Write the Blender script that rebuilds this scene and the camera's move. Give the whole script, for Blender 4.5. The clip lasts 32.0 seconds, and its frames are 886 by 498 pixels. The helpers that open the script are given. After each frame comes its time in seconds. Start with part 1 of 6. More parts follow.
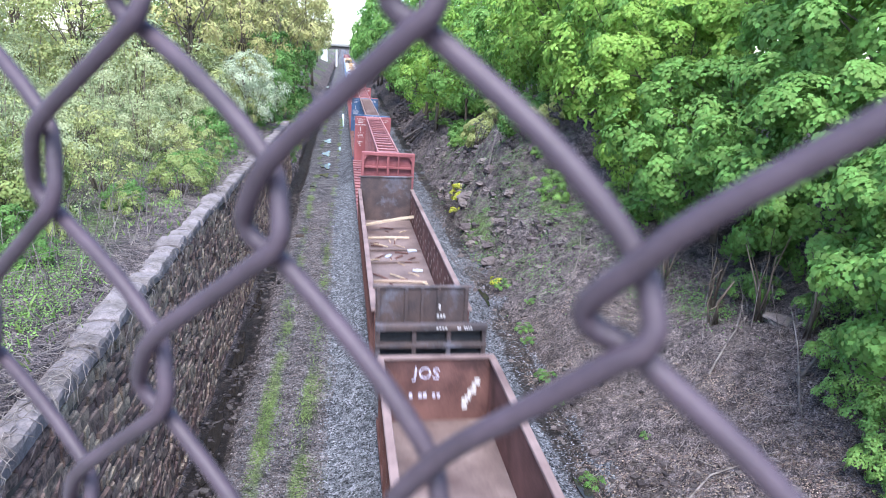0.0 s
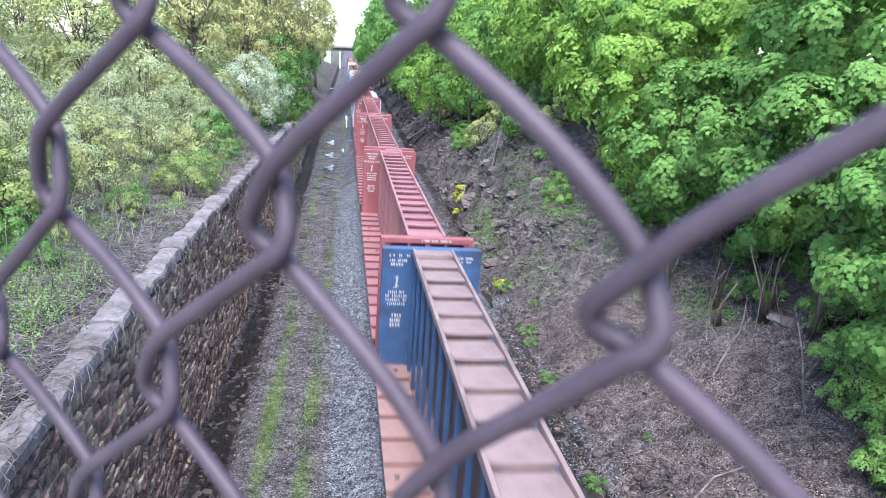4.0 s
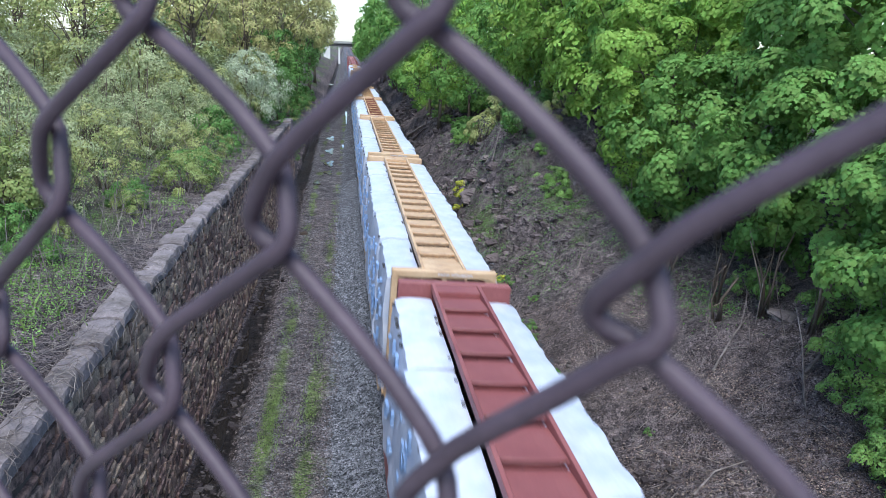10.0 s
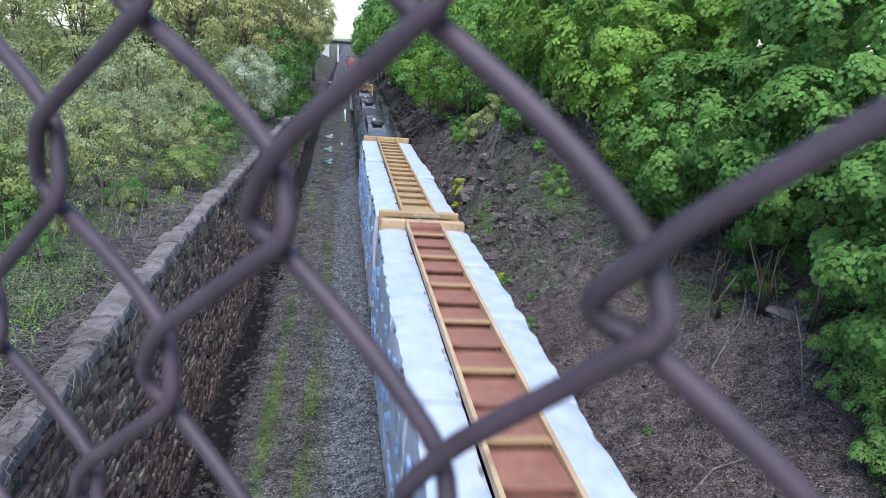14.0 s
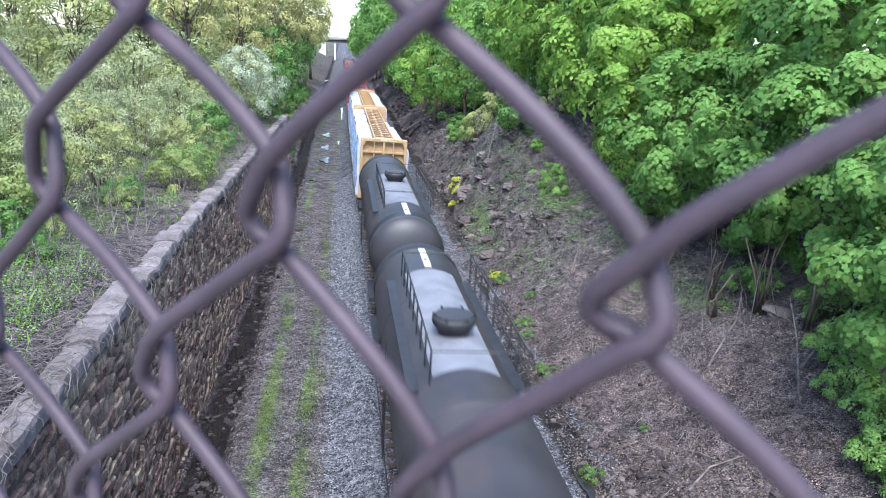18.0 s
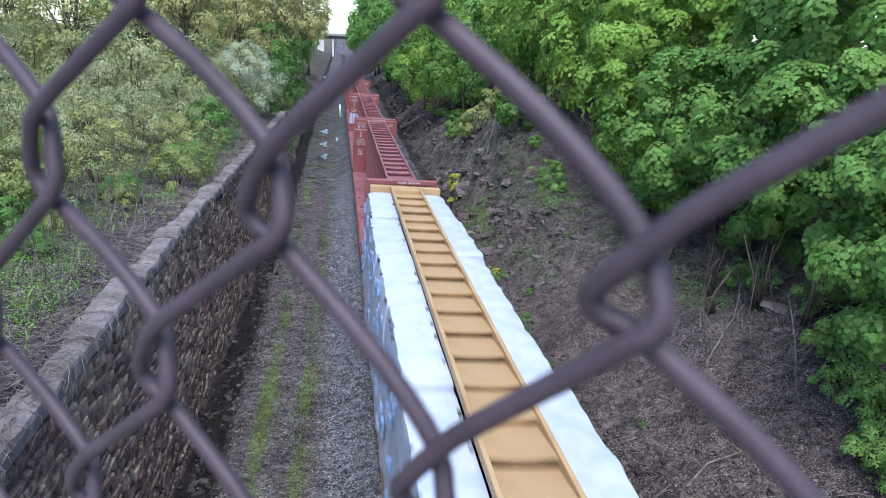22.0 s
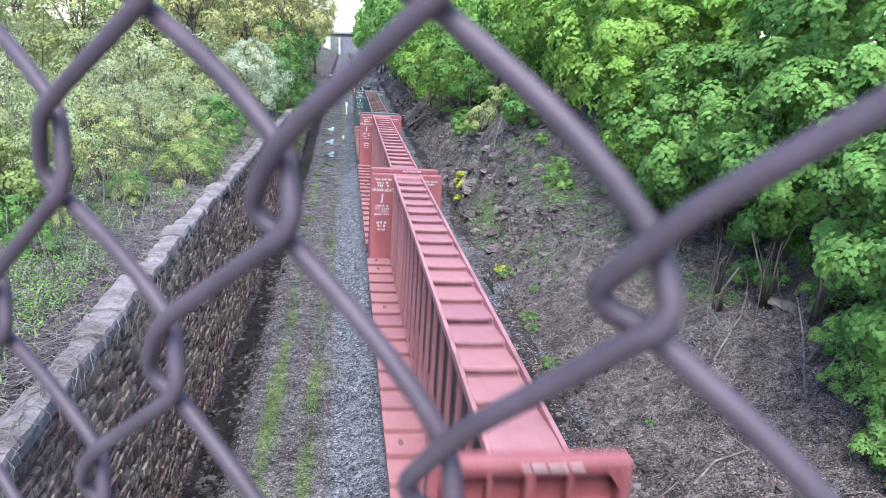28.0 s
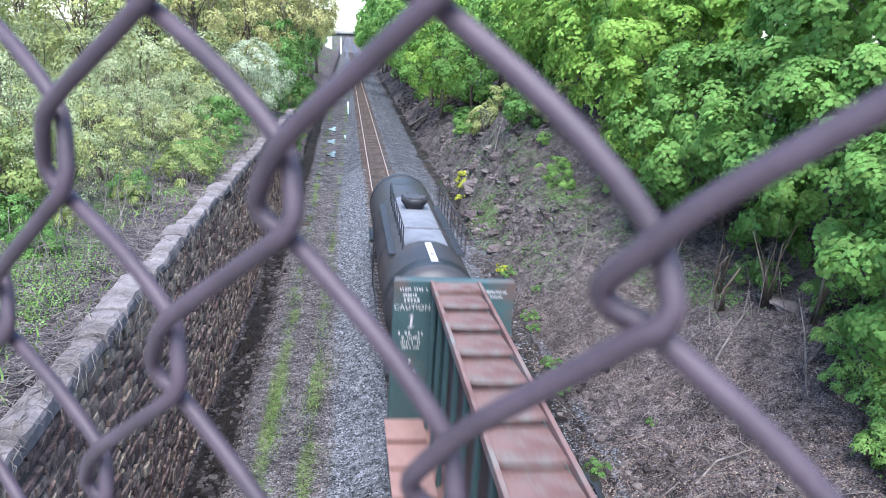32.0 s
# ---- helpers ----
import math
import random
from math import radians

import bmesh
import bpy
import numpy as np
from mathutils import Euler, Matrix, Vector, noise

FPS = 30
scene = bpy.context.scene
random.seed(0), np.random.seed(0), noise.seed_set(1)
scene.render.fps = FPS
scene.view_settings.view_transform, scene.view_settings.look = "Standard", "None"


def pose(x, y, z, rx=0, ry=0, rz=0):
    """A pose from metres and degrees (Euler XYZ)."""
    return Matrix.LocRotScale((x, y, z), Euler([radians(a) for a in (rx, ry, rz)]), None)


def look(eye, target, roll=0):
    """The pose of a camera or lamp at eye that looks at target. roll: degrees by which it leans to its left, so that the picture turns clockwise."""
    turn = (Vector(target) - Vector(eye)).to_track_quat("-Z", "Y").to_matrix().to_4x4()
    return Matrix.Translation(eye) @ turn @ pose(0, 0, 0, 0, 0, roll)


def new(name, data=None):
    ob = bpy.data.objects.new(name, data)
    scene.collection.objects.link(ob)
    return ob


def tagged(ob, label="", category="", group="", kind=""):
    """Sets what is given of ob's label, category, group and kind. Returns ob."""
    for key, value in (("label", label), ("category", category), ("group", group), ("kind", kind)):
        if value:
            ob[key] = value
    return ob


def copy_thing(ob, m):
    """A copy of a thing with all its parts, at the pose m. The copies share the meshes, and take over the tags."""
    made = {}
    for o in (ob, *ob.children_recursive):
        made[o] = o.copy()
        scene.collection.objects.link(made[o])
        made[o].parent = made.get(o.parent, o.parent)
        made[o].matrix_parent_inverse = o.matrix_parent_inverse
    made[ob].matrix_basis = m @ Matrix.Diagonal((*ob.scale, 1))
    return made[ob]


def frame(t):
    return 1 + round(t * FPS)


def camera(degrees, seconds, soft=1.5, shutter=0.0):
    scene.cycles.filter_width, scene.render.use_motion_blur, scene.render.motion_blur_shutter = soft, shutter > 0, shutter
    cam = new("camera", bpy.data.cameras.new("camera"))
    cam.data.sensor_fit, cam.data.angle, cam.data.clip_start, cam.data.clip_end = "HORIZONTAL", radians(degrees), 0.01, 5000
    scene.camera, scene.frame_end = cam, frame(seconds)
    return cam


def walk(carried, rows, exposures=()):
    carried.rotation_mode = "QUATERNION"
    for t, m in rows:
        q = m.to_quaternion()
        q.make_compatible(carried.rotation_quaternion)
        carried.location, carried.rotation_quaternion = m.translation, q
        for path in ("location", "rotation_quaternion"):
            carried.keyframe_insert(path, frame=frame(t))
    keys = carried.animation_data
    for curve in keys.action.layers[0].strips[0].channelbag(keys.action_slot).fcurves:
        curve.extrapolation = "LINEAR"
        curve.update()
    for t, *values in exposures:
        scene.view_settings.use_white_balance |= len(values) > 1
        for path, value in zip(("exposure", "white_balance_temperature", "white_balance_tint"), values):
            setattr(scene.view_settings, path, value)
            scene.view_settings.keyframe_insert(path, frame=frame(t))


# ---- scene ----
cam = camera(62.8, 32.0, soft=0.75, shutter=0.5)
PATH = (
    (0.0, 0.0014, -0.0003, 10.9683, 8.291, 15.345, 2.526),
    (0.5, 0.0014, -0.0005, 10.9684, 8.283, 15.279, 2.528),
    (1.0, 0.0012, -0.0005, 10.9684, 8.268, 15.221, 2.526),
    (1.5, 0.0011, -0.0006, 10.9684, 8.245, 15.204, 2.520),
    (2.0, 0.0011, -0.0006, 10.9684, 8.219, 15.207, 2.511),
    (2.5, 0.0010, -0.0005, 10.9683, 8.176, 15.223, 2.500),
    (3.0, 0.0010, -0.0004, 10.9682, 8.114, 15.242, 2.486),
    (3.5, 0.0010, -0.0005, 10.9684, 8.050, 15.225, 2.471),
    (5.5, 0.0009, -0.0002, 10.9680, 8.009, 15.389, 2.402),
    (6.0, 0.0009, -0.0002, 10.9680, 8.008, 15.429, 2.385),
    (6.5, 0.0009, -0.0003, 10.9681, 8.022, 15.471, 2.368),
    (7.0, 0.0009, -0.0002, 10.9682, 8.039, 15.479, 2.352),
    (7.5, 0.0008, -0.0002, 10.9686, 8.043, 15.472, 2.337),
    (8.0, 0.0007, -0.0003, 10.9687, 8.053, 15.492, 2.323),
    (8.5, 0.0007, -0.0003, 10.9686, 8.065, 15.521, 2.310),
    (9.0, 0.0006, -0.0003, 10.9684, 8.054, 15.547, 2.299),
    (9.5, 0.0006, -0.0004, 10.9684, 8.038, 15.567, 2.290),
    (10.0, 0.0006, -0.0004, 10.9684, 8.024, 15.584, 2.282),
    (10.5, 0.0006, -0.0003, 10.9682, 8.018, 15.615, 2.276),
    (11.0, 0.0006, -0.0002, 10.9679, 8.034, 15.655, 2.272),
    (11.5, 0.0007, -0.0001, 10.9677, 8.055, 15.689, 2.269),
    (12.0, 0.0007, -0.0000, 10.9678, 8.067, 15.705, 2.268),
    (12.5, 0.0007, 0.0000, 10.9678, 8.075, 15.712, 2.269),
    (13.0, 0.0008, 0.0001, 10.9678, 8.079, 15.729, 2.271),
    (13.5, 0.0008, 0.0002, 10.9677, 8.089, 15.746, 2.274),
    (14.0, 0.0007, 0.0002, 10.9678, 8.108, 15.748, 2.279),
    (14.5, 0.0006, 0.0003, 10.9678, 8.120, 15.734, 2.285),
    (16.5, 0.0004, 0.0001, 10.9680, 8.233, 15.704, 2.315),
    (17.0, 0.0005, 0.0002, 10.9680, 8.293, 15.762, 2.323),
    (17.5, 0.0005, 0.0003, 10.9679, 8.347, 15.813, 2.331),
    (18.0, 0.0005, 0.0003, 10.9679, 8.375, 15.848, 2.338),
    (18.5, 0.0006, 0.0002, 10.9679, 8.409, 15.872, 2.345),
    (19.0, 0.0005, 0.0002, 10.9679, 8.470, 15.914, 2.350),
    (19.5, 0.0005, 0.0003, 10.9677, 8.519, 15.968, 2.354),
    (20.0, 0.0004, 0.0004, 10.9675, 8.527, 15.993, 2.357),
    (20.5, 0.0004, 0.0003, 10.9675, 8.531, 16.008, 2.358),
    (21.0, 0.0004, 0.0002, 10.9675, 8.543, 16.048, 2.358),
    (21.5, 0.0004, 0.0002, 10.9674, 8.539, 16.087, 2.355),
    (22.0, 0.0004, 0.0003, 10.9674, 8.511, 16.101, 2.351),
    (22.5, 0.0003, 0.0004, 10.9673, 8.490, 16.111, 2.344),
    (23.0, 0.0003, 0.0004, 10.9673, 8.489, 16.133, 2.335),
    (23.5, 0.0003, 0.0003, 10.9672, 8.467, 16.167, 2.323),
    (24.0, 0.0004, 0.0003, 10.9670, 8.424, 16.187, 2.310),
    (24.5, 0.0004, 0.0003, 10.9669, 8.383, 16.182, 2.295),
    (25.0, 0.0003, 0.0002, 10.9670, 8.338, 16.184, 2.277),
    (25.5, 0.0002, 0.0000, 10.9673, 8.281, 16.175, 2.258),
    (27.5, 0.0002, 0.0003, 10.9671, 8.049, 16.300, 2.174),
    (28.0, 0.0002, 0.0002, 10.9671, 7.982, 16.314, 2.154),
    (28.5, 0.0002, 0.0001, 10.9671, 7.935, 16.334, 2.135),
    (29.0, 0.0002, 0.0001, 10.9671, 7.914, 16.355, 2.119),
    (29.5, 0.0002, 0.0001, 10.9671, 7.894, 16.352, 2.106),
    (30.0, 0.0001, 0.0000, 10.9672, 7.860, 16.317, 2.098),
    (30.5, 0.0000, -0.0000, 10.9673, 7.837, 16.279, 2.097),
    (31.0, -0.0000, -0.0000, 10.9672, 7.837, 16.288, 2.103),
    (31.5, 0.0000, -0.0000, 10.9670, 7.848, 16.324, 2.119),
    (32.0, 0.0000, 0.0000, 10.9669, 7.861, 16.340, 2.145),
)

def heading(x, y, z, yaw, pitch, roll):
    """A camera pose from its place, compass turn, downward tilt and lean."""
    a, b = radians(yaw), radians(pitch)
    d = Vector((math.sin(a) * math.cos(b), math.cos(a) * math.cos(b), -math.sin(b)))
    return look((x, y, z), Vector((x, y, z)) + d * 50, roll)


EXPOSURES = ((0.0, 2.08, 5840, 11), (7.0, 2.1, 5840, 11), (8.2, 1.95, 5840, 10), (9.0, 1.66, 5840, 9), (10.0, 1.26, 5840, 7), (12.0, 1.2, 5840, 5), (14.5, 1.1, 5840, 7), (17.0, 1.9, 5840, 9),
             (20.0, 1.86, 5840, 9), (21.2, 1.26, 5840, 9), (22.5, 1.24, 5840, 9), (24.0, 1.95, 5840, 9), (32.0, 2.04, 5840, 9))
walk(cam, [(r[0], heading(*r[1:])) for r in PATH], EXPOSURES)
cam.data.dof.use_dof = True
cam.data.dof.focus_distance = 22.0
cam.data.dof.aperture_fstop = 20.0

# ---------------------------------------------------------------- light
world = bpy.data.worlds.new("sky")
scene.world = world
world.use_nodes = True
wn = world.node_tree.nodes
wl = world.node_tree.links
sky = wn.new("ShaderNodeTexSky")
sky.sky_type = "NISHITA"
sky.sun_disc = False
sky.sun_elevation = radians(60)
sky.sun_rotation = radians(188)
sky.air_density = 1.0
sky.dust_density = 1.0
sky.ozone_density = 1.0
wn["Background"].inputs["Strength"].default_value = 0.13
wl.new(sky.outputs["Color"], wn["Background"].inputs["Color"])

sun_data = bpy.data.lights.new("sun", "SUN")
sun_data.energy = 2.1
sun_data.angle = radians(34)
sun_data.color = (1.0, 0.96, 0.9)
sun = new("sun", sun_data)
sun.matrix_world = look((0, 0, 45.5), (3.6, 26, 0))


# ---------------------------------------------------------------- materials


def material(name, c1, c2, rough=0.8, scale=3.0, fine=40.0, bump=0.2, metal=0.0, dirt_or_shade=None, patch_amount=0.0,
             vary=0.0, stretch=(1, 1, 1), translucent=0.0, island=False):
    """A surface of two colours in a coarse and a fine grain, with stains or painted shading, relief and a little change
    from piece to piece.
    """
    m = bpy.data.materials.new(name)
    m.use_nodes = True
    n, l = m.node_tree.nodes, m.node_tree.links
    bsdf = n["Principled BSDF"]
    tc = n.new("ShaderNodeTexCoord")
    mp = n.new("ShaderNodeMapping")
    mp.inputs["Scale"].default_value = stretch
    l.new(tc.outputs["Object"], mp.inputs["Vector"])
    coarse = n.new("ShaderNodeTexNoise")
    coarse.inputs["Scale"].default_value = scale
    coarse.inputs["Detail"].default_value = 5
    grain = n.new("ShaderNodeTexNoise")
    grain.inputs["Scale"].default_value = fine
    grain.inputs["Detail"].default_value = 4
    for t in (coarse, grain):
        l.new(mp.outputs["Vector"], t.inputs["Vector"])
    add = n.new("ShaderNodeMath")
    add.operation = "MULTIPLY_ADD"
    l.new(grain.outputs["Fac"], add.inputs[0])
    add.inputs[1].default_value = 0.5
    l.new(coarse.outputs["Fac"], add.inputs[2])
    ramp = n.new("ShaderNodeValToRGB")
    ramp.color_ramp.elements[0].position = 0.55
    ramp.color_ramp.elements[1].position = 0.95
    ramp.color_ramp.elements[0].color = (*c1, 1)
    ramp.color_ramp.elements[1].color = (*c2, 1)
    l.new(add.outputs[0], ramp.inputs["Fac"])
    out = ramp.outputs["Color"]
    if dirt_or_shade:
        st = n.new("ShaderNodeTexNoise")
        st.inputs["Scale"].default_value = scale * 0.45
        st.inputs["Detail"].default_value = 8
        st.inputs["Roughness"].default_value = 0.7
        l.new(mp.outputs["Vector"], st.inputs["Vector"])
        sr = n.new("ShaderNodeMapRange")
        sr.inputs["From Min"].default_value = 0.62 - 0.25 * patch_amount
        sr.inputs["From Max"].default_value = 0.75 - 0.15 * patch_amount
        l.new(st.outputs["Fac"], sr.inputs["Value"])
        mx = n.new("ShaderNodeMixRGB")
        mx.inputs["Color2"].default_value = (*dirt_or_shade, 1)
        l.new(sr.outputs["Result"], mx.inputs["Fac"])
        l.new(out, mx.inputs["Color1"])
        out = mx.outputs["Color"]
    if vary:
        hs = n.new("ShaderNodeHueSaturation")
        if island:
            src = n.new("ShaderNodeNewGeometry").outputs["Random Per Island"]
        else:
            src = n.new("ShaderNodeObjectInfo").outputs["Random"]
        vr = n.new("ShaderNodeMapRange")
        vr.inputs["To Min"].default_value = 1 - vary
        vr.inputs["To Max"].default_value = 1 + vary
        l.new(src, vr.inputs["Value"])
        l.new(vr.outputs["Result"], hs.inputs["Value"])
        hr = n.new("ShaderNodeMapRange")
        hr.inputs["To Min"].default_value = 0.5 - vary * 0.06
        hr.inputs["To Max"].default_value = 0.5 + vary * 0.06
        l.new(src, hr.inputs["Value"])
        l.new(hr.outputs["Result"], hs.inputs["Hue"])
        l.new(out, hs.inputs["Color"])
        out = hs.outputs["Color"]
    l.new(out, bsdf.inputs["Base Color"])
    bsdf.inputs["Roughness"].default_value = rough
    bsdf.inputs["Metallic"].default_value = metal
    # leaves, soil, bark and rough stone have little sheen
    if translucent or rough >= 0.8:
        bsdf.inputs["Specular IOR Level"].default_value = 0.15
    if bump:
        b = n.new("ShaderNodeBump")
        b.inputs["Strength"].default_value = bump
        b.inputs["Distance"].default_value = 0.02
        l.new(add.outputs[0], b.inputs["Height"])
        l.new(b.outputs["Normal"], bsdf.inputs["Normal"])
    if translucent:
        tr = n.new("ShaderNodeBsdfTranslucent")
        l.new(out, tr.inputs["Color"])
        ms = n.new("ShaderNodeMixShader")
        ms.inputs["Fac"].default_value = translucent
        l.new(bsdf.outputs["BSDF"], ms.inputs[1])
        l.new(tr.outputs["BSDF"], ms.inputs[2])
        l.new(ms.outputs["Shader"], n["Material Output"].inputs["Surface"])
    return m


GRIME = (0.05, 0.035, 0.03)
M = {}
M["red"] = material("red_paint", (0.245, 0.098, 0.103), (0.33, 0.16, 0.165), 0.6, 0.9, 22, 0.08, dirt_or_shade=(0.185, 0.07, 0.068), patch_amount=0.6, vary=0.12, stretch=(1, 1, 0.35))
M["red_dark"] = material("dull_red_paint", (0.19, 0.052, 0.055), (0.27, 0.085, 0.088), 0.6, 1.2, 22, 0.05, dirt_or_shade=GRIME, patch_amount=0.35, stretch=(1, 1, 0.3))
M["maroon"] = material("maroon_paint", (0.18, 0.05, 0.048), (0.26, 0.088, 0.08), 0.55, 0.9, 22, 0.05, dirt_or_shade=(0.13, 0.04, 0.04), patch_amount=0.4, stretch=(1, 1, 0.3))
M["maroon_faded"] = material("faded_maroon_paint", (0.20, 0.07, 0.078), (0.28, 0.118, 0.128), 0.6, 0.9, 22, 0.08, dirt_or_shade=(0.14, 0.05, 0.052), patch_amount=0.55, vary=0.1, stretch=(1, 1, 0.35))
M["tan"] = material("tan_paint", (0.42, 0.275, 0.15), (0.54, 0.385, 0.235), 0.65, 1.6, 20, 0.08, dirt_or_shade=(0.27, 0.16, 0.095), patch_amount=0.4)
M["yellow"] = material("yellow_ochre_paint", (0.35, 0.22, 0.10), (0.44, 0.29, 0.145), 0.6, 0.9, 20, 0.05, dirt_or_shade=(0.28, 0.16, 0.075), patch_amount=0.35)
M["blue"] = material("blue_paint", (0.025, 0.06, 0.135), (0.045, 0.095, 0.195), 0.55, 1.0, 20, 0.05, dirt_or_shade=(0.025, 0.033, 0.055), patch_amount=0.5)
M["green"] = material("dark_green_paint", (0.026, 0.052, 0.056), (0.045, 0.085, 0.088), 0.55, 1.0, 20, 0.05, dirt_or_shade=(0.12, 0.06, 0.045), patch_amount=0.35)
M["greenrust"] = material("rusted_pale_green_paint", (0.115, 0.062, 0.056), (0.185, 0.115, 0.105), 0.8, 1.6, 18, 0.08, dirt_or_shade=(0.165, 0.18, 0.165), patch_amount=0.4)
M["bluerust"] = material("rusted_grey_brown_deck", (0.16, 0.105, 0.098), (0.25, 0.175, 0.16), 0.75, 1.3, 20, 0.08, dirt_or_shade=(0.10, 0.06, 0.056), patch_amount=0.5)
M["rust"] = material("rusted_steel", (0.085, 0.042, 0.038), (0.165, 0.084, 0.073), 0.8, 1.2, 26, 0.15, dirt_or_shade=(0.05, 0.028, 0.027), patch_amount=0.5)
M["rustred"] = material("rust_streaked_red_steel", (0.20, 0.075, 0.052), (0.32, 0.145, 0.095), 0.75, 1.3, 22, 0.1, dirt_or_shade=(0.11, 0.05, 0.038), patch_amount=0.5)
M["deckbrown"] = material("worn_brown_deck", (0.20, 0.112, 0.098), (0.30, 0.18, 0.158), 0.75, 1.3, 20, 0.08, dirt_or_shade=(0.11, 0.06, 0.053), patch_amount=0.5)
# dark rust of the gondola ends; also the painted shade inside centre beams
M["darkrust_shade"] = material("dark_rusted_or_shaded_steel", (0.035, 0.026, 0.028), (0.085, 0.055, 0.05), 0.7, 1.4, 18, 0.12, dirt_or_shade=(0.13, 0.13, 0.16), patch_amount=0.35)
M["floor_rust"] = material("rusty_wet_floor", (0.11, 0.075, 0.068), (0.215, 0.158, 0.145), 0.6, 0.8, 14, 0.12, dirt_or_shade=(0.08, 0.05, 0.046), patch_amount=0.6)
# white plastic; its bluish patches paint the sky-blue shading of the folds
M["wrap"] = material("white_wrap_blue_shaded", (0.40, 0.43, 0.52), (0.52, 0.545, 0.62), 0.4, 2.4, 14, 0.8, dirt_or_shade=(0.36, 0.42, 0.54), patch_amount=0.5, vary=0.06)
M["strap"] = material("dark_strap", (0.03, 0.03, 0.035), (0.07, 0.065, 0.06), 0.6, 6, 60, 0.05)
M["bluemark"] = material("blue_print", (0.16, 0.26, 0.45), (0.28, 0.38, 0.56), 0.5, 8, 60, 0.0)
M["tank"] = material("dusty_black_tank_paint", (0.026, 0.024, 0.027), (0.046, 0.041, 0.043), 0.5, 0.8, 30, 0.03, dirt_or_shade=(0.06, 0.045, 0.04), patch_amount=0.4)
M["tankblue"] = material("faded_blue_black_tank_paint", (0.06, 0.068, 0.085), (0.088, 0.096, 0.118), 0.48, 0.8, 30, 0.03, dirt_or_shade=(0.095, 0.1, 0.115), patch_amount=0.4)
M["tankblack"] = material("fresh_black_paint", (0.014, 0.014, 0.016), (0.024, 0.024, 0.026), 0.5, 1.5, 30, 0.03)
M["palegrey"] = material("pale_grey_grit_coat", (0.14, 0.142, 0.16), (0.205, 0.207, 0.23), 0.7, 1.5, 50, 0.1, dirt_or_shade=(0.10, 0.10, 0.112), patch_amount=0.4)
M["black"] = material("black_steel", (0.012, 0.012, 0.014), (0.03, 0.028, 0.03), 0.55, 4, 40, 0.06)
M["white"] = material("worn_white_lettering", (0.40, 0.37, 0.37), (0.58, 0.55, 0.55), 0.6, 6, 60, 0.0)
M["graffiti"] = material("pale_spray_paint", (0.42, 0.40, 0.52), (0.58, 0.55, 0.66), 0.6, 6, 60, 0.0)
M["graffblue"] = material("blue_spray_paint", (0.16, 0.24, 0.40), (0.34, 0.42, 0.56), 0.6, 6, 60, 0.0)
M["timber"] = material("weathered_timber", (0.34, 0.25, 0.18), (0.52, 0.42, 0.33), 0.8, 3, 30, 0.3, stretch=(0.3, 2, 2), vary=0.2)
M["steel"] = material("worn_rail_steel", (0.45, 0.38, 0.33), (0.60, 0.54, 0.48), 0.38, 3, 30, 0.02, metal=0.6)
M["railside"] = material("rusted_rail_web", (0.12, 0.065, 0.045), (0.20, 0.10, 0.07), 0.8, 4, 40, 0.1)
M["tie"] = material("old_timber_tie", (0.038, 0.029, 0.025), (0.085, 0.064, 0.053), 0.9, 3, 24, 0.4, stretch=(0.25, 2, 2), vary=0.25)
M["wire"] = material("plum_brown_coated_wire", (0.036, 0.022, 0.030), (0.062, 0.039, 0.053), 0.58, 60, 900, 0.03)
M["concrete"] = material("grey_concrete", (0.28, 0.27, 0.25), (0.40, 0.39, 0.36), 0.9, 1.2, 30, 0.15, dirt_or_shade=(0.2, 0.19, 0.17), patch_amount=0.4)
M["bridge"] = material("dark_bridge_girder", (0.04, 0.035, 0.035), (0.08, 0.07, 0.07), 0.7, 1, 12, 0.05)
M["mortar"] = material("crumbled_wall_backing", (0.05, 0.04, 0.034), (0.10, 0.083, 0.07), 0.95, 3, 30, 0.3)
M["stone"] = material("brown_wall_stone", (0.11, 0.076, 0.062), (0.385, 0.27, 0.205), 0.92, 6.0, 34, 1.0, dirt_or_shade=(0.045, 0.036, 0.033), patch_amount=0.6, vary=0.4, island=True)
M["stone_one"] = material("brown_wall_stone_piece", (0.11, 0.076, 0.062), (0.385, 0.27, 0.205), 0.92, 6.0, 34, 1.0, dirt_or_shade=(0.045, 0.036, 0.033), patch_amount=0.6, vary=0.4)
M["cap"] = material("grey_cap_stone", (0.12, 0.103, 0.104), (0.27, 0.235, 0.235), 0.92, 2.4, 30, 0.9, dirt_or_shade=(0.085, 0.072, 0.064), patch_amount=0.6, vary=0.08)
M["rock"] = material("grey_brown_rock", (0.07, 0.056, 0.056), (0.18, 0.148, 0.142), 0.9, 1.4, 18, 0.7, dirt_or_shade=(0.07, 0.07, 0.045), patch_amount=0.4, vary=0.35)
M["bark"] = material("grey_brown_bark", (0.075, 0.058, 0.045), (0.15, 0.12, 0.095), 0.95, 3, 26, 0.8, stretch=(3, 3, 0.5), vary=0.2)
M["drybark"] = material("dry_grey_branch", (0.075, 0.062, 0.058), (0.21, 0.18, 0.168), 0.9, 4, 40, 0.4, vary=0.4, island=True)
M["vine"] = material("dead_grey_vine", (0.09, 0.075, 0.07), (0.24, 0.205, 0.19), 0.9, 4, 40, 0.2, vary=0.4, island=True)
M["leaf_maple"] = material("maple_leaf", (0.12, 0.232, 0.054), (0.232, 0.392, 0.103), 0.6, 0.35, 5, 0.0, vary=0.22, island=True, translucent=0.45)
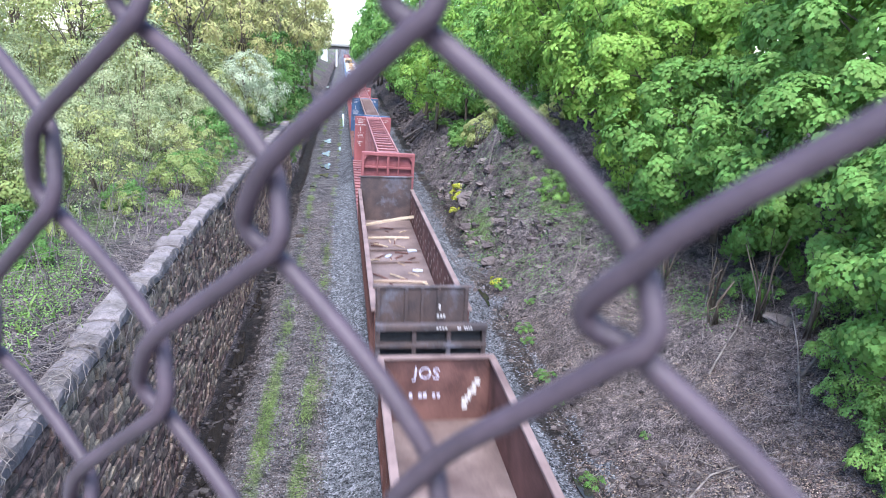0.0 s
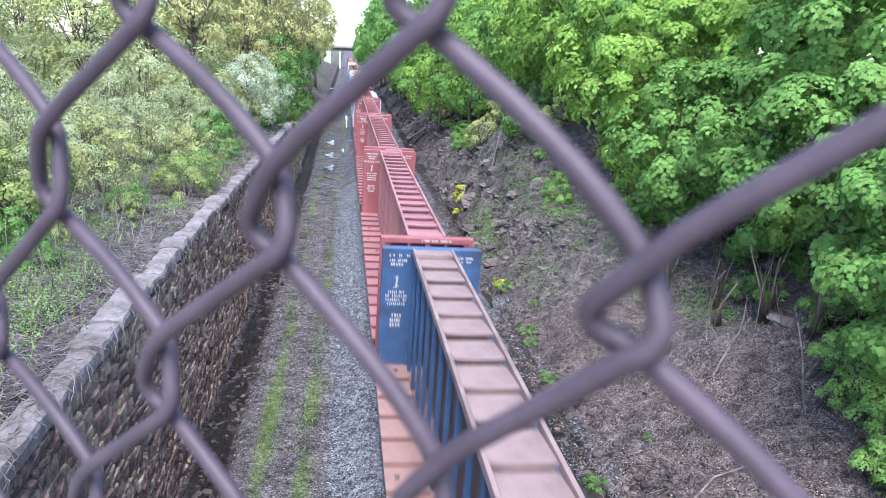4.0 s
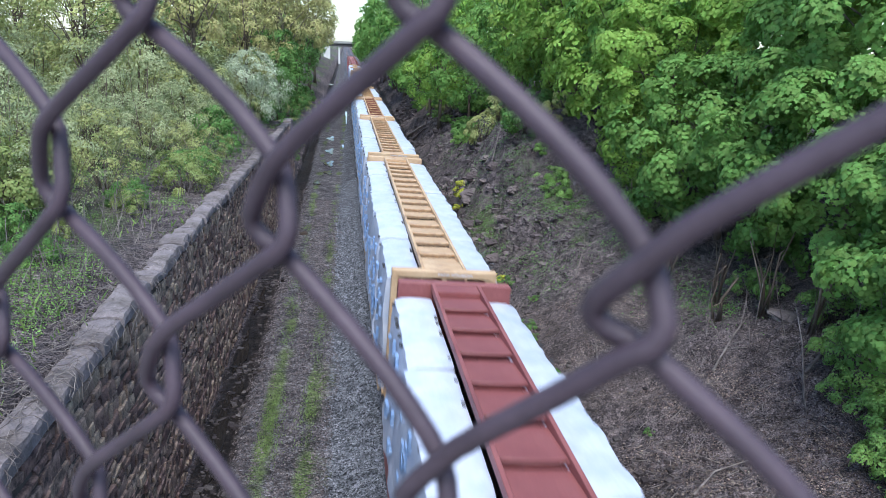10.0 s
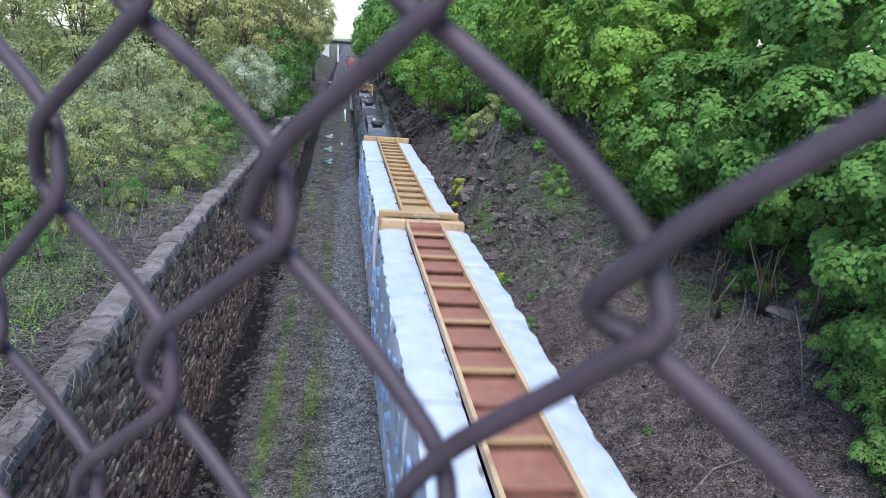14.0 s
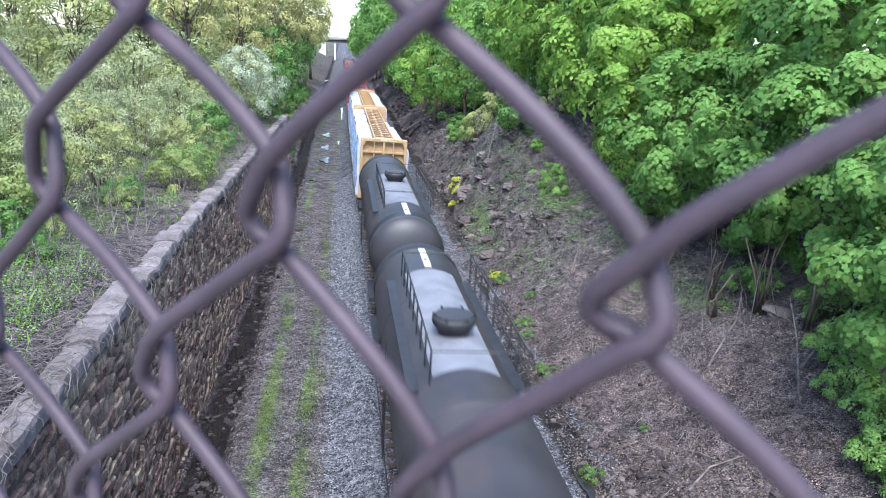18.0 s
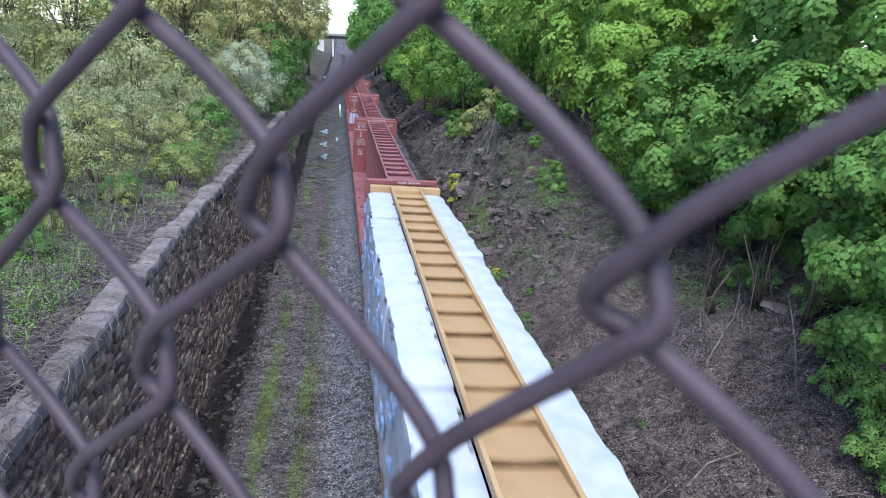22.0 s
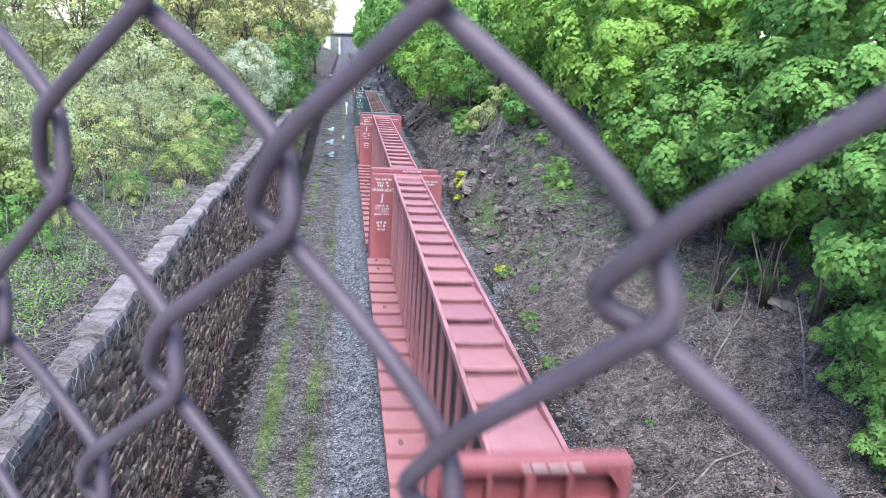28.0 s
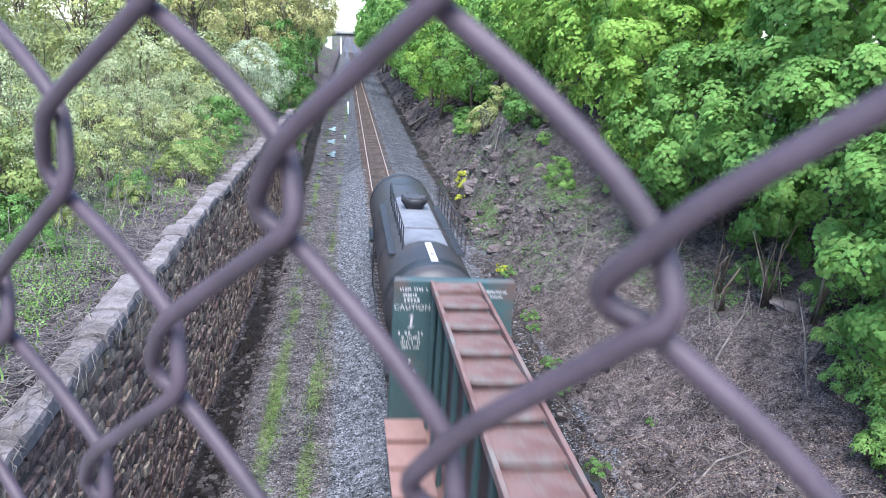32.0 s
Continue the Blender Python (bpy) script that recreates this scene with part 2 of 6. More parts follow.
M["leaf_lime"] = material("lime_green_leaf", (0.19, 0.325, 0.058), (0.325, 0.48, 0.105), 0.6, 0.35, 5, 0.0, vary=0.2, island=True, translucent=0.45)
M["leaf_spring"] = material("young_spring_leaf", (0.24, 0.275, 0.10), (0.42, 0.43, 0.17), 0.55, 0.5, 3, 0.0, vary=0.3, island=True, translucent=0.3)
M["leaf_grey"] = material("grey_green_leaf", (0.23, 0.275, 0.13), (0.45, 0.475, 0.26), 0.55, 0.5, 3, 0.0, vary=0.28, island=True, translucent=0.3)
M["leaf_silver"] = material("silvery_leaf", (0.36, 0.42, 0.27), (0.55, 0.60, 0.43), 0.6, 0.5, 3, 0.0, vary=0.25, island=True, translucent=0.25)
M["leaf_olive"] = material("olive_green_leaf", (0.165, 0.215, 0.065), (0.32, 0.365, 0.13), 0.6, 0.5, 3, 0.0, vary=0.28, island=True, translucent=0.3)
M["gravel_brown"] = material("brown_grey_grit", (0.03, 0.025, 0.026), (0.165, 0.14, 0.142), 0.9, 5, 30, 0.2, vary=0.6, island=True)
M["leaf_deep"] = material("deep_green_leaf", (0.085, 0.18, 0.045), (0.17, 0.30, 0.08), 0.5, 0.4, 3, 0.0, vary=0.25, island=True, translucent=0.3)
M["leaf_lush"] = material("lush_weed_leaf", (0.14, 0.25, 0.06), (0.25, 0.40, 0.11), 0.5, 0.5, 3, 0.0, vary=0.25, island=True, translucent=0.3)
M["leaf_yellow"] = material("yellow_flower", (0.34, 0.38, 0.05), (0.55, 0.53, 0.08), 0.6, 2, 8, 0.0, vary=0.3, island=True, translucent=0.3)
M["leaf_far"] = material("olive_spring_leaf", (0.30, 0.295, 0.115), (0.48, 0.45, 0.19), 0.6, 0.15, 2, 0.0, vary=0.28, island=True, translucent=0.3)
M["grass"] = material("fresh_grass_blade", (0.115, 0.18, 0.045), (0.20, 0.28, 0.085), 0.6, 0.8, 6, 0.0, vary=0.3, island=True, translucent=0.3)
M["straw"] = material("dry_straw", (0.13, 0.11, 0.09), (0.27, 0.23, 0.185), 0.8, 1.2, 8, 0.0, vary=0.35, island=True)
M["litter"] = material("fallen_dry_leaf", (0.018, 0.014, 0.013), (0.25, 0.185, 0.16), 0.9, 0.5, 8, 0.0, vary=0.6, island=True)
M["gravel"] = material("grey_ballast_stone", (0.032, 0.035, 0.041), (0.20, 0.208, 0.232), 0.85, 5, 30, 0.2, vary=0.6, island=True)
M["rubble"] = material("dark_broken_stone", (0.022, 0.018, 0.018), (0.095, 0.078, 0.075), 0.8, 3, 24, 0.4, vary=0.5, island=True)
M["clod"] = material("purple_brown_clod", (0.04, 0.032, 0.034), (0.15, 0.122, 0.122), 0.95, 3, 24, 0.4, vary=0.5, island=True)
M["pipe"] = material("black_pipe", (0.012, 0.012, 0.013), (0.03, 0.03, 0.03), 0.5, 4, 30, 0.05)
M["farwhite"] = material("pale_distant_wall", (0.52, 0.50, 0.48), (0.66, 0.64, 0.62), 0.9, 0.4, 6, 0.0)


def water_material():
    m = bpy.data.materials.new("puddle_water")
    m.use_nodes = True
    b = m.node_tree.nodes["Principled BSDF"]
    b.inputs["Base Color"].default_value = (0.02, 0.017, 0.015, 1)
    b.inputs["Roughness"].default_value = 0.06
    nz = m.node_tree.nodes.new("ShaderNodeTexNoise")
    nz.inputs["Scale"].default_value = 6
    bp = m.node_tree.nodes.new("ShaderNodeBump")
    bp.inputs["Strength"].default_value = 0.06
    bp.inputs["Distance"].default_value = 0.01
    m.node_tree.links.new(nz.outputs["Fac"], bp.inputs["Height"])
    m.node_tree.links.new(bp.outputs["Normal"], b.inputs["Normal"])
    return m


M["water"] = water_material()


def ground_material():
    """Ballast, grass, wet mud, leaf litter and bare soil, mixed by the zones stored on the ground."""
    m = bpy.data.materials.new("ground_cover")
    m.use_nodes = True
    n, l = m.node_tree.nodes, m.node_tree.links
    bsdf = n["Principled BSDF"]
    bsdf.inputs["Roughness"].default_value = 0.95
    bsdf.inputs["Specular IOR Level"].default_value = 0.2
    tc = n.new("ShaderNodeTexCoord")

    def grain_tex(scale, detail=6, rough=0.6):
        t = n.new("ShaderNodeTexNoise")
        t.inputs["Scale"].default_value = scale
        t.inputs["Detail"].default_value = detail
        t.inputs["Roughness"].default_value = rough
        l.new(tc.outputs["Object"], t.inputs["Vector"])
        return t.outputs["Fac"]

    def ramp(fac, stops):
        r = n.new("ShaderNodeValToRGB")
        e = r.color_ramp.elements
        while len(e) < len(stops):
            e.new(0.5)
        for q, (p, c) in zip(e, stops):
            q.position, q.color = p, (*c, 1)
        l.new(fac, r.inputs["Fac"])
        return r.outputs["Color"]

    def mix(fac, a, b):
        x = n.new("ShaderNodeMixRGB")
        l.new(fac, x.inputs["Fac"])
        l.new(a, x.inputs["Color1"])
        l.new(b, x.inputs["Color2"])
        return x.outputs["Color"]

    def vor(scale, feature="F1"):
        v = n.new("ShaderNodeTexVoronoi")
        v.inputs["Scale"].default_value = scale
        v.feature = feature
        l.new(tc.outputs["Object"], v.inputs["Vector"])
        return v

    mid, fine = grain_tex(2.2, 8, 0.7), grain_tex(14, 6, 0.7)
    soil = ramp(mid, [(0.36, (0.034, 0.028, 0.031)), (0.5, (0.088, 0.074, 0.078)), (0.66, (0.17, 0.146, 0.148))])
    leafv = vor(17)
    leafc = ramp(leafv.outputs["Color"], [(0.15, (0.04, 0.033, 0.034)), (0.5, (0.118, 0.096, 0.096)), (0.85, (0.235, 0.196, 0.188))])
    stonev = vor(17)
    stone = ramp(stonev.outputs["Color"], [(0.2, (0.018, 0.02, 0.025)), (0.5, (0.085, 0.089, 0.102)), (0.8, (0.22, 0.228, 0.255))])
    earth = ramp(mid, [(0.3, (0.06, 0.048, 0.047)), (0.55, (0.107, 0.09, 0.087)), (0.75, (0.16, 0.136, 0.131))])
    grit = mix(fine, earth, stone)
    green = ramp(fine, [(0.3, (0.05, 0.07, 0.03)), (0.5, (0.098, 0.132, 0.053)), (0.7, (0.165, 0.188, 0.095))])
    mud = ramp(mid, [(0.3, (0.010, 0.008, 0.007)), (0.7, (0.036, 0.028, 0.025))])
    z1 = n.new("ShaderNodeVertexColor")
    z1.layer_name = "zone_a"
    z2 = n.new("ShaderNodeVertexColor")
    z2.layer_name = "zone_b"
    s1, s2 = n.new("ShaderNodeSeparateColor"), n.new("ShaderNodeSeparateColor")
    l.new(z1.outputs["Color"], s1.inputs["Color"])
    l.new(z2.outputs["Color"], s2.inputs["Color"])

    tuft = grain_tex(6, 9, 0.78)

    def edge(sock, amount=0.55, tex=None):
        a = n.new("ShaderNodeMath")
        a.operation = "MULTIPLY_ADD"
        l.new(tex or mid, a.inputs[0])
        a.inputs[1].default_value = amount
        l.new(sock, a.inputs[2])
        r = n.new("ShaderNodeMapRange")
        r.inputs["From Min"].default_value = 0.5 + amount * 0.35
        r.inputs["From Max"].default_value = 0.5 + amount * 0.65
        l.new(a.outputs[0], r.inputs["Value"])
        return r.outputs["Result"]

    speck = ramp(grain_tex(22, 5, 0.75), [(0.40, (0.008, 0.007, 0.008)), (0.48, (0.075, 0.062, 0.063)), (0.62, (0.245, 0.21, 0.205))])
    half = n.new("ShaderNodeValue")
    half.outputs[0].default_value = 0.55
    lump = grain_tex(0.8, 9, 0.72)
    c = mix(half.outputs[0], mix(edge(s2.outputs["Red"]), soil, leafc), speck)
    c = mix(edge(s2.outputs["Green"]), c, grit)
    c = mix(edge(s1.outputs["Red"], 0.3), c, stone)
    c = mix(edge(s1.outputs["Green"], 1.3, tuft), c, green)
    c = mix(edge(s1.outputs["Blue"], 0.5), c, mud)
    # clods, stones and holes
    clod = n.new("ShaderNodeMixRGB")
    clod.blend_type = "MULTIPLY"
    clod.inputs["Fac"].default_value = 1.0
    l.new(c, clod.inputs["Color1"])
    l.new(ramp(grain_tex(5.5, 8, 0.8), [(0.36, (0.32, 0.31, 0.31)), (0.5, (1, 1, 1)), (0.62, (1.7, 1.68, 1.66))]), clod.inputs["Color2"])
    c = clod.outputs["Color"]
    patchy = n.new("ShaderNodeMixRGB")
    patchy.blend_type = "MULTIPLY"
    patchy.inputs["Fac"].default_value = 1.0
    l.new(c, patchy.inputs["Color1"])
    l.new(ramp(grain_tex(1.1, 6, 0.7), [(0.36, (0.5, 0.48, 0.49)), (0.5, (0.95, 0.93, 0.93)), (0.64, (1.45, 1.4, 1.36))]), patchy.inputs["Color2"])
    c = patchy.outputs["Color"]
    l.new(c, bsdf.inputs["Base Color"])
    h = n.new("ShaderNodeMath")
    h.operation = "MULTIPLY_ADD"
    l.new(stonev.outputs["Distance"], h.inputs[0])
    h.inputs[1].default_value = -0.35
    l.new(lump, h.inputs[2])
    b = n.new("ShaderNodeBump")
    b.inputs["Strength"].default_value = 1.0
    b.inputs["Distance"].default_value = 0.3
    l.new(h.outputs[0], b.inputs["Height"])
    l.new(b.outputs["Normal"], bsdf.inputs["Normal"])
    rr = n.new("ShaderNodeMapRange")
    rr.inputs["To Min"].default_value = 0.95
    rr.inputs["To Max"].default_value = 0.7
    l.new(edge(s1.outputs["Blue"], 0.5), rr.inputs["Value"])
    l.new(rr.outputs["Result"], bsdf.inputs["Roughness"])
    return m


M["ground"] = ground_material()


# ---------------------------------------------------------------- mesh tools
XC = 2.6          # track centre
rng = np.random.default_rng(7)


class Geo:
    """Vertices and faces of one part."""

    def __init__(self):
        self.v, self.f = [], []

    def add(self, verts, faces):
        o = len(self.v)
        self.v.extend(verts)
        self.f.extend([tuple(i + o for i in q) for q in faces])
        return self

    def box(self, x0, x1, y0, y1, z0, z1, b=0.0):
        """A box, with its upright and top edges cut off by b."""
        if b:
            ring = lambda z, i: [(x0 + b, y0 + i, z), (x1 - b, y0 + i, z), (x1 - i, y0 + b, z), (x1 - i, y1 - b, z),
                                 (x1 - b, y1 - i, z), (x0 + b, y1 - i, z), (x0 + i, y1 - b, z), (x0 + i, y0 + b, z)]
            v = ring(z0, 0) + ring(z1 - b, 0) + ring(z1, b)
            f = [tuple(reversed(range(8)))]
            for k in range(2):
                f += [(8 * k + i, 8 * k + (i + 1) % 8, 8 * k + 8 + (i + 1) % 8, 8 * k + 8 + i) for i in range(8)]
            f.append(tuple(range(16, 24)))
            return self.add(v, f)
        v = [(x, y, z) for z in (z0, z1) for x, y in ((x0, y0), (x1, y0), (x1, y1), (x0, y1))]
        return self.add(v, [(3, 2, 1, 0), (4, 5, 6, 7), (0, 1, 5, 4), (1, 2, 6, 5), (2, 3, 7, 6), (3, 0, 4, 7)])

    def tube(self, pts, r, n=8, caps=True):
        """A round bar along pts; r is one radius or one for each point."""
        pts = [Vector(p) for p in pts]
        rs = r if isinstance(r, (list, tuple)) else [r] * len(pts)
        o = len(self.v)
        side = None
        for i, p in enumerate(pts):
            d = (pts[min(i + 1, len(pts) - 1)] - pts[max(i - 1, 0)]).normalized()
            if side is None:
                side = d.orthogonal().normalized()
            side = (side - d * side.dot(d)).normalized()
            up = d.cross(side)
            for k in range(n):
                a = 2 * math.pi * k / n
                self.v.append(tuple(p + (side * math.cos(a) + up * math.sin(a)) * rs[i]))
        for i in range(len(pts) - 1):
            for k in range(n):
                a, b = o + i * n + k, o + i * n + (k + 1) % n
                self.f.append((a, b, b + n, a + n))
        if caps:
            self.f.append(tuple(o + k for k in reversed(range(n))))
            self.f.append(tuple(o + (len(pts) - 1) * n + k for k in range(n)))
        return self

    def lathe(self, prof, axis="z", n=24, centre=(0, 0, 0)):
        """A turned form: prof holds (radius, distance along the axis)."""
        o = len(self.v)
        cx, cy, cz = centre
        for r, h in prof:
            for k in range(n):
                a = 2 * math.pi * k / n
                c, s = r * math.cos(a), r * math.sin(a)
                self.v.append((cx + c, cy + s, cz + h) if axis == "z" else (cx + c, cy + h, cz + s) if axis == "y" else (cx + h, cy + c, cz + s))
        for i in range(len(prof) - 1):
            for k in range(n):
                a, b = o + i * n + k, o + i * n + (k + 1) % n
                self.f.append((a, b, b + n, a + n) if axis != "y" else (a, a + n, b + n, b))
        self.f.append(tuple(o + k for k in (reversed(range(n)) if axis != "y" else range(n))))
        self.f.append(tuple(o + (len(prof) - 1) * n + k for k in (range(n) if axis != "y" else reversed(range(n)))))
        return self

    def prism(self, poly, y0, y1):
        """A polygon of (x, z) drawn out along y."""
        n = len(poly)
        v = [(x, y0, z) for x, z in poly] + [(x, y1, z) for x, z in poly]
        f = [tuple(range(n)), tuple(reversed(range(n, 2 * n)))]
        f += [((i + 1) % n, i, n + i, n + (i + 1) % n) for i in range(n)]
        return self.add(v, f)


def to_mesh(name, geo, mat, smooth=False):
    me = bpy.data.meshes.new(name)
    me.from_pydata(geo.v, [], geo.f)
    me.materials.append(mat)
    if smooth:
        me.polygons.foreach_set("use_smooth", [True] * len(me.polygons))
    me.update()
    return me


def part(name, geo, mat, parent=None, label="", smooth=False, at=None):
    """One mesh object under a thing or a part; geo may be a mesh that is already made."""
    me = geo if isinstance(geo, bpy.types.Mesh) else to_mesh(name, geo, mat, smooth)
    ob = new(name, me)
    if parent is not None:
        ob.parent = parent
    if at is not None:
        ob.matrix_basis = at
    if label:
        tagged(ob, label)
    return ob


def quick_mesh(name, verts, counts, mat, smooth=False):
    """A mesh of loose faces, all with the same number of corners, from an array."""
    verts = np.asarray(verts, dtype=np.float32).reshape(-1, 3)
    me = bpy.data.meshes.new(name)
    nv = len(verts)
    nf = nv // counts
    me.vertices.add(nv)
    me.vertices.foreach_set("co", verts.ravel())
    me.loops.add(nv)
    me.loops.foreach_set("vertex_index", np.arange(nv, dtype=np.int32))
    me.polygons.add(nf)
    me.polygons.foreach_set("loop_start", np.arange(0, nv, counts, dtype=np.int32))
    me.update(calc_edges=True)
    me.materials.append(mat)
    if smooth:
        me.polygons.foreach_set("use_smooth", [True] * nf)
    me.validate()
    return me


def sm(a, b, x):
    t = np.clip((np.asarray(x, float) - a) / (b - a), 0, 1)
    return t * t * (3 - 2 * t)


# smooth value noise on arrays
_tab = np.random.default_rng(3).random((256, 256))


def vn(x, y):
    x, y = np.asarray(x, float), np.asarray(y, float)
    i, j = np.floor(x).astype(int), np.floor(y).astype(int)
    u, v = x - i, y - j
    u, v = u * u * (3 - 2 * u), v * v * (3 - 2 * v)
    g = lambda a, b: _tab[a % 256, b % 256]
    return (g(i, j) * (1 - u) + g(i + 1, j) * u) * (1 - v) + (g(i, j + 1) * (1 - u) + g(i + 1, j + 1) * u) * v - 0.5


def fbm(x, y, f, octaves=4):
    s, a = 0, 1.0
    for k in range(octaves):
        s = s + a * vn(np.asarray(x) * f + 17.3 * k, np.asarray(y) * f + 5.1 * k)
        f, a = f * 2.03, a * 0.5
    return s


# ---------------------------------------------------------------- ground
WALL_END = 66.0


def wall_top(y):
    return 5.15 - 0.022 * np.clip(np.asarray(y, float) - 20, 0, 60)


def toe(y):
    return 7.3 + 0.012 * np.clip(y, 0, 150)


def ground_z(x, y):
    x, y = np.asarray(x, float), np.asarray(y, float)
    d = np.abs(x - XC)
    bed = -0.2 - 0.42 * sm(1.55, 2.9, d)
    left = -0.62 - 0.06 * sm(-1.0, -2.8, x) - 0.42 * sm(-2.9, -3.6, x) + 0.15 * sm(-4.0, -4.6, x)
    right = -0.62 - 0.38 * sm(5.6, 6.7, x)
    base = np.where(x < XC, np.where(x > -0.6, bed, left), np.where(x < 5.5, bed, right))
    # bank on the right
    t = toe(y)
    run = np.maximum(x - t, 0)
    slope = 0.42 + 0.33 * sm(28, 44, y) + 1.0 * sm(44, 51, y) - 0.95 * sm(56.5, 62, y) - 0.1 * sm(110, 200, y)
    rise = run * slope
    bulge = 0.9 * np.exp(-((y - 40) / 5.0) ** 2 - ((x - 11.5) / 1.6) ** 2)
    top = 8.2 + 1.2 * fbm(x, y, 0.05, 3)
    rise = rise + bulge
    rise = top * np.tanh(rise / top)
    ridge = (0.5 - np.abs(fbm(x * 0.8 + y * 0.25, y, 0.42, 3))) * 1.1 * sm(0.6, 3, run) * sm(38, 48, y) * (1 - sm(9, 14, run))
    rough = ridge + fbm(x, y, 0.22, 5) * 0.9 * sm(0.3, 3, run) * (1 - 0.7 * sm(18, 30, run)) + fbm(x * 1.0, y * 2.2, 0.9, 3) * 0.26 * sm(0.2, 1.5, run) + fbm(x, y, 2.6, 2) * 0.16 * sm(0.0, 0.8, run) + fbm(x + 0.4 * y, y, 0.85, 3) * 0.5 * sm(0.4, 2, run) * sm(30, 38, y) * (1 - sm(12, 16, run)) + fbm(x * 1.2, y, 0.42, 4) * 1.1 * sm(0.1, 1.4, run) * sm(50, 58, y)
    # terrace and, past the wall's end, the bank on the left
    terr = wall_top(y) - 0.12 + 0.05 * np.clip(-x - 5, 0, 30) + fbm(x, y, 0.25, 4) * 0.35
    over = sm(-4.95, -5.2, x)
    runl = np.maximum(-4.2 - x, 0)
    lb = np.minimum(runl * 0.75, 20)
    lbank = -0.8 + 6.0 * (1 - np.exp(-lb / 6.0)) + fbm(x, y, 0.3, 4) * 0.6 * sm(0.3, 2, runl)
    pastwall = sm(WALL_END - 1.0, WALL_END + 4.0, y)
    leftside = (base * (1 - over) + terr * over) * (1 - pastwall) + np.where(x < -4.2, lbank, base) * pastwall
    z = np.where(x < -4.2, leftside, np.where(x > t, base + rise + rough, base))
    z = z + 0.035 * fbm(x, y, 1.3, 3) * sm(1.7, 2.6, d)
    return z


def axis_steps(parts):
    out = []
    for a, b, s in parts:
        out.extend(np.arange(a, b, s))
    return np.array(out + [parts[-1][1]])


def build_ground():
    xs = axis_steps([(-3000, -400, 650), (-400, -60, 40), (-60, -20, 2.5), (-20, -5.4, 0.45), (-5.4, -4.2, 0.12), (-4.2, 7, 0.24), (7, 16.5, 0.19), (16.5, 24, 0.5),
                     (24, 60, 2.0), (60, 400, 40), (400, 3000, 650)])
    ys = axis_steps([(-3000, -400, 650), (-400, -40, 40), (-40, 6, 2.0), (6, 10, 0.5), (10, 42, 0.24), (42, 90, 0.36), (90, 140, 0.7), (140, 200, 1.4), (200, 480, 5), (480, 1000, 52), (1000, 3600, 650)])
    X, Y = np.meshgrid(xs, ys)
    Z = ground_z(X, Y)
    # far ends of the cutting
    V = np.stack([X, Y, Z], -1).reshape(-1, 3)
    nx, ny = len(xs), len(ys)
    i = np.arange(nx * ny).reshape(ny, nx)
    F = np.stack([i[:-1, :-1], i[:-1, 1:], i[1:, 1:], i[1:, :-1]], -1).reshape(-1, 4)
    me = bpy.data.meshes.new("ground")
    me.from_pydata(V.tolist(), [], F.tolist())
    me.materials.append(M["ground"])
    me.polygons.foreach_set("use_smooth", [True] * len(me.polygons))
    x, y = V[:, 0], V[:, 1]
    d = np.abs(x - XC)
    nz = fbm(x, y, 0.6, 4)
    nb = fbm(x, y, 0.13, 3)
    stone = np.maximum(sm(2.0, 1.4, d) * 0.35, sm(3.35, 2.6, d + nz * 0.5) * sm(1.2, 1.6, d))
    stone = np.maximum(stone, 0.95 * sm(3.3, 3.6, x) * sm(8.6, 7.0, x + 1.2 * nz))
    strip = np.exp(-((x + 2.3 + 0.3 * nb) / 0.34) ** 2) * 1.0 + np.exp(-((x + 1.1 - 0.012 * (y - 20)) / 0.26) ** 2) * 0.85 + np.exp(-((x + 0.45) / 0.3) ** 2) * 0.35
    patch = fbm(x * 1.4, y * 0.5, 0.9, 4)
    grass = np.where((x > -3.2) & (x < 1.0), strip * (0.42 + 0.8 * nb + 0.9 * nz + 1.1 * patch), 0)
    mossy = np.exp(-((x - 8.6) / 1.1) ** 2 - ((y - 43) / 6) ** 2) * 0.9 + np.exp(-((x - 12.5) / 2.0) ** 2 - ((y - 40) / 7) ** 2) * 0.75 \
        + np.exp(-((x - 9.2) / 1.5) ** 2 - ((y - 30) / 6) ** 2) * 0.3 + sm(15, 20, x) * 0.35
    grass = np.where(x > 7.0, mossy * (0.75 + 0.9 * nz), grass)
    terr = (x < -5.2)
    grass = np.where(terr, (0.45 + 0.9 * nb + 0.5 * nz) * sm(-5.7, -6.8, x + 0.6 * nb) + 0.5 * sm(-14, -22, x), grass)
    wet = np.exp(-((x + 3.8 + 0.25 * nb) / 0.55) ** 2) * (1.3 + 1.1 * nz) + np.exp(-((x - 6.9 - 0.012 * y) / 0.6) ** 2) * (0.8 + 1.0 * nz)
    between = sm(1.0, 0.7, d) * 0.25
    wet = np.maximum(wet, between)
    litter = np.where(x > 7.3, 0.55 + 0.6 * nb + 0.35 * nz - 0.5 * sm(24, 34, y) * sm(100, 90, y), np.where(terr, 0.35 - nb, 0.0))
    grit = np.where((x > -3.4) & (x < 1.0), 0.75 + 0.4 * nz, np.where(x > 7.3, 0.05, 0.0)) + np.where((x > 5) & (x < 8.5), 0.35, 0)
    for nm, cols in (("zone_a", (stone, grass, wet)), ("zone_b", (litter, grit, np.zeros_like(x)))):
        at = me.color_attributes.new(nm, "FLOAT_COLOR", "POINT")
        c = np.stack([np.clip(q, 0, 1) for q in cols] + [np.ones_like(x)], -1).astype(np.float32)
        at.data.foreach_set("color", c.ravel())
    me.update()
    ob = new("ground", me)
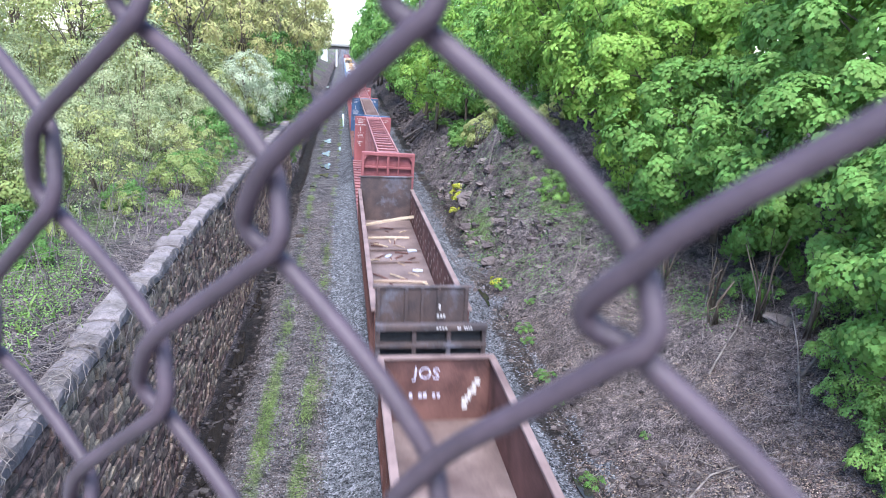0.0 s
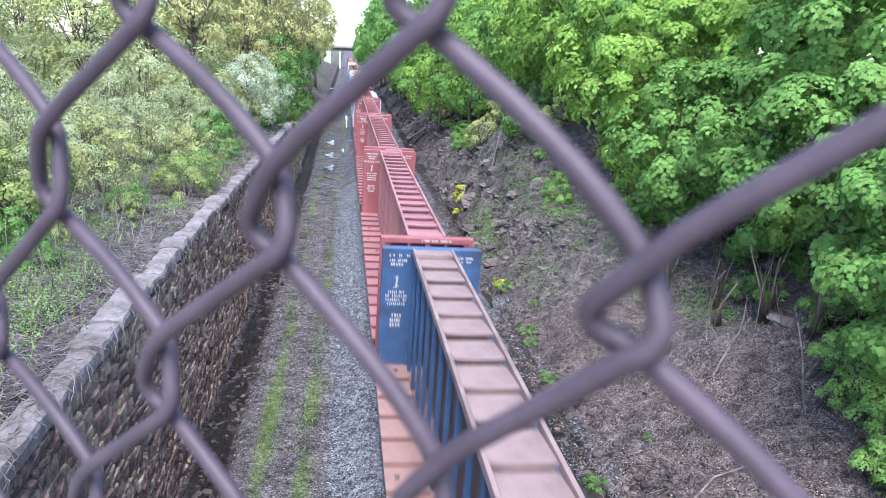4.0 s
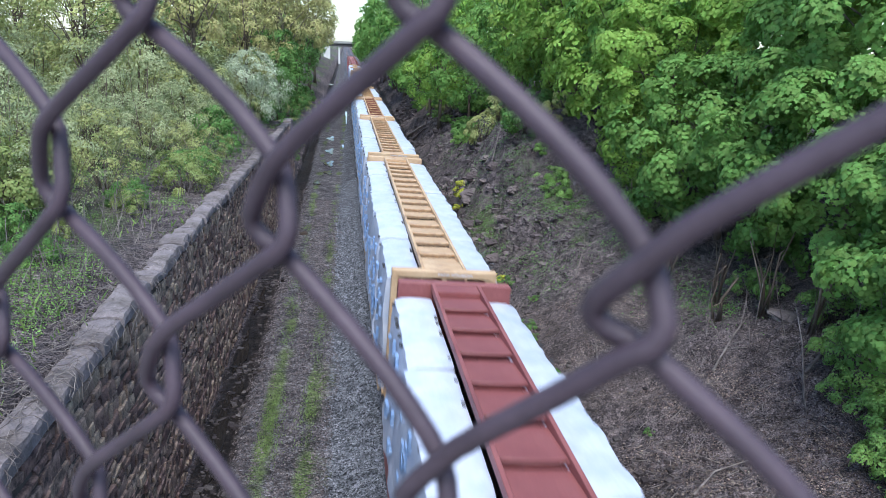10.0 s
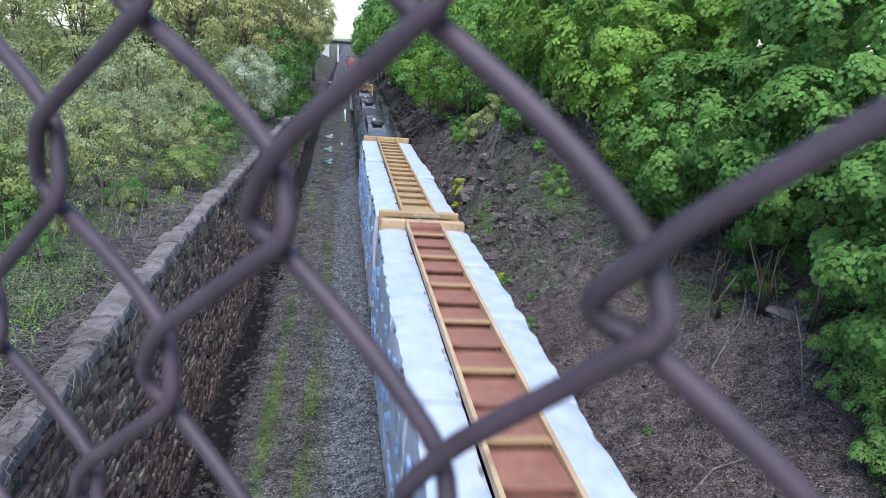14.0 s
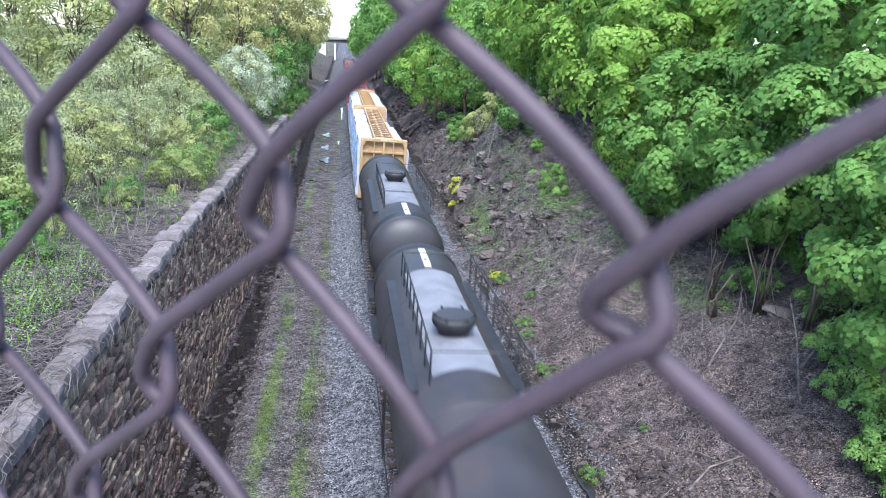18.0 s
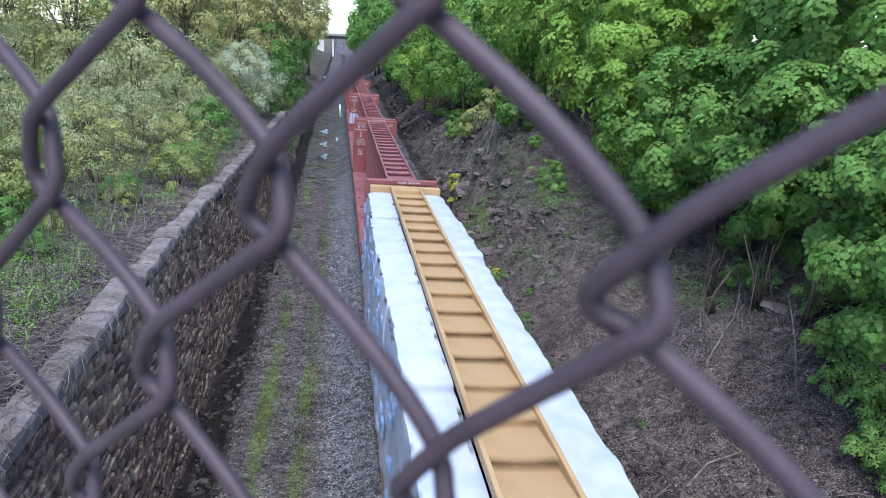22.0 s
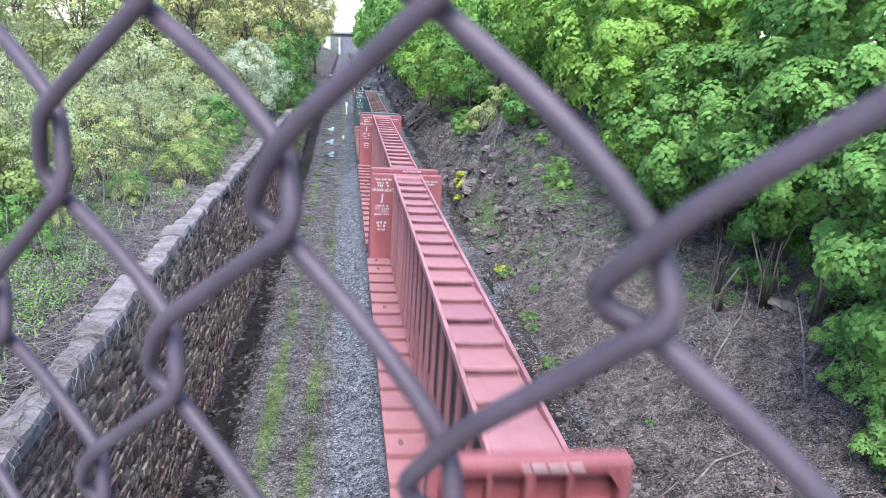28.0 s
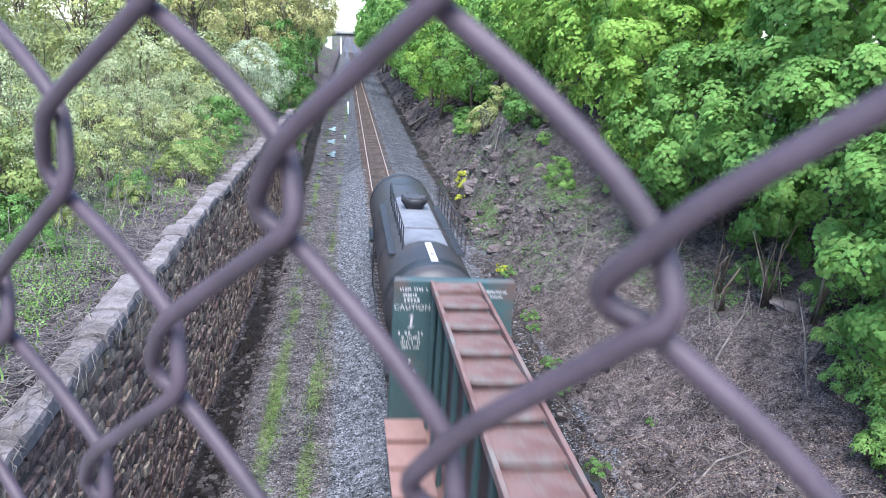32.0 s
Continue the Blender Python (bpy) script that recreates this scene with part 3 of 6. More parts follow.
    tagged(ob, "railway cutting of gravel, leaf litter and grassy terrace", "ground", kind="structure")
    return ob


build_ground()


def surface(x, y):
    return float(ground_z(x, y))


# ---------------------------------------------------------------- track
def build_track():
    track = tagged(new("railway_track"), "single railway track with worn steel rails on ballast", "track", kind="structure")
    prof = [(-0.07, -0.17), (0.07, -0.17), (0.07, -0.155), (0.012, -0.13), (0.012, -0.045), (0.036, -0.035), (0.036, -0.004), (0.03, 0.0), (-0.03, 0.0),
            (-0.036, -0.004), (-0.036, -0.035), (-0.012, -0.045), (-0.012, -0.13), (-0.07, -0.155)]
    for s in (-1, 1):
        g = Geo().prism([(XC + s * 0.7525 + x, z) for x, z in prof], -400, 900)
        rail = part("rail", g, M["railside"], track, "rusty rail with a bright worn head")
        part("rail_head", Geo().box(XC + s * 0.7525 - 0.031, XC + s * 0.7525 + 0.031, -400, 900, 0.0, 0.003), M["steel"], rail)
    tie_mesh = to_mesh("tie", Geo().box(-1.3, 1.3, -0.115, 0.115, -0.16, 0.0, 0.015), M["tie"])
    r = random.Random(4)
    n = 0
    y = 36.0
    while n < 240:
        part("tie", tie_mesh, None, track, at=pose(XC + r.uniform(-0.04, 0.04), y + r.uniform(-0.03, 0.03), -0.175 + r.uniform(-0.01, 0.0), 0, 0, r.uniform(-1, 1)))
        y += 0.53
        n += 1
    g = Geo()
    for a, b in ((-60, 36.0), (y, 430)):
        q = a
        while q < b - 0.3:
            g.box(XC - 1.3, XC + 1.3, q - 0.115, q + 0.115, -0.33, -0.175)
            q += 0.53
    tagged(part("ties_far", g, M["tie"], track), "old timber ties", kind="stuff")


build_track()


def build_puddles():
    """Flat pools of water that mirror the sky, beside the track and in the ditches."""
    spots = [(-1.5, 72.0, 0.62, 2.0), (-1.45, 67.0, 0.5, 1.4), (-1.6, 80.5, 0.55, 2.4), (-1.7, 91.5, 0.6, 2.6), (0.22, 120.0, 0.18, 13.0), (-3.9, 214.0, 0.9, 5.0), (-3.98, 14.0, 0.26, 2.2), (-3.95, 21.5, 0.28, 2.6), (-4.0, 27.5, 0.24, 2.4), (-3.95, 33.5, 0.24, 2.2), (-2.3, 61.8, 0.35, 0.9), (-0.2, 84.5, 0.16, 2.0),
             (-4.6, 142.0, 0.8, 4.0), (-3.2, 118.0, 0.25, 2.0), (-3.72, 19.5, 0.22, 1.6), (-3.75, 24.5, 0.18, 1.3), (-3.7, 16.2, 0.2, 1.2), (6.9, 17.0, 0.22, 1.3), (7.2, 34.0, 0.2, 1.4)]
    r = random.Random(11)
    for x, y, a, b in spots:
        g = Geo()
        n = 22
        z = max(surface(x + dx, y + dy) for dx in (-a * .4, 0, a * .4) for dy in (-b * .4, 0, b * .4)) + 0.05
        ring = []
        for k in range(n):
            t = 2 * math.pi * k / n
            q = 0.72 + 0.28 * math.sin(3 * t + x) + r.uniform(-0.12, 0.12)
            ring.append((x + a * q * math.cos(t), y + b * q * math.sin(t), z))
        low = [(p[0], p[1], z - 0.12) for p in ring]
        g.add(ring + low, [tuple(range(n)), tuple(reversed(range(n, 2 * n)))] + [(i, n + i, n + (i + 1) % n, (i + 1) % n) for i in range(n)])
        tagged(part("puddle", g, M["water"]), "shallow rain puddle on gravel mirroring the sky", "puddle", "rain puddles", "structure")


build_puddles()


# ---------------------------------------------------------------- retaining wall
def stone_geo(w, h, d, r):
    """A rough block with an uneven face towards +x; its back lies at x = -d."""
    j = lambda s=0.02: r.uniform(-s, s)
    b = min(w, h) * r.uniform(0.03, 0.09)
    f = r.uniform(-0.03, 0.04)
    back = [(-d, -w / 2, -h / 2), (-d, w / 2, -h / 2), (-d, w / 2, h / 2), (-d, -w / 2, h / 2)]
    mid = [(f - 0.035 + j(.012), y + j(.03), z + j(.025)) for _, y, z in back]
    front = [(f + j(.018), y * (1 - 2 * b / w) + j(.03), z * (1 - 2 * b / h) + j(.025)) for _, y, z in mid]
    faces = [(8, 9, 10, 11)]
    for i in range(4):
        k = (i + 1) % 4
        faces += [(4 + i, 4 + k, 8 + k, 8 + i), (i, k, 4 + k, 4 + i)]
    return back + mid + front, faces


def face_x(z, y):
    return -4.42 - 0.066 * (z + 1.0)


def build_wall():
    r = random.Random(21)
    wall = tagged(new("retaining_wall"), "old dry-laid brown stone retaining wall with grey caps", "wall", kind="structure")
    g = Geo()
    for k in range(18):
        y0, y1 = -8 + k * 4.12, -8 + (k + 1) * 4.12
        zt = float(wall_top((y0 + y1) / 2)) - 0.12
        g.add([(face_x(-1.4, 0) - 0.055, y0, -1.4), (face_x(zt, 0) - 0.055, y0, zt), (-5.3, y0, zt), (-5.3, y0, -1.4),
               (face_x(-1.4, 0) - 0.055, y1, -1.4), (face_x(zt, 0) - 0.055, y1, zt), (-5.3, y1, zt), (-5.3, y1, -1.4)],
              [(0, 1, 2, 3), (7, 6, 5, 4), (0, 4, 5, 1), (1, 5, 6, 2), (2, 6, 7, 3), (3, 7, 4, 0)])
    part("wall_core", g, M["mortar"], wall)
    joined, singles = Geo(), []
    z = -1.25
    while z < 5.1:
        h = r.uniform(0.17, 0.36)
        y = -8 + r.uniform(0, 0.4)
        while y < WALL_END:
            w = r.uniform(0.16, 0.5) * (1.0 if r.random() > 0.15 else 1.7)
            if z + h < float(wall_top(y)) - 0.3:
                hh = h * r.choice((0.6, 0.85, 1.0, 1.1, 1.35)) * r.uniform(0.9, 1.1)
                zc = z + h / 2 + r.uniform(-0.05, 0.05) + 0.16 * noise.noise(Vector((y * 0.45, z * 0.8, 2.0)))
                w *= r.choice((0.75, 1.0, 1.0, 1.3))
                v, f = stone_geo(w - r.uniform(0.008, 0.035), hh - 0.015, 0.28, r)
                if 12.2 < y < 18.0 and z > 1.6 and len(singles) < 300:
                    g = Geo().add(v, f)
                    singles.append((g, face_x(zc, y), y + w / 2, zc))
                else:
                    ox, oy, oz = face_x(zc, y), y + w / 2, zc
                    tilt = r.gauss(0, 0.16)
                    joined.add([(a + ox, b + oy, c + oz + tilt * b) for a, b, c in v], f)
            y += w
        z += h
    tagged(part("stone_rest", joined, M["stone"], wall), "rough brown wall stones", kind="stuff")
    for g, ox, oy, oz in singles:
        part("stone", g, M["stone_one"], wall, at=pose(ox, oy, oz, r.uniform(-7, 7), 0, 0))
    # cap stones: long worn slabs, sunk into the soil behind them
    y = -6.0
    while y < WALL_END - 1:
        w = r.uniform(0.9, 2.6)
        zt = float(wall_top(y))
        d = r.uniform(0.5, 0.8)
        hgt = r.uniform(0.2, 0.36)
        g = Geo()
        ny = max(5, int(w / 0.16))
        sd = Vector((y, 3.0, 1.0))
        rows = []
        for i in range(ny + 1):
            t = i / ny
            ring = []
            for a, c in ((1, -1), (1.0, -0.35), (0.9, -0.08), (0.6, 0.0), (0.0, 0.03), (-0.6, 0.0), (-1, -0.2), (-1, -1)):
                p = Vector((a * d / 2, (t - 0.5) * (w - 0.03), c * hgt))
                e = 0.06 if c > -0.5 else 0.02
                p += Vector((noise.noise(p * 2.3 + sd), 0.5 * noise.noise(p * 2.9 + sd * 2), noise.noise(p * 2.6 + sd * 3))) * e + Vector((noise.noise(p * 8 + sd), 0, noise.noise(p * 9 + sd))) * 0.018
                if i in (0, ny):
                    p.z -= 0.04 * (c > -0.5)
                ring.append(tuple(p))
            rows.append(ring)
        m = len(rows[0])
        v = [p for ring in rows for p in ring]
        f = [(i * m + k, i * m + k + 1, (i + 1) * m + k + 1, (i + 1) * m + k) for i in range(ny) for k in range(m - 1)]
        f += [tuple(reversed(range(m))), tuple(range(ny * m, ny * m + m))]
        part("cap_stone", g.add(v, f), M["cap"], wall, at=pose(-4.74 - d / 2 + r.uniform(-0.04, 0.05), y + w / 2, zt + r.uniform(-0.08, 0.0), r.uniform(-1.5, 1.5), r.uniform(-3, 3), r.uniform(-1.5, 1.5)))
        y += w
    g = Geo().box(-5.7, -4.6, WALL_END - 1.2, WALL_END + 0.4, -1.2, 4.3, 0.08)
    part("end_pier", g, M["cap"], wall, "squared grey end block of the wall")


# ---------------------------------------------------------------- far bridge
def build_far_bridge():
    y = 430.0
    b = tagged(new("road_bridge"), "flat dark-girder road bridge on pale concrete abutments", "bridge", kind="structure")
    part("girder", Geo().box(-11, 26, y - 4, y + 4, 8.7, 10.3), M["bridge"], b)
    part("deck", Geo().box(-11.2, 26.2, y - 4.6, y + 4.6, 10.3, 10.7), M["concrete"], b)
    for s in (-1, 1):
        part("parapet", Geo().box(-11.2, 26.2, y + s * 4.6 - 0.15, y + s * 4.6 + 0.15, 10.7, 11.6), M["concrete"], b)
    part("abutment", Geo().box(-12, -8.2, y - 4, y + 4, -1.5, 8.7), M["farwhite"], b)
    part("abutment", Geo().box(12.5, 26, y - 4, y + 4, -1.5, 8.7), M["farwhite"], b)
    part("pier", Geo().box(-3.6, -2.6, y - 3.5, y + 3.5, -1.5, 8.7), M["farwhite"], b)


build_far_bridge()


# ---------------------------------------------------------------- the bridge the viewer stands on, and its fence
FP = Vector((-0.0413, 0.1596, 10.979))
FB = radians(129.69)
FH = Vector((math.sin(FB), math.cos(FB), 0))
FN = Vector((math.cos(FB), -math.sin(FB), 0))      # towards the viewer
MESH_W, MESH_H = 0.0718, 0.08897
# small bends of the wires at single knots: column, row: sideways, down, half the loop's height (mm)
BENT = {(0, 0): (1.9, 1.2, 8), (2, 0): (-1.1, 0, 8), (-1, 1): (1.1, -1.3, 10.3), (1, 1): (1.8, -2.1, 8), (3, 1): (0, 0.3, 6.6),
        (0, 2): (1.2, -2.4, 9), (2, 2): (3.3, 0.9, 8), (-2, 2): (-0.2, 2.8, 8), (-1, 3): (2.9, -1.8, 8)}


def build_fence():
    fence = tagged(new("chain_link_fence"), "plum-brown coated chain-link fence on the bridge parapet", "fence")
    r = random.Random(5)
    memo = {}

    def knot(c, row):
        if (c, row) not in memo:
            k = BENT.get((c, row)) or (r.gauss(0, 1.0), r.gauss(0, 1.0), 8 + r.gauss(0, 0.6))
            memo[c, row] = (c * MESH_W / 2 + k[0] / 1000, row * MESH_H / 2 + k[1] / 1000, k[2] / 1000)
        return memo[c, row]

    depth = 0.0021
    for k in range(-26, 27):
        near = -8 <= k <= 9
        pts = []
        for row in range(-24, 34):
            lefty = (k + row) % 2 == 0
            u, w, g = knot(k if lefty else k + 1, row)
            s = -1 if lefty else 1
            o = 0.0070 if lefty else 0.0038
            fine = near and -4 <= row <= 7
            seq = [(-1.0, 0.0), (-0.2, 0.72), (0.3, 1.0), (0.72, 0.7), (1.0, 0.0)] if fine else [(-1.0, 0.0), (0.3, 1.0), (1.0, 0.0)]
            for a, e in seq:
                # left bends pass from front to back, right bends from back to front
                q = (-a if lefty else a) * depth
                p = FP + FH * (u + s * o * e) + Vector((0, 0, -1)) * (w + a * g) + FN * q
                pts.append(p)
            if fine:
                # the wire leaves a knot sharply and curves gently into the next one
                u2, w2, g2 = knot(k if not lefty else k + 1, row + 1)
                a0, a1 = Vector((u, w + g)), Vector((u2, w2 - g2))
                n_ = Vector((a1.y - a0.y, -(a1.x - a0.x)))
                n_ = (n_ if n_.y < 0 else -n_).normalized()
                for f_, bow in ((0.22, 0.0012), (0.5, 0.0021), (0.78, 0.0018)) if lefty else ((0.3, 0.0003), (0.6, 0.0008), (0.82, 0.0009)):
                    p_ = a0.lerp(a1, f_) + n_ * bow
                    q_ = -depth if lefty else depth
                    pts.append(FP + FH * p_.x + Vector((0, 0, -1)) * p_.y + FN * q_)
        smooth = []
        for i in range(len(pts) - 1):
            p0, p1, p2, p3 = pts[max(i - 1, 0)], pts[i], pts[i + 1], pts[min(i + 2, len(pts) - 1)]
            seg = 4 if (p2 - p1).length > 0.02 else 2
            seg = seg if near else 1
            for j in range(seg):
                t = j / seg
                t1, t2 = (p2 - p0) * 0.5, (p3 - p1) * 0.5
                n1 = min(1.0, 1.5 * (p2 - p1).length / max(t1.length, 1e-6))
                n2 = min(1.0, 1.5 * (p2 - p1).length / max(t2.length, 1e-6))
                t1, t2 = t1 * n1, t2 * n2
                h00, h10, h01, h11 = 2 * t**3 - 3 * t**2 + 1, t**3 - 2 * t**2 + t, -2 * t**3 + 3 * t**2, t**3 - t**2
                smooth.append(p1 * h00 + t1 * h10 + p2 * h01 + t2 * h11)
        smooth.append(pts[-1])
        part("wire", Geo().tube(smooth, 0.00195, 9 if near else 4), M["wire"], fence, smooth=True)
    lo, hi = -33.5 * MESH_H / 2, 24.5 * MESH_H / 2
    for u in (-1.05, 1.05):
        base = FP + FH * u
        part("post", Geo().tube([(base.x, base.y, 9.34), (base.x, base.y, FP.z + hi + 0.05)], 0.03, 12), M["wire"], fence, smooth=True)
    for z in (FP.z + hi, FP.z + lo):
        a, b = FP + FH * -1.05, FP + FH * 1.05
        part("rail", Geo().tube([(a.x, a.y, z), (b.x, b.y, z)], 0.021, 10), M["wire"], fence, smooth=True)


build_fence()


def build_viewer_bridge():
    b = tagged(new("overpass"), "concrete road overpass deck behind the fence", "bridge", kind="structure")
    n, h = FN, FH
    g = Geo()
    e = FP - n * 0.05
    q = [e + h * -30, e + h * 30, e + h * 30 + n * 9, e + h * -30 + n * 9]
    g.add([(p.x, p.y, z) for z in (8.4, 9.35) for p in q], [(0, 1, 2, 3), (7, 6, 5, 4), (1, 0, 4, 5), (2, 1, 5, 6), (3, 2, 6, 7), (0, 3, 7, 4)])
    part("deck", g, M["concrete"], b)


build_viewer_bridge()


# ---------------------------------------------------------------- train
GEO = {}


def shared(key, make, mat, smooth=False):
    """The mesh for a key, made once for each material."""
    k = (key, mat.name)
    if k not in GEO:
        GEO[k] = to_mesh(key[0] if isinstance(key, tuple) else key, make(), mat, smooth)
    return GEO[k]


def text_mesh(words, size, mat):
    k = ("text", words, size, mat.name)
    if k not in GEO:
        cu = bpy.data.curves.new("lettering", "FONT")
        cu.body, cu.size, cu.align_x, cu.extrude, cu.space_character = words, size, "CENTER", 0.002, 1.05
        ob = bpy.data.objects.new("lettering", cu)
        scene.collection.objects.link(ob)
        dg = bpy.context.evaluated_depsgraph_get()
        me = bpy.data.meshes.new_from_object(ob.evaluated_get(dg))
        bpy.data.objects.remove(ob)
        me.materials.clear()
        me.materials.append(mat)
        GEO[k] = me
    return GEO[k]


def wheel_geo():
    return Geo().lathe([(0.06, -0.07), (0.40, -0.06), (0.415, 0.0), (0.42, 0.05), (0.455, 0.06), (0.45, 0.085), (0.1, 0.08)], "x", 20)


def truck_side_geo(s):
    g = Geo()
    g.prism([(s * 0.98, 0.30), (s * 1.12, 0.30), (s * 1.12, 0.62), (s * 0.98, 0.62)], -0.45, 0.45)
    g.box(s * 1.05 - 0.07, s * 1.05 + 0.07, -1.15, 1.15, 0.50, 0.68, 0.03)
    for y in (-0.89, 0.89):
        g.box(s * 1.05 - 0.09, s * 1.05 + 0.09, y - 0.16, y + 0.16, 0.34, 0.62, 0.03)
    return g


def add_running_gear(car, length, bogie):
    for y in (bogie, length - bogie):
        truck = part("truck", shared("bolster", lambda: Geo().box(-0.95, 0.95, -0.2, 0.2, 0.42, 0.72, 0.03), M["black"]), None, car, at=pose(0, y, 0))
        for s in (-1, 1):
            part("side_frame", shared(("side_frame", s), lambda s=s: truck_side_geo(s), M["black"]), None, truck)
        for a in (-0.89, 0.89):
            for s in (-1, 1):
                part("wheel", shared("wheel", wheel_geo, M["railside"], True), None, truck, at=pose(s * 0.7525, a, 0.455, 0, 0, 0 if s < 0 else 180))
    for y, d in ((0, -1), (length, 1)):
        part("coupler", shared("coupler", lambda: Geo().box(-0.12, 0.12, -0.05, 0.62, 0.72, 0.95, 0.03).box(-0.2, 0.2, 0.45, 0.66, 0.66, 0.98, 0.04), M["black"]), None, car,
             at=pose(0, y, 0, 0, 0, 0 if d > 0 else 180))


def bulkhead_geo(w, z0, z1):
    """The plate of an end wall, on the load's side of its frame."""
    return Geo().box(-w, w, 0.26, 0.32, z0, z1 - 0.02)


def gusset_geo(w, z1, s):
    c = s * (w - 0.16)
    return Geo().add([(c, 0.03, z1 - 0.2), (c - s * 0.22, 0.03, z1 - 0.2), (c, 0.03, z1 - 0.5), (c, 0.2, z1 - 0.2), (c - s * 0.22, 0.2, z1 - 0.2), (c, 0.2, z1 - 0.5)],
                     [(0, 1, 2), (5, 4, 3), (0, 3, 4, 1), (1, 4, 5, 2), (2, 5, 3, 0)])


def lapped_geo(x0, x1, t, z_near, z_far, bow, lip):
    """A plate whose near edge (-y) stands proud of the next one, with a turned-down lip and a slight bow."""
    g = Geo()
    n = 8
    v, f = [], []
    for i in range(n + 1):
        q = i / n
        x = x0 + (x1 - x0) * q
        b = bow * (1 - (2 * q - 1) ** 2)
        v += [(x, -t - b, z_near), (x, t, z_far), (x, -t - b + 0.03, z_near - lip), (x, t, z_far - 0.03), (x, -t - b * 1.05 - 0.015, z_near - 0.02)]
    for i in range(n):
        a, b = 5 * i, 5 * i + 5
        f += [(a, b, b + 1, a + 1), (a + 2, a + 3, b + 3, b + 2), (a, a + 4, b + 4, b), (a + 4, a + 2, b + 2, b + 4), (a + 1, b + 1, b + 3, a + 3)]
    return g.add(v, f)


def pack_geo(length, z0, z1, s, seed):
    """A wrapped stack of lumber on side s of the beam: a soft-cornered, creased box."""
    nx, ny, nz = 5, max(8, int(length / 0.22)), 16
    x0, x1 = 0.64, 1.60 + 0.04 * math.sin(seed)
    g = Geo()

    def pt(u, v, w):
        x, y, z = x0 + (x1 - x0) * u, 0.01 + (length - 0.02) * v, z0 + (z1 - z0) * w
        a = noise.noise(Vector((x * 1.4 + seed * 3.1, y * 0.9, z * 1.2)))
        c = noise.noise(Vector((x * 3 + seed, y * 4.5, z * 2.2 + 7)))
        if w >= 1:
            z += 0.05 * a + 0.025 * c - 0.05 * (u > 0.9) - 0.03 * (v < 0.02 or v > 0.98)
        if u >= 1:
            # the sheet hangs loose near its lower edge
            x += 0.03 + 0.05 * a + 0.05 * c * (1.3 - w) + 0.05 * max(0, 0.3 - w)
            x += 0.03 * abs(math.sin(w * 9.4 + seed)) - 0.04 * (w > 0.96) + 0.045 * noise.noise(Vector((seed * 2.0, y * 3.2, z * 0.35)))
        if v <= 0 or v >= 1:
            y += (0.03 * a) * (1 if v >= 1 else 1)
        return (s * x, y, z)

    def sheet(fn, na, nb, flip):
        o = len(g.v)
        for i in range(na + 1):
            for j in range(nb + 1):
                g.v.append(fn(i / na, j / nb))
        for i in range(na):
            for j in range(nb):
                q = (o + i * (nb + 1) + j, o + (i + 1) * (nb + 1) + j, o + (i + 1) * (nb + 1) + j + 1, o + i * (nb + 1) + j + 1)
                g.f.append(q if flip == (s > 0) else tuple(reversed(q)))

    sheet(lambda a, b: pt(a, b, 1), nx, ny, True)
    sheet(lambda a, b: pt(1, a, b), ny, nz, True)
    sheet(lambda a, b: pt(a, 0, b), nx, nz, True)
    sheet(lambda a, b: pt(a, 1, b), nx, nz, False)
    sheet(lambda a, b: pt(0, a, b), 2, 2, False)
    return g


def bars(parent, mat, y, x0, rows, seed, size=0.05):
    """Rows of small bars for lettering that cannot be read, on a face that looks towards -y. rows: (z, width, count, height)."""
    r = random.Random(seed)
    for z, w, n, hgt in rows:
        g = Geo()
        x = x0 - w / 2
        step = w / n
        for k in range(n):
            if r.random() < 0.85:
                g.box(x + step * 0.12, x + step * r.uniform(0.6, 0.9), y - 0.006, y, z, z + hgt * r.uniform(0.8, 1.0))
            x += step
        if g.v:
            tagged(part("lettering", g, mat, parent), kind="stuff")


def pictogram(parent, mat, y, x, z, h):
    """A pale warning figure, drawn as a slanted bar with a foot and a head."""
    g = Geo()
    for a, b, c, d, t in ((0.02, 0, 0.1, 1.0, 0.07), (-0.12, 0, 0.2, 0.16, 0.1), (-0.1, 0.82, 0.16, 1.0, 0.06)):
        x0, x1 = x + a * h - t * h, x + c * h + t * h
        g.add([(x + a * h - t * h, y - 0.006, z + b * h), (x + a * h + t * h, y - 0.006, z + b * h), (x + c * h + t * h, y - 0.006, z + d * h), (x + c * h - t * h, y - 0.006, z + d * h),
               (x + a * h - t * h, y, z + b * h), (x + a * h + t * h, y, z + b * h), (x + c * h + t * h, y, z + d * h), (x + c * h - t * h, y, z + d * h)],
              [(0, 1, 2, 3), (7, 6, 5, 4), (0, 4, 5, 1), (1, 5, 6, 2), (2, 6, 7, 3), (3, 7, 4, 0)])
    part("pictogram", g, mat, parent)


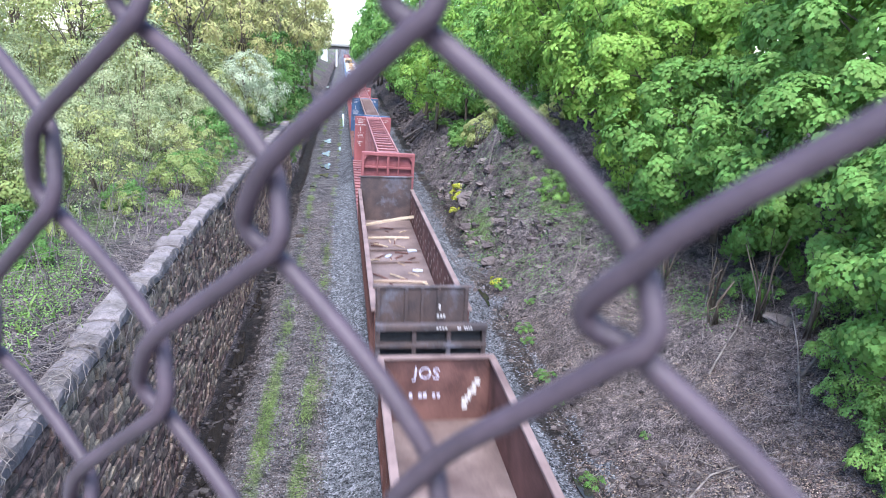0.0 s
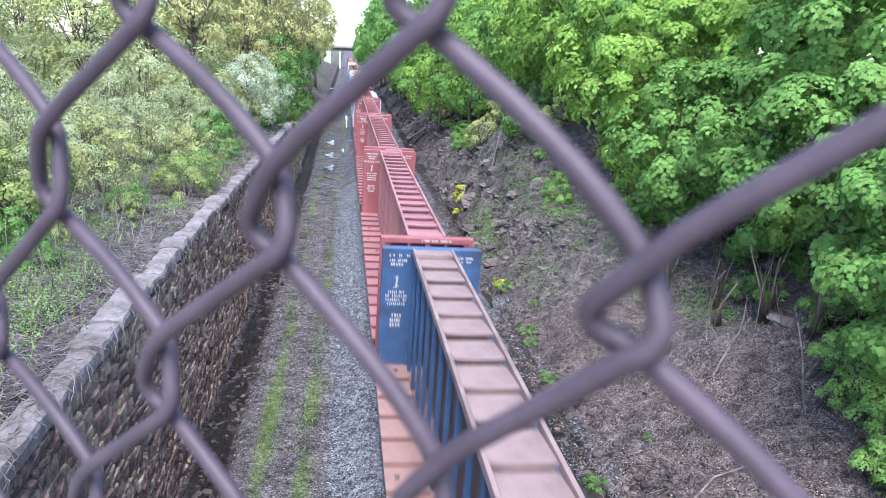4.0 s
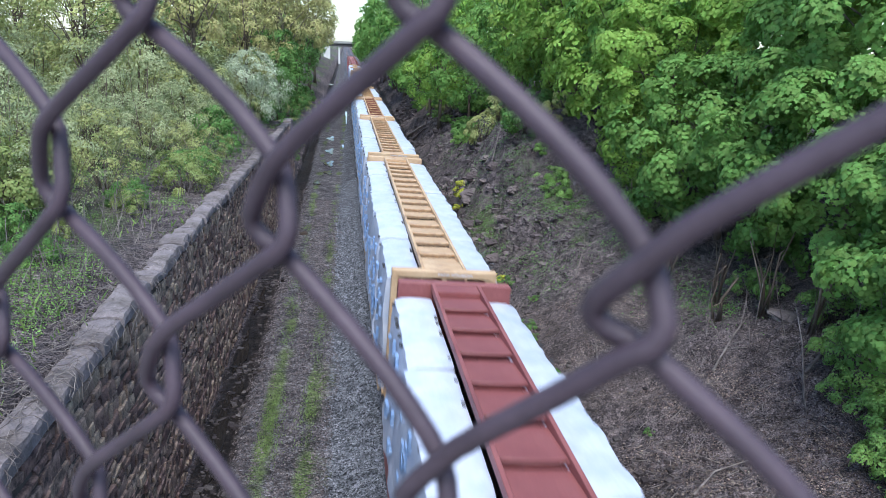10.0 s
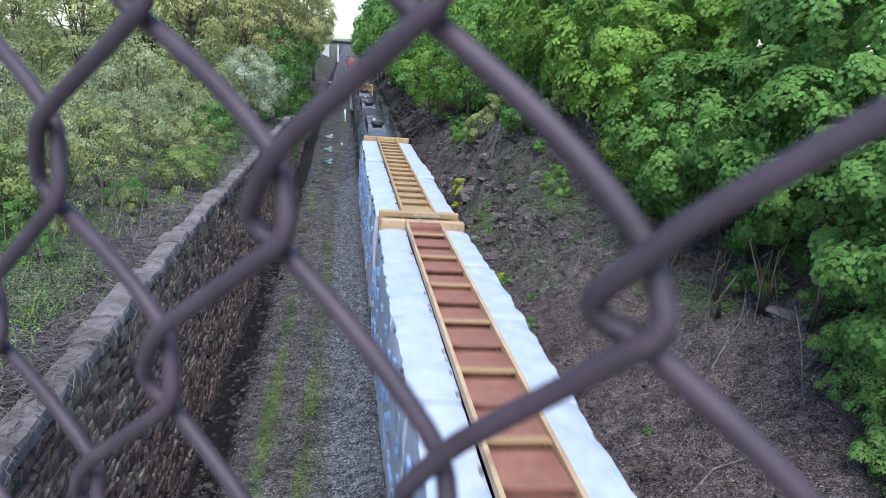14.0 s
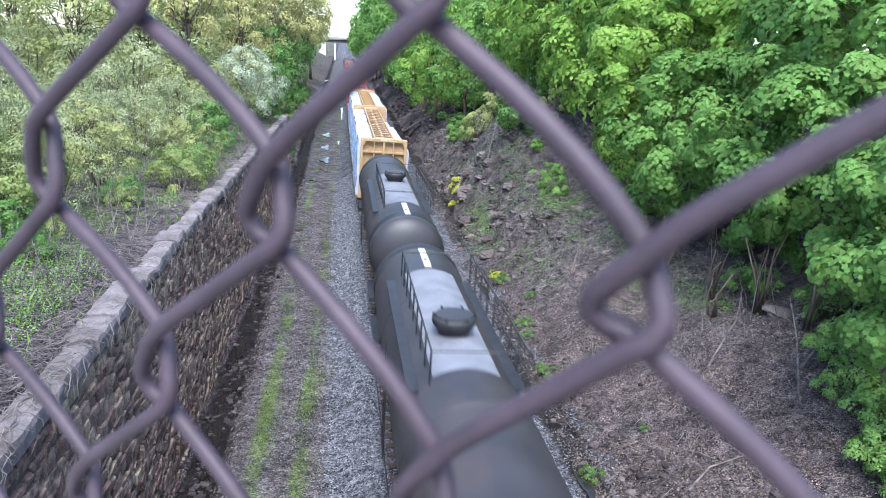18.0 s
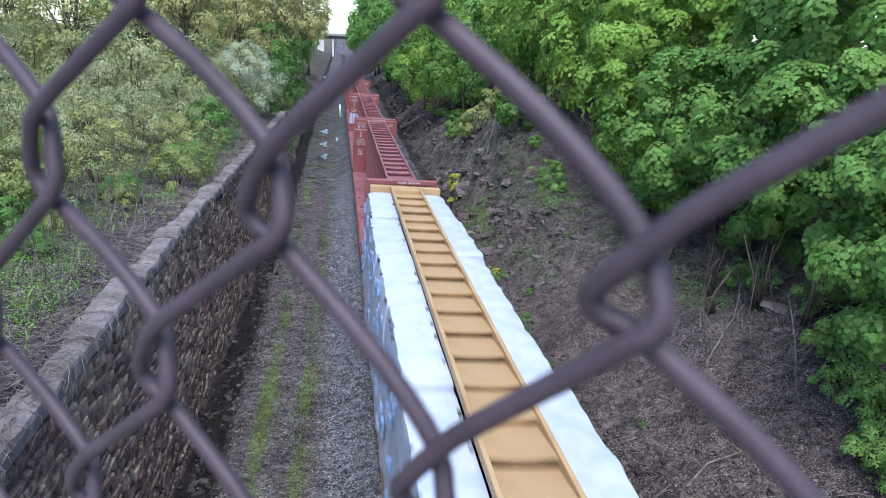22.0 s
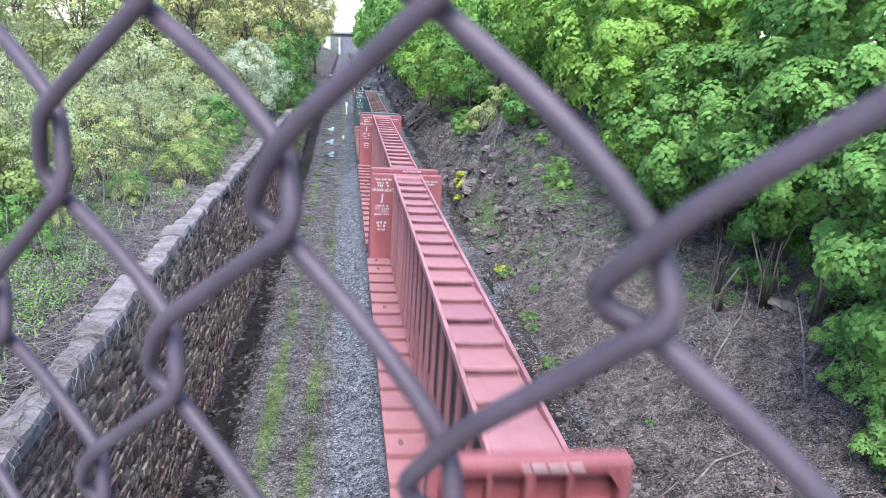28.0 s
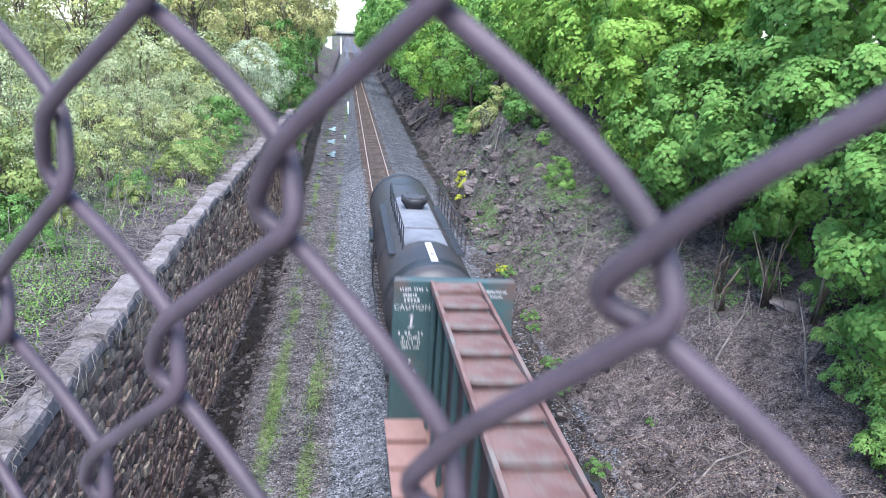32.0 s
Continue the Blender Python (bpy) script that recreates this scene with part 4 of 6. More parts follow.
def centerbeam(length, label, paint, panel, deck, top, ribs=True, load=0, beam=None, notice="WARNING", seed=1, middle_rail=False, scuffs=None, crossbars=None, top_z=4.7, half=1.49):
    """A centre-beam lumber car from its front end (y = 0) to its rear end. load: 0 empty, 1 wrapped lumber on both sides, 2 the same with a lower stack."""
    car = tagged(new("centerbeam_car"), label, "freight car", "train of freight cars")
    beam = beam or paint
    L = length
    W, Z = half, top_z
    dz = Z - 4.7
    r = random.Random(seed)
    part("deck", shared(("deck", L), lambda: Geo().box(-1.55, 1.55, 0.3, L - 0.3, 0.92, 1.06), deck), None, car)
    for s in (-1, 1):
        a, b = sorted((s * 1.55, s * 1.62))
        part("side_sill", shared(("side_sill", L, s), lambda: Geo().prism([(a, 0.62), (b, 0.62), (b, 1.12), (a, 1.12)], 1.2, L - 1.2), paint), None, car)
    part("center_sill", shared(("center_sill", L), lambda: Geo().box(-0.35, 0.35, 0.1, L - 0.1, 0.6, 0.92), M["black"]), None, car)
    n = round((L - 1.4) / 1.28)
    step = (L - 1.4) / n
    nd = round((L - 0.8) / 1.19)
    dstep = (L - 0.8) / nd
    # risers on the deck
    if not load:
        for s in (-1, 1):
            if ribs:
                m = shared(("riser", s, round(dstep, 3)), lambda: lapped_geo(s * (0.66 if s > 0 else 1.66), s * (1.66 if s > 0 else 0.66), dstep / 2, 1.26, 1.13, 0.02, 0.12), deck)
                for k in range(nd):
                    part("deck_riser", m, None, car, at=pose(0, 0.4 + (k + 0.5) * dstep, r.uniform(-0.006, 0.006)))
                hole = shared("stake_pocket", lambda: Geo().box(-0.06, 0.06, -0.05, 0.05, 0, 0.03), M["black"])
                for k in range(nd):
                    if r.random() < 0.35:
                        part("stake_pocket", hole, None, car, at=pose(s * r.uniform(0.95, 1.4), 0.4 + (k + 0.5) * dstep, 1.2))
            else:
                part("deck_plate", shared(("deck_plate", L, s), lambda: Geo().box(*sorted((s * 0.66, s * 1.6)), 0.5, L - 0.5, 1.06, 1.12, 0.01), deck), None, car)
                m = shared(("tie_down", s), lambda: Geo().box(-0.05, 0.05, -0.07, 0.07, 0, 0.05, 0.01), M["black"])
                for k in range(0, n, 2):
                    part("tie_down", m, None, car, at=pose(s * r.uniform(1.2, 1.45), 0.9 + k * step, 1.12))
    # end walls
    for y, turn in ((0.0, 0), (L, 180)):
        bh = part("bulkhead", shared(("bulkhead", W, Z), lambda: bulkhead_geo(W, 0.95, Z), panel), None, car, at=pose(0, y, 0, 0, 0, turn))
        for x, t in ((0, 0.07), (-0.62, 0.035), (0.62, 0.035)):
            part("frame_post", shared(("frame_post", t, Z), lambda: Geo().box(-t, t, 0.02, 0.26, 0.95, Z - 0.2), panel), None, bh, at=pose(x, 0, 0))
        for k in (0.95, 2.0, 3.0):
            part("frame_beam", shared(("frame_beam", W), lambda: Geo().box(-W + 0.16, W - 0.16, 0.06, 0.25, 0, 0.1), panel), None, bh, at=pose(0, 0, Z - k))
        part("header_beam", shared(("header_beam", W, Z), lambda: Geo().box(-W, W, 0.0, 0.26, Z - 0.2, Z, 0.03), panel), None, bh)
        for s in (-1, 1):
            part("side_post", shared(("end_side_post", s, W, Z), lambda: Geo().box(*sorted((s * W, s * (W - 0.16))), 0.0, 0.26, 0.95, Z - 0.2), panel), None, bh)
            part("gusset", shared(("gusset", s, W, Z), lambda: gusset_geo(W, Z, s), panel), None, bh)
        if r.random() < 0.9:
            bars(bh, M["white"], 0.0, 0.3, ((Z - 0.14, 1.0, 24, 0.075),), seed + 3)
    # the beam
    for s in (-1, 1):
        part("top_chord", shared(("top_chord", L, s), lambda: Geo().box(s * 0.6 - 0.045, s * 0.6 + 0.045, 0.32, L - 0.32, 4.54, 4.72, 0.012), beam), None, car, at=pose(0, 0, dz))
    # near-black web: shade of the gaps between uprights, put into its colour
    part("web", shared(("web", L, Z), lambda: Geo().box(-0.12, 0.12, 0.34, L - 0.34, 1.06, Z - 0.25), M["darkrust_shade"]), None, car)
    m = shared(("rung", round(step, 3), middle_rail), lambda: lapped_geo(-0.56, 0.56, step / 2 - (0.04 if not middle_rail else 0.12), 4.66, 4.53, 0.05, 0.13), top)
    for k in range(n):
        part("top_plate", m, None, car, at=pose(0, 0.7 + (k + 0.5) * step, dz + r.uniform(-0.008, 0.008), r.uniform(-0.4, 0.4)))
    # dark sheet below the top plates, coloured as the shade in their slots
    part("beam_floor", shared(("beam_floor", L), lambda: Geo().box(-0.555, 0.555, 0.35, L - 0.35, 4.3, 4.36), M["darkrust_shade"]), None, car, at=pose(0, 0, dz))
    if crossbars:
        m = shared(("crossbar", crossbars.name), lambda: Geo().box(-0.55, 0.55, -0.06, 0.06, 0, 0.05, 0.01), crossbars)
        for k in range(1, n):
            if k % 2:
                part("crossbar", m, None, car, at=pose(0, 0.7 + k * step, Z - 0.05))
    if scuffs:
        rs = random.Random(seed + 50)
        for k in range(n):
            if rs.random() < 0.75:
                w = rs.uniform(0.06, 0.2)
                x = rs.uniform(-0.4, 0.3)
                y = 0.7 + (k + 0.5) * step
                z = Z - 0.1 + 0.006
                g = Geo().add([(x, y - 0.3, z + 0.032), (x + w, y - 0.3, z + 0.032), (x + w, y + 0.25, z - 0.022), (x, y + 0.25, z - 0.022)], [(0, 1, 2, 3)])
                g.add([(x, y - 0.3, z + 0.02), (x + w, y - 0.3, z + 0.02), (x + w, y + 0.25, z - 0.034), (x, y + 0.25, z - 0.034)], [(3, 2, 1, 0)])
                part("scuff_patch", g, scuffs, car)
    for y in (0.62, L - 0.62):
        part("end_plate", shared("end_plate", lambda: Geo().box(-0.55, 0.55, -0.28, 0.28, 4.56, 4.675), top), None, car, at=pose(0, y, dz))
    if middle_rail:
        part("middle_rail", shared(("middle_rail", L), lambda: Geo().box(-0.08, 0.08, 0.35, L - 0.35, 4.64, 4.76, 0.01), beam), None, car)
    if not load:
        post = shared(("upright", Z), lambda: Geo().box(-0.05, 0.05, -0.09, 0.09, 1.06, Z - 0.14, 0.008), paint)
        for s in (-1, 1):
            for k in range(n + 1):
                part("upright", post, None, car, at=pose(s * 0.57, 0.7 + k * step, 0))
    # lettering on the inner face of the rear wall
    if not load:
        y = L - 0.33
        x = -1.07
        if notice:
            part("lettering", text_mesh(notice, 0.2, M["white"]), None, car, at=pose(x, y - 0.004, 3.92 + dz, 90, 0, 0))
        bars(car, M["white"], y, x + 0.02, ((4.44 + dz, 0.72, 12, 0.07), (4.28 + dz, 0.56, 9, 0.07), (4.14 + dz, 0.5, 6, 0.09)), seed + 10)
        bars(car, M["white"], y, 1.0, ((4.40 + dz, 0.7, 12, 0.07), (4.28 + dz, 0.5, 9, 0.06)), seed + 16)
        pictogram(car, M["white"], y, x - 0.03, 3.42 + dz, 0.38)
        rows = [(3.24 + dz - 0.13 * k, r.uniform(0.45, 0.72), r.randint(6, 11), 0.07) for k in range(4)] + [(2.45 + dz - 0.16 * k, r.uniform(0.2, 0.5), r.randint(3, 7), 0.1) for k in range(3)]
        bars(car, M["white"], y, x, rows, seed + 11)
    # load
    if load:
        count = 5
        seg = (L - 0.75) / count
        for s in (-1, 1):
            for k in range(count):
                zt = 4.62 - (0.0 if load == 1 or s < 0 else (0.42 if k < 3 else 0.95)) + 0.03 * math.sin(seed * 5 + k * 2.1 + s)
                variant = (k + (seed % 3)) % 3
                key = ("pack", round(seg, 2), s, variant, round(zt, 2))
                pk = part("lumber_pack", shared(key, lambda: pack_geo(seg - 0.03, 1.07, zt, s, variant * 2.7 + 1.3), M["wrap"], True), None, car, at=pose(0, 0.375 + k * seg, 0))
                g = Geo()
                rr = random.Random(seed * 31 + k * 7 + s)
                for q in range(rr.randint(3, 6)):
                    yy = rr.uniform(0.1, seg - 0.2)
                    g.box(*sorted((s * 1.6, s * 1.67)), yy, yy + rr.uniform(0.03, 0.07), zt - 0.1, zt - 0.03)
                for q in range(rr.randint(2, 5)):
                    yy = rr.uniform(0.1, seg - 0.2)
                    g.box(*sorted((s * 0.66, s * 0.72)), yy, yy + rr.uniform(0.04, 0.12), zt - 0.02, zt + 0.03)
                tagged(part("strap", g, M["strap"], pk), kind="stuff")
                if s < 0:
                    g = Geo()
                    for q in range(rr.randint(14, 22)):
                        yy, zz = rr.uniform(0.1, seg - 0.6), rr.uniform(1.5, zt - 0.5)
                        g.box(-1.735, -1.66, yy, yy + rr.uniform(0.06, 0.3), zz, zz + rr.uniform(0.05, 0.4))
                    tagged(part("print", g, M["bluemark"], pk), kind="stuff")
    add_running_gear(car, L, 2.4)
    return car


def gondola_side(L, s, z1):
    g = Geo()
    a, b = sorted((s * 1.48, s * 1.54))
    g.box(a, b, 0.05, L - 0.05, 0.98, z1)
    return g


def plank_geo(length, w, t, bend=0.03):
    g = Geo()
    n = 6
    v, f = [], []
    for i in range(n + 1):
        q = i / n - 0.5
        z = bend * (1 - 4 * q * q)
        v += [(q * length, -w / 2, z), (q * length, w / 2, z), (q * length, w / 2, z + t), (q * length, -w / 2, z + t)]
    for i in range(n):
        a = 4 * i
        f += [(a, a + 1, a + 5, a + 4), (a + 1, a + 2, a + 6, a + 5), (a + 2, a + 3, a + 7, a + 6), (a + 3, a, a + 4, a + 7)]
    f += [(3, 2, 1, 0), (4 * n, 4 * n + 1, 4 * n + 2, 4 * n + 3)]
    return g.add(v, f)


def gondola(length, label, z1=2.9, end_z=2.9, platform=0.0, debris=False, seed=3):
    car = tagged(new("gondola_car"), label, "freight car", "train of freight cars")
    L = length
    r = random.Random(seed)
    wall = M["rust"]
    part("floor", Geo().box(-1.5, 1.5, 0.03, L - 0.03, 0.9, 1.02), M["floor_rust"], car)
    part("center_sill", Geo().box(-0.35, 0.35, 0.1 - platform, L - 0.1, 0.55, 0.9), M["black"], car)
    for s in (-1, 1):
        side = part("side_wall", gondola_side(L, s, z1 - 0.05), wall, car, "rust-brown steel side")
        a, b = sorted((s * 1.44, s * 1.64))
        part("top_rail", Geo().box(a, b, 0.0, L, z1 - 0.09, z1, 0.02), M["bluerust"], side, "worn pale brown top rail")
        part("bottom_rail", Geo().box(*sorted((s * 1.5, s * 1.62)), 0.0, L, 0.9, 1.1, 0.02), wall, side)
        m = shared(("side_post", s, z1), lambda: Geo().box(*sorted((s * 1.54, s * 1.63)), -0.07, 0.07, 1.1, z1 - 0.09), wall)
        k = 0.5
        while k < L - 0.3:
            part("side_post", m, None, side, at=pose(0, k, 0))
            k += 1.15
        if debris:
            # rows of worn anchor plates inside the wall
            m = shared(("anchor", s), lambda: Geo().box(*sorted((s * 1.455, s * 1.48)), -0.09, 0.09, -0.07, 0.07, 0.01), M["bluerust"])
            for z in (1.35, 1.65, 1.95, 2.25, 2.55):
                k = 0.7 + (0.3 if int(z * 10) % 2 else 0)
                while k < L - 0.3:
                    if r.random() < 0.8:
                        part("anchor_plate", m, None, side, at=pose(0, k, z))
                    k += 1.1
    for y, dirn in ((0.0, 1), (L, -1)):
        y0, y1 = sorted((y, y + dirn * 0.07))
        e = part("end_wall", Geo().box(-1.5, 1.5, y0, y1, 0.95, end_z), M["darkrust_shade"] if end_z > z1 else wall, car, "dark stained raised end" if end_z > z1 else "rust-brown end")
        m = Geo()
        for x in (-1.42, -0.52, 0.0, 0.52, 1.42) if end_z > z1 else (-0.6, 0.6):
            a, b = sorted((y, y - dirn * 0.1))
            m.box(x - 0.05, x + 0.05, a, b, 0.95, end_z - 0.03)
            part("end_post", m, M["darkrust_shade"] if end_z > z1 else wall, e)
            m = Geo()
        a, b = sorted((y - dirn * 0.04, y + dirn * 0.12))
        part("end_rail", Geo().box(-1.6, 1.6, a, b, end_z - 0.02, end_z + 0.05, 0.02), M["darkrust_shade"] if end_z > z1 else M["bluerust"], e)
    if platform:
        part("end_platform", Geo().box(-1.5, 1.5, -platform, -0.1, 0.95, 1.15), M["black"], car)
        part("end_beam", Geo().box(-1.62, 1.62, -platform - 0.05, -platform + 0.2, 3.2, 3.36, 0.02), M["darkrust_shade"], car, "dark rusted top beam")
        part("end_beam", Geo().box(-1.62, 1.62, -platform - 0.03, -platform + 0.18, 2.66, 2.78, 0.02), M["darkrust_shade"], car)
        part("end_panel", Geo().box(-1.56, 1.56, -platform + 0.19, -platform + 0.25, 1.15, 3.22), M["black"], car, "black end panel")
        for x in (-1.54, -0.5, 0.5, 1.54):
            part("end_brace", Geo().box(x - 0.06, x + 0.06, -platform, -platform + 0.18, 1.15, 3.2), M["darkrust_shade"], car)
        bars(car, M["white"], -platform - 0.056, 0.95, ((3.23, 0.45, 7, 0.09),), 8)
        bars(car, M["white"], -platform - 0.056, 0.28, ((3.24, 0.34, 4, 0.07),), 18)
        bars(car, M["white"], -0.11, 0.62, ((2.9, 0.22, 2, 0.22), (2.62, 0.3, 3, 0.12)), 9)
    if debris:
        for x, y, ln, w, a in ((0.0, L - 2.6, 3.0, 0.16, 8),):
            part("plank", plank_geo(ln, w, 0.12), M["timber"], car, "long pale timber beam", at=pose(x, y, 1.5, 0, -8, 10))
        for y in (3.5, 5.2, 7.6, 8.4, 11.4, 13.6, 16.0):
            part("plank", plank_geo(r.uniform(2.2, 2.8), r.uniform(0.16, 0.26), 0.07), M["timber"] if r.random() < 0.6 else M["floor_rust"], car, at=pose(r.uniform(-0.15, 0.15), y, 1.03, 0, 0, r.uniform(-5, 6)))
        for k in range(46):
            y = L * r.random() ** 1.3 * 0.85 + 1.0
            part("scrap_board", shared(("scrap", k % 5), lambda: plank_geo(0.3 + 0.18 * (k % 5), 0.05 + 0.03 * (k % 3), 0.035, 0.02), M["timber"] if k % 2 else M["rust"]), None, car,
                 at=pose(r.uniform(-1.15, 1.15), y, 1.025 + 0.03 * r.random(), r.uniform(-6, 6), r.uniform(-6, 6), r.uniform(0, 180)))
        g = Geo().box(-0.22, 0.25, -0.1, 0.1, 0, 0.1, 0.03)
        for x, y, a in ((0.55, 6.3, 20), (0.9, 10.0, -10), (-0.3, 12.4, 60), (0.95, 13.4, 15)):
            part("scrap_bundle", shared("scrap_bundle", lambda: g, M["wrap"], True), None, car, at=pose(x, y, 1.03, 0, 0, a))
    else:
        # sprayed writing on the inside of the rear wall, stains running down
        part("spray_mark", text_mesh("JOS", 0.46, M["graffiti"]), None, car, at=pose(-0.28, L - 0.078, 2.3, 90, 4, 0))
        bars(car, M["graffiti"], L - 0.075, -0.3, ((1.72, 0.9, 7, 0.16),), 5)
        g = Geo()
        for k in range(9):
            x, z = 0.72 + k * 0.045 + r.uniform(-0.03, 0.03), 1.35 + 0.09 * k
            g.box(x, x + r.uniform(0.07, 0.15), L - 0.082 - 0.001 * k, L - 0.072, z, z + r.uniform(0.12, 0.3))
        part("paint_run", g, M["white"], car)
    add_running_gear(car, L, 2.2)
    return car


def tank_car(length, label, paint, belly, dome_at, seed=1, turned=False):
    """A tank car: shell with dished ends, pale top coat, manway, side walkways with railings, placard strip."""
    car = tagged(new("tank_car"), label, "tank car", "train of freight cars")
    L = length
    R, zc = 1.52, 2.72
    y0, y1 = 0.75, L - 0.75
    prof = [(0.02, y0)]
    for k in range(1, 9):
        a = k / 8 * math.pi / 2
        prof.append((R * math.sin(a), y0 + 0.75 * (1 - math.cos(a))))
    prof2 = [(r_, L - h) for r_, h in reversed(prof)]
    shell = part("shell", Geo().lathe(prof + prof2, "y", 48, (0, 0, zc)), paint, car, smooth=True)
    for y in (y0 + 0.75, y1 - 0.75, L * 0.33, L * 0.67):
        part("seam", Geo().lathe([(R, y - 0.06), (R + 0.012, y - 0.05), (R + 0.012, y + 0.05), (R, y + 0.06)], "y", 48, (0, 0, zc)), paint, shell, smooth=True)
    # dark band round each end
    for a, b in ((y0 + 0.45, y0 + 1.5), (y1 - 1.5, y1 - 0.45)):
        ra = R * math.sqrt(max(0, 1 - (max(0, 0.75 - (a - y0 if a < L / 2 else y1 - b)) / 0.75) ** 2))
        near = a < L / 2
        pr = [(ra + 0.006, a), (R + 0.008, a + 0.32), (R + 0.008, b)] if near else [(R + 0.008, a), (R + 0.008, b - 0.32), (ra + 0.006, b)]
        part("end_band", Geo().lathe(pr, "y", 48, (0, 0, zc)), belly, shell, smooth=True)
    # pale coat over the crown, by the manway
    g = Geo()
    pa, pb = (dome_at - 5.0, dome_at + 2.1) if turned else (dome_at - 2.1, dome_at + 5.0)
    n = 10
    v, f = [], []
    for i in range(n + 1):
        a = math.radians(-29 + 58 * i / n)
        for y in (pa, pb):
            v.append(((R + 0.014) * math.sin(a), y, zc + (R + 0.014) * math.cos(a)))
    for i in range(n):
        f.append((2 * i, 2 * i + 2, 2 * i + 3, 2 * i + 1))
    o = len(v)
    v += [(x * 0.985, y, zc + (z - zc) * 0.985) for x, y, z in v]
    f += [tuple(reversed([k + o for k in q])) for q in f]
    part("crown_coat", g.add(v, f), M["palegrey"], shell, "pale grey gritty top coat", smooth=True)
    # manway
    man = part("manway", Geo().lathe([(0.36, 0), (0.40, 0.12), (0.50, 0.24), (0.54, 0.3), (0.54, 0.42), (0.50, 0.46), (0.1, 0.47)], "z", 24, (0, dome_at, zc + R - 0.03)), M["black"], car, "black bowl-shaped manway housing", smooth=True)
    part("lid", Geo().lathe([(0.46, 0), (0.46, 0.05), (0.1, 0.07)], "z", 24, (0, dome_at, zc + R + 0.42)), M["tank"], man)
    for k in range(6):
        a = k * math.pi / 3
        part("lid_bolt", Geo().box(0.5 * math.cos(a) - 0.03, 0.5 * math.cos(a) + 0.03, dome_at + 0.5 * math.sin(a) - 0.03, dome_at + 0.5 * math.sin(a) + 0.03, zc + R + 0.38, zc + R + 0.5), M["black"], man)
    # walkways and railings
    for s in (-1, 1):
        x = s * 1.02
        part("walkway", Geo().box(*sorted((s * 0.82, s * 1.3)), pa - 0.2, pb + 0.1, zc + 1.06, zc + 1.11), M["black"], car, "black grating walkway")
        rail = part("railing", Geo().tube([(s * 0.84, pa - 0.2, zc + 2.05), (s * 0.84, pb + 0.1, zc + 2.05)] if s < 0 else [(s * 1.3, pa - 0.2, zc + 2.0), (s * 1.3, pb + 0.1, zc + 2.0)], 0.022, 8), M["black"], car, smooth=True)
        px = s * 0.84 if s < 0 else s * 1.3
        part("rail_bar", Geo().tube([(px, pa - 0.2, zc + 1.55), (px, pb + 0.1, zc + 1.55)], 0.018, 6), M["black"], rail)
        k = pa - 0.2
        while k <= pb + 0.11:
            part("rail_post", Geo().tube([(px, k, zc + 1.08), (px, k, zc + 2.03)], 0.022, 6), M["black"], rail)
            k += 0.92
        lad = part("ladder", Geo().tube([(s * 1.58, dome_at + 0.3, 0.9), (s * 1.58, dome_at + 0.3, zc + 1.1)], 0.022, 6).tube([(s * 1.58, dome_at - 0.2, 0.9), (s * 1.58, dome_at - 0.2, zc + 1.1)], 0.022, 6), M["black"], car)
        for k in range(9):
            z = 1.05 + k * 0.32
            part("ladder_rung", Geo().tube([(s * 1.58, dome_at - 0.2, z), (s * 1.58, dome_at + 0.3, z)], 0.014, 5), M["black"], lad)
        for y in (0.4, L - 2.6):
            part("side_sill", Geo().box(*sorted((s * 1.1, s * 1.5)), y, y + 2.2, 0.95, 1.12), M["black"], car)
        part("hand_rail", Geo().tube([(s * 1.55, 2.5, 1.05), (s * 1.55, L - 2.5, 1.05)], 0.02, 6), M["black"], car)
    for y in (pa - 0.2, pb + 0.1):
        part("cross_rail", Geo().tube([(-0.84, y, zc + 2.03), (1.3, y, zc + 2.0)], 0.02, 6), M["black"], car)
    # placard strip along the crown
    ya = pa - 2.3 if turned else pb + 0.25
    st = part("placard_strip", Geo().box(-0.11, 0.11, ya, ya + 2.05, zc + R - 0.01, zc + R + 0.02), M["white"], shell, "white placard strip")
    part("placard_mark", Geo().box(-0.05, 0.06, ya + 0.65, ya + 0.85, zc + R + 0.02, zc + R + 0.024).box(-0.05, 0.05, ya + 1.1, ya + 1.18, zc + R + 0.02, zc + R + 0.024), M["strap"], st)
    # saddles and sill
    part("center_sill", Geo().box(-0.3, 0.3, 0.05, L - 0.05, 0.72, 1.0), M["black"], car)
    for y in (2.3, L - 2.3):
        part("saddle", Geo().box(-1.2, 1.2, y - 0.35, y + 0.35, 0.95, 1.75), M["black"], car)
    add_running_gear(car, L, 2.2)
    return car


TRAIN = []


def place(car, front, lean=1.5):
    """Stand a car on the track; lean: degrees by which it rides on its springs to the right."""
    car.matrix_basis = pose(XC, front, 0, 0, lean, 0)
    TRAIN.append((car, front, lean))


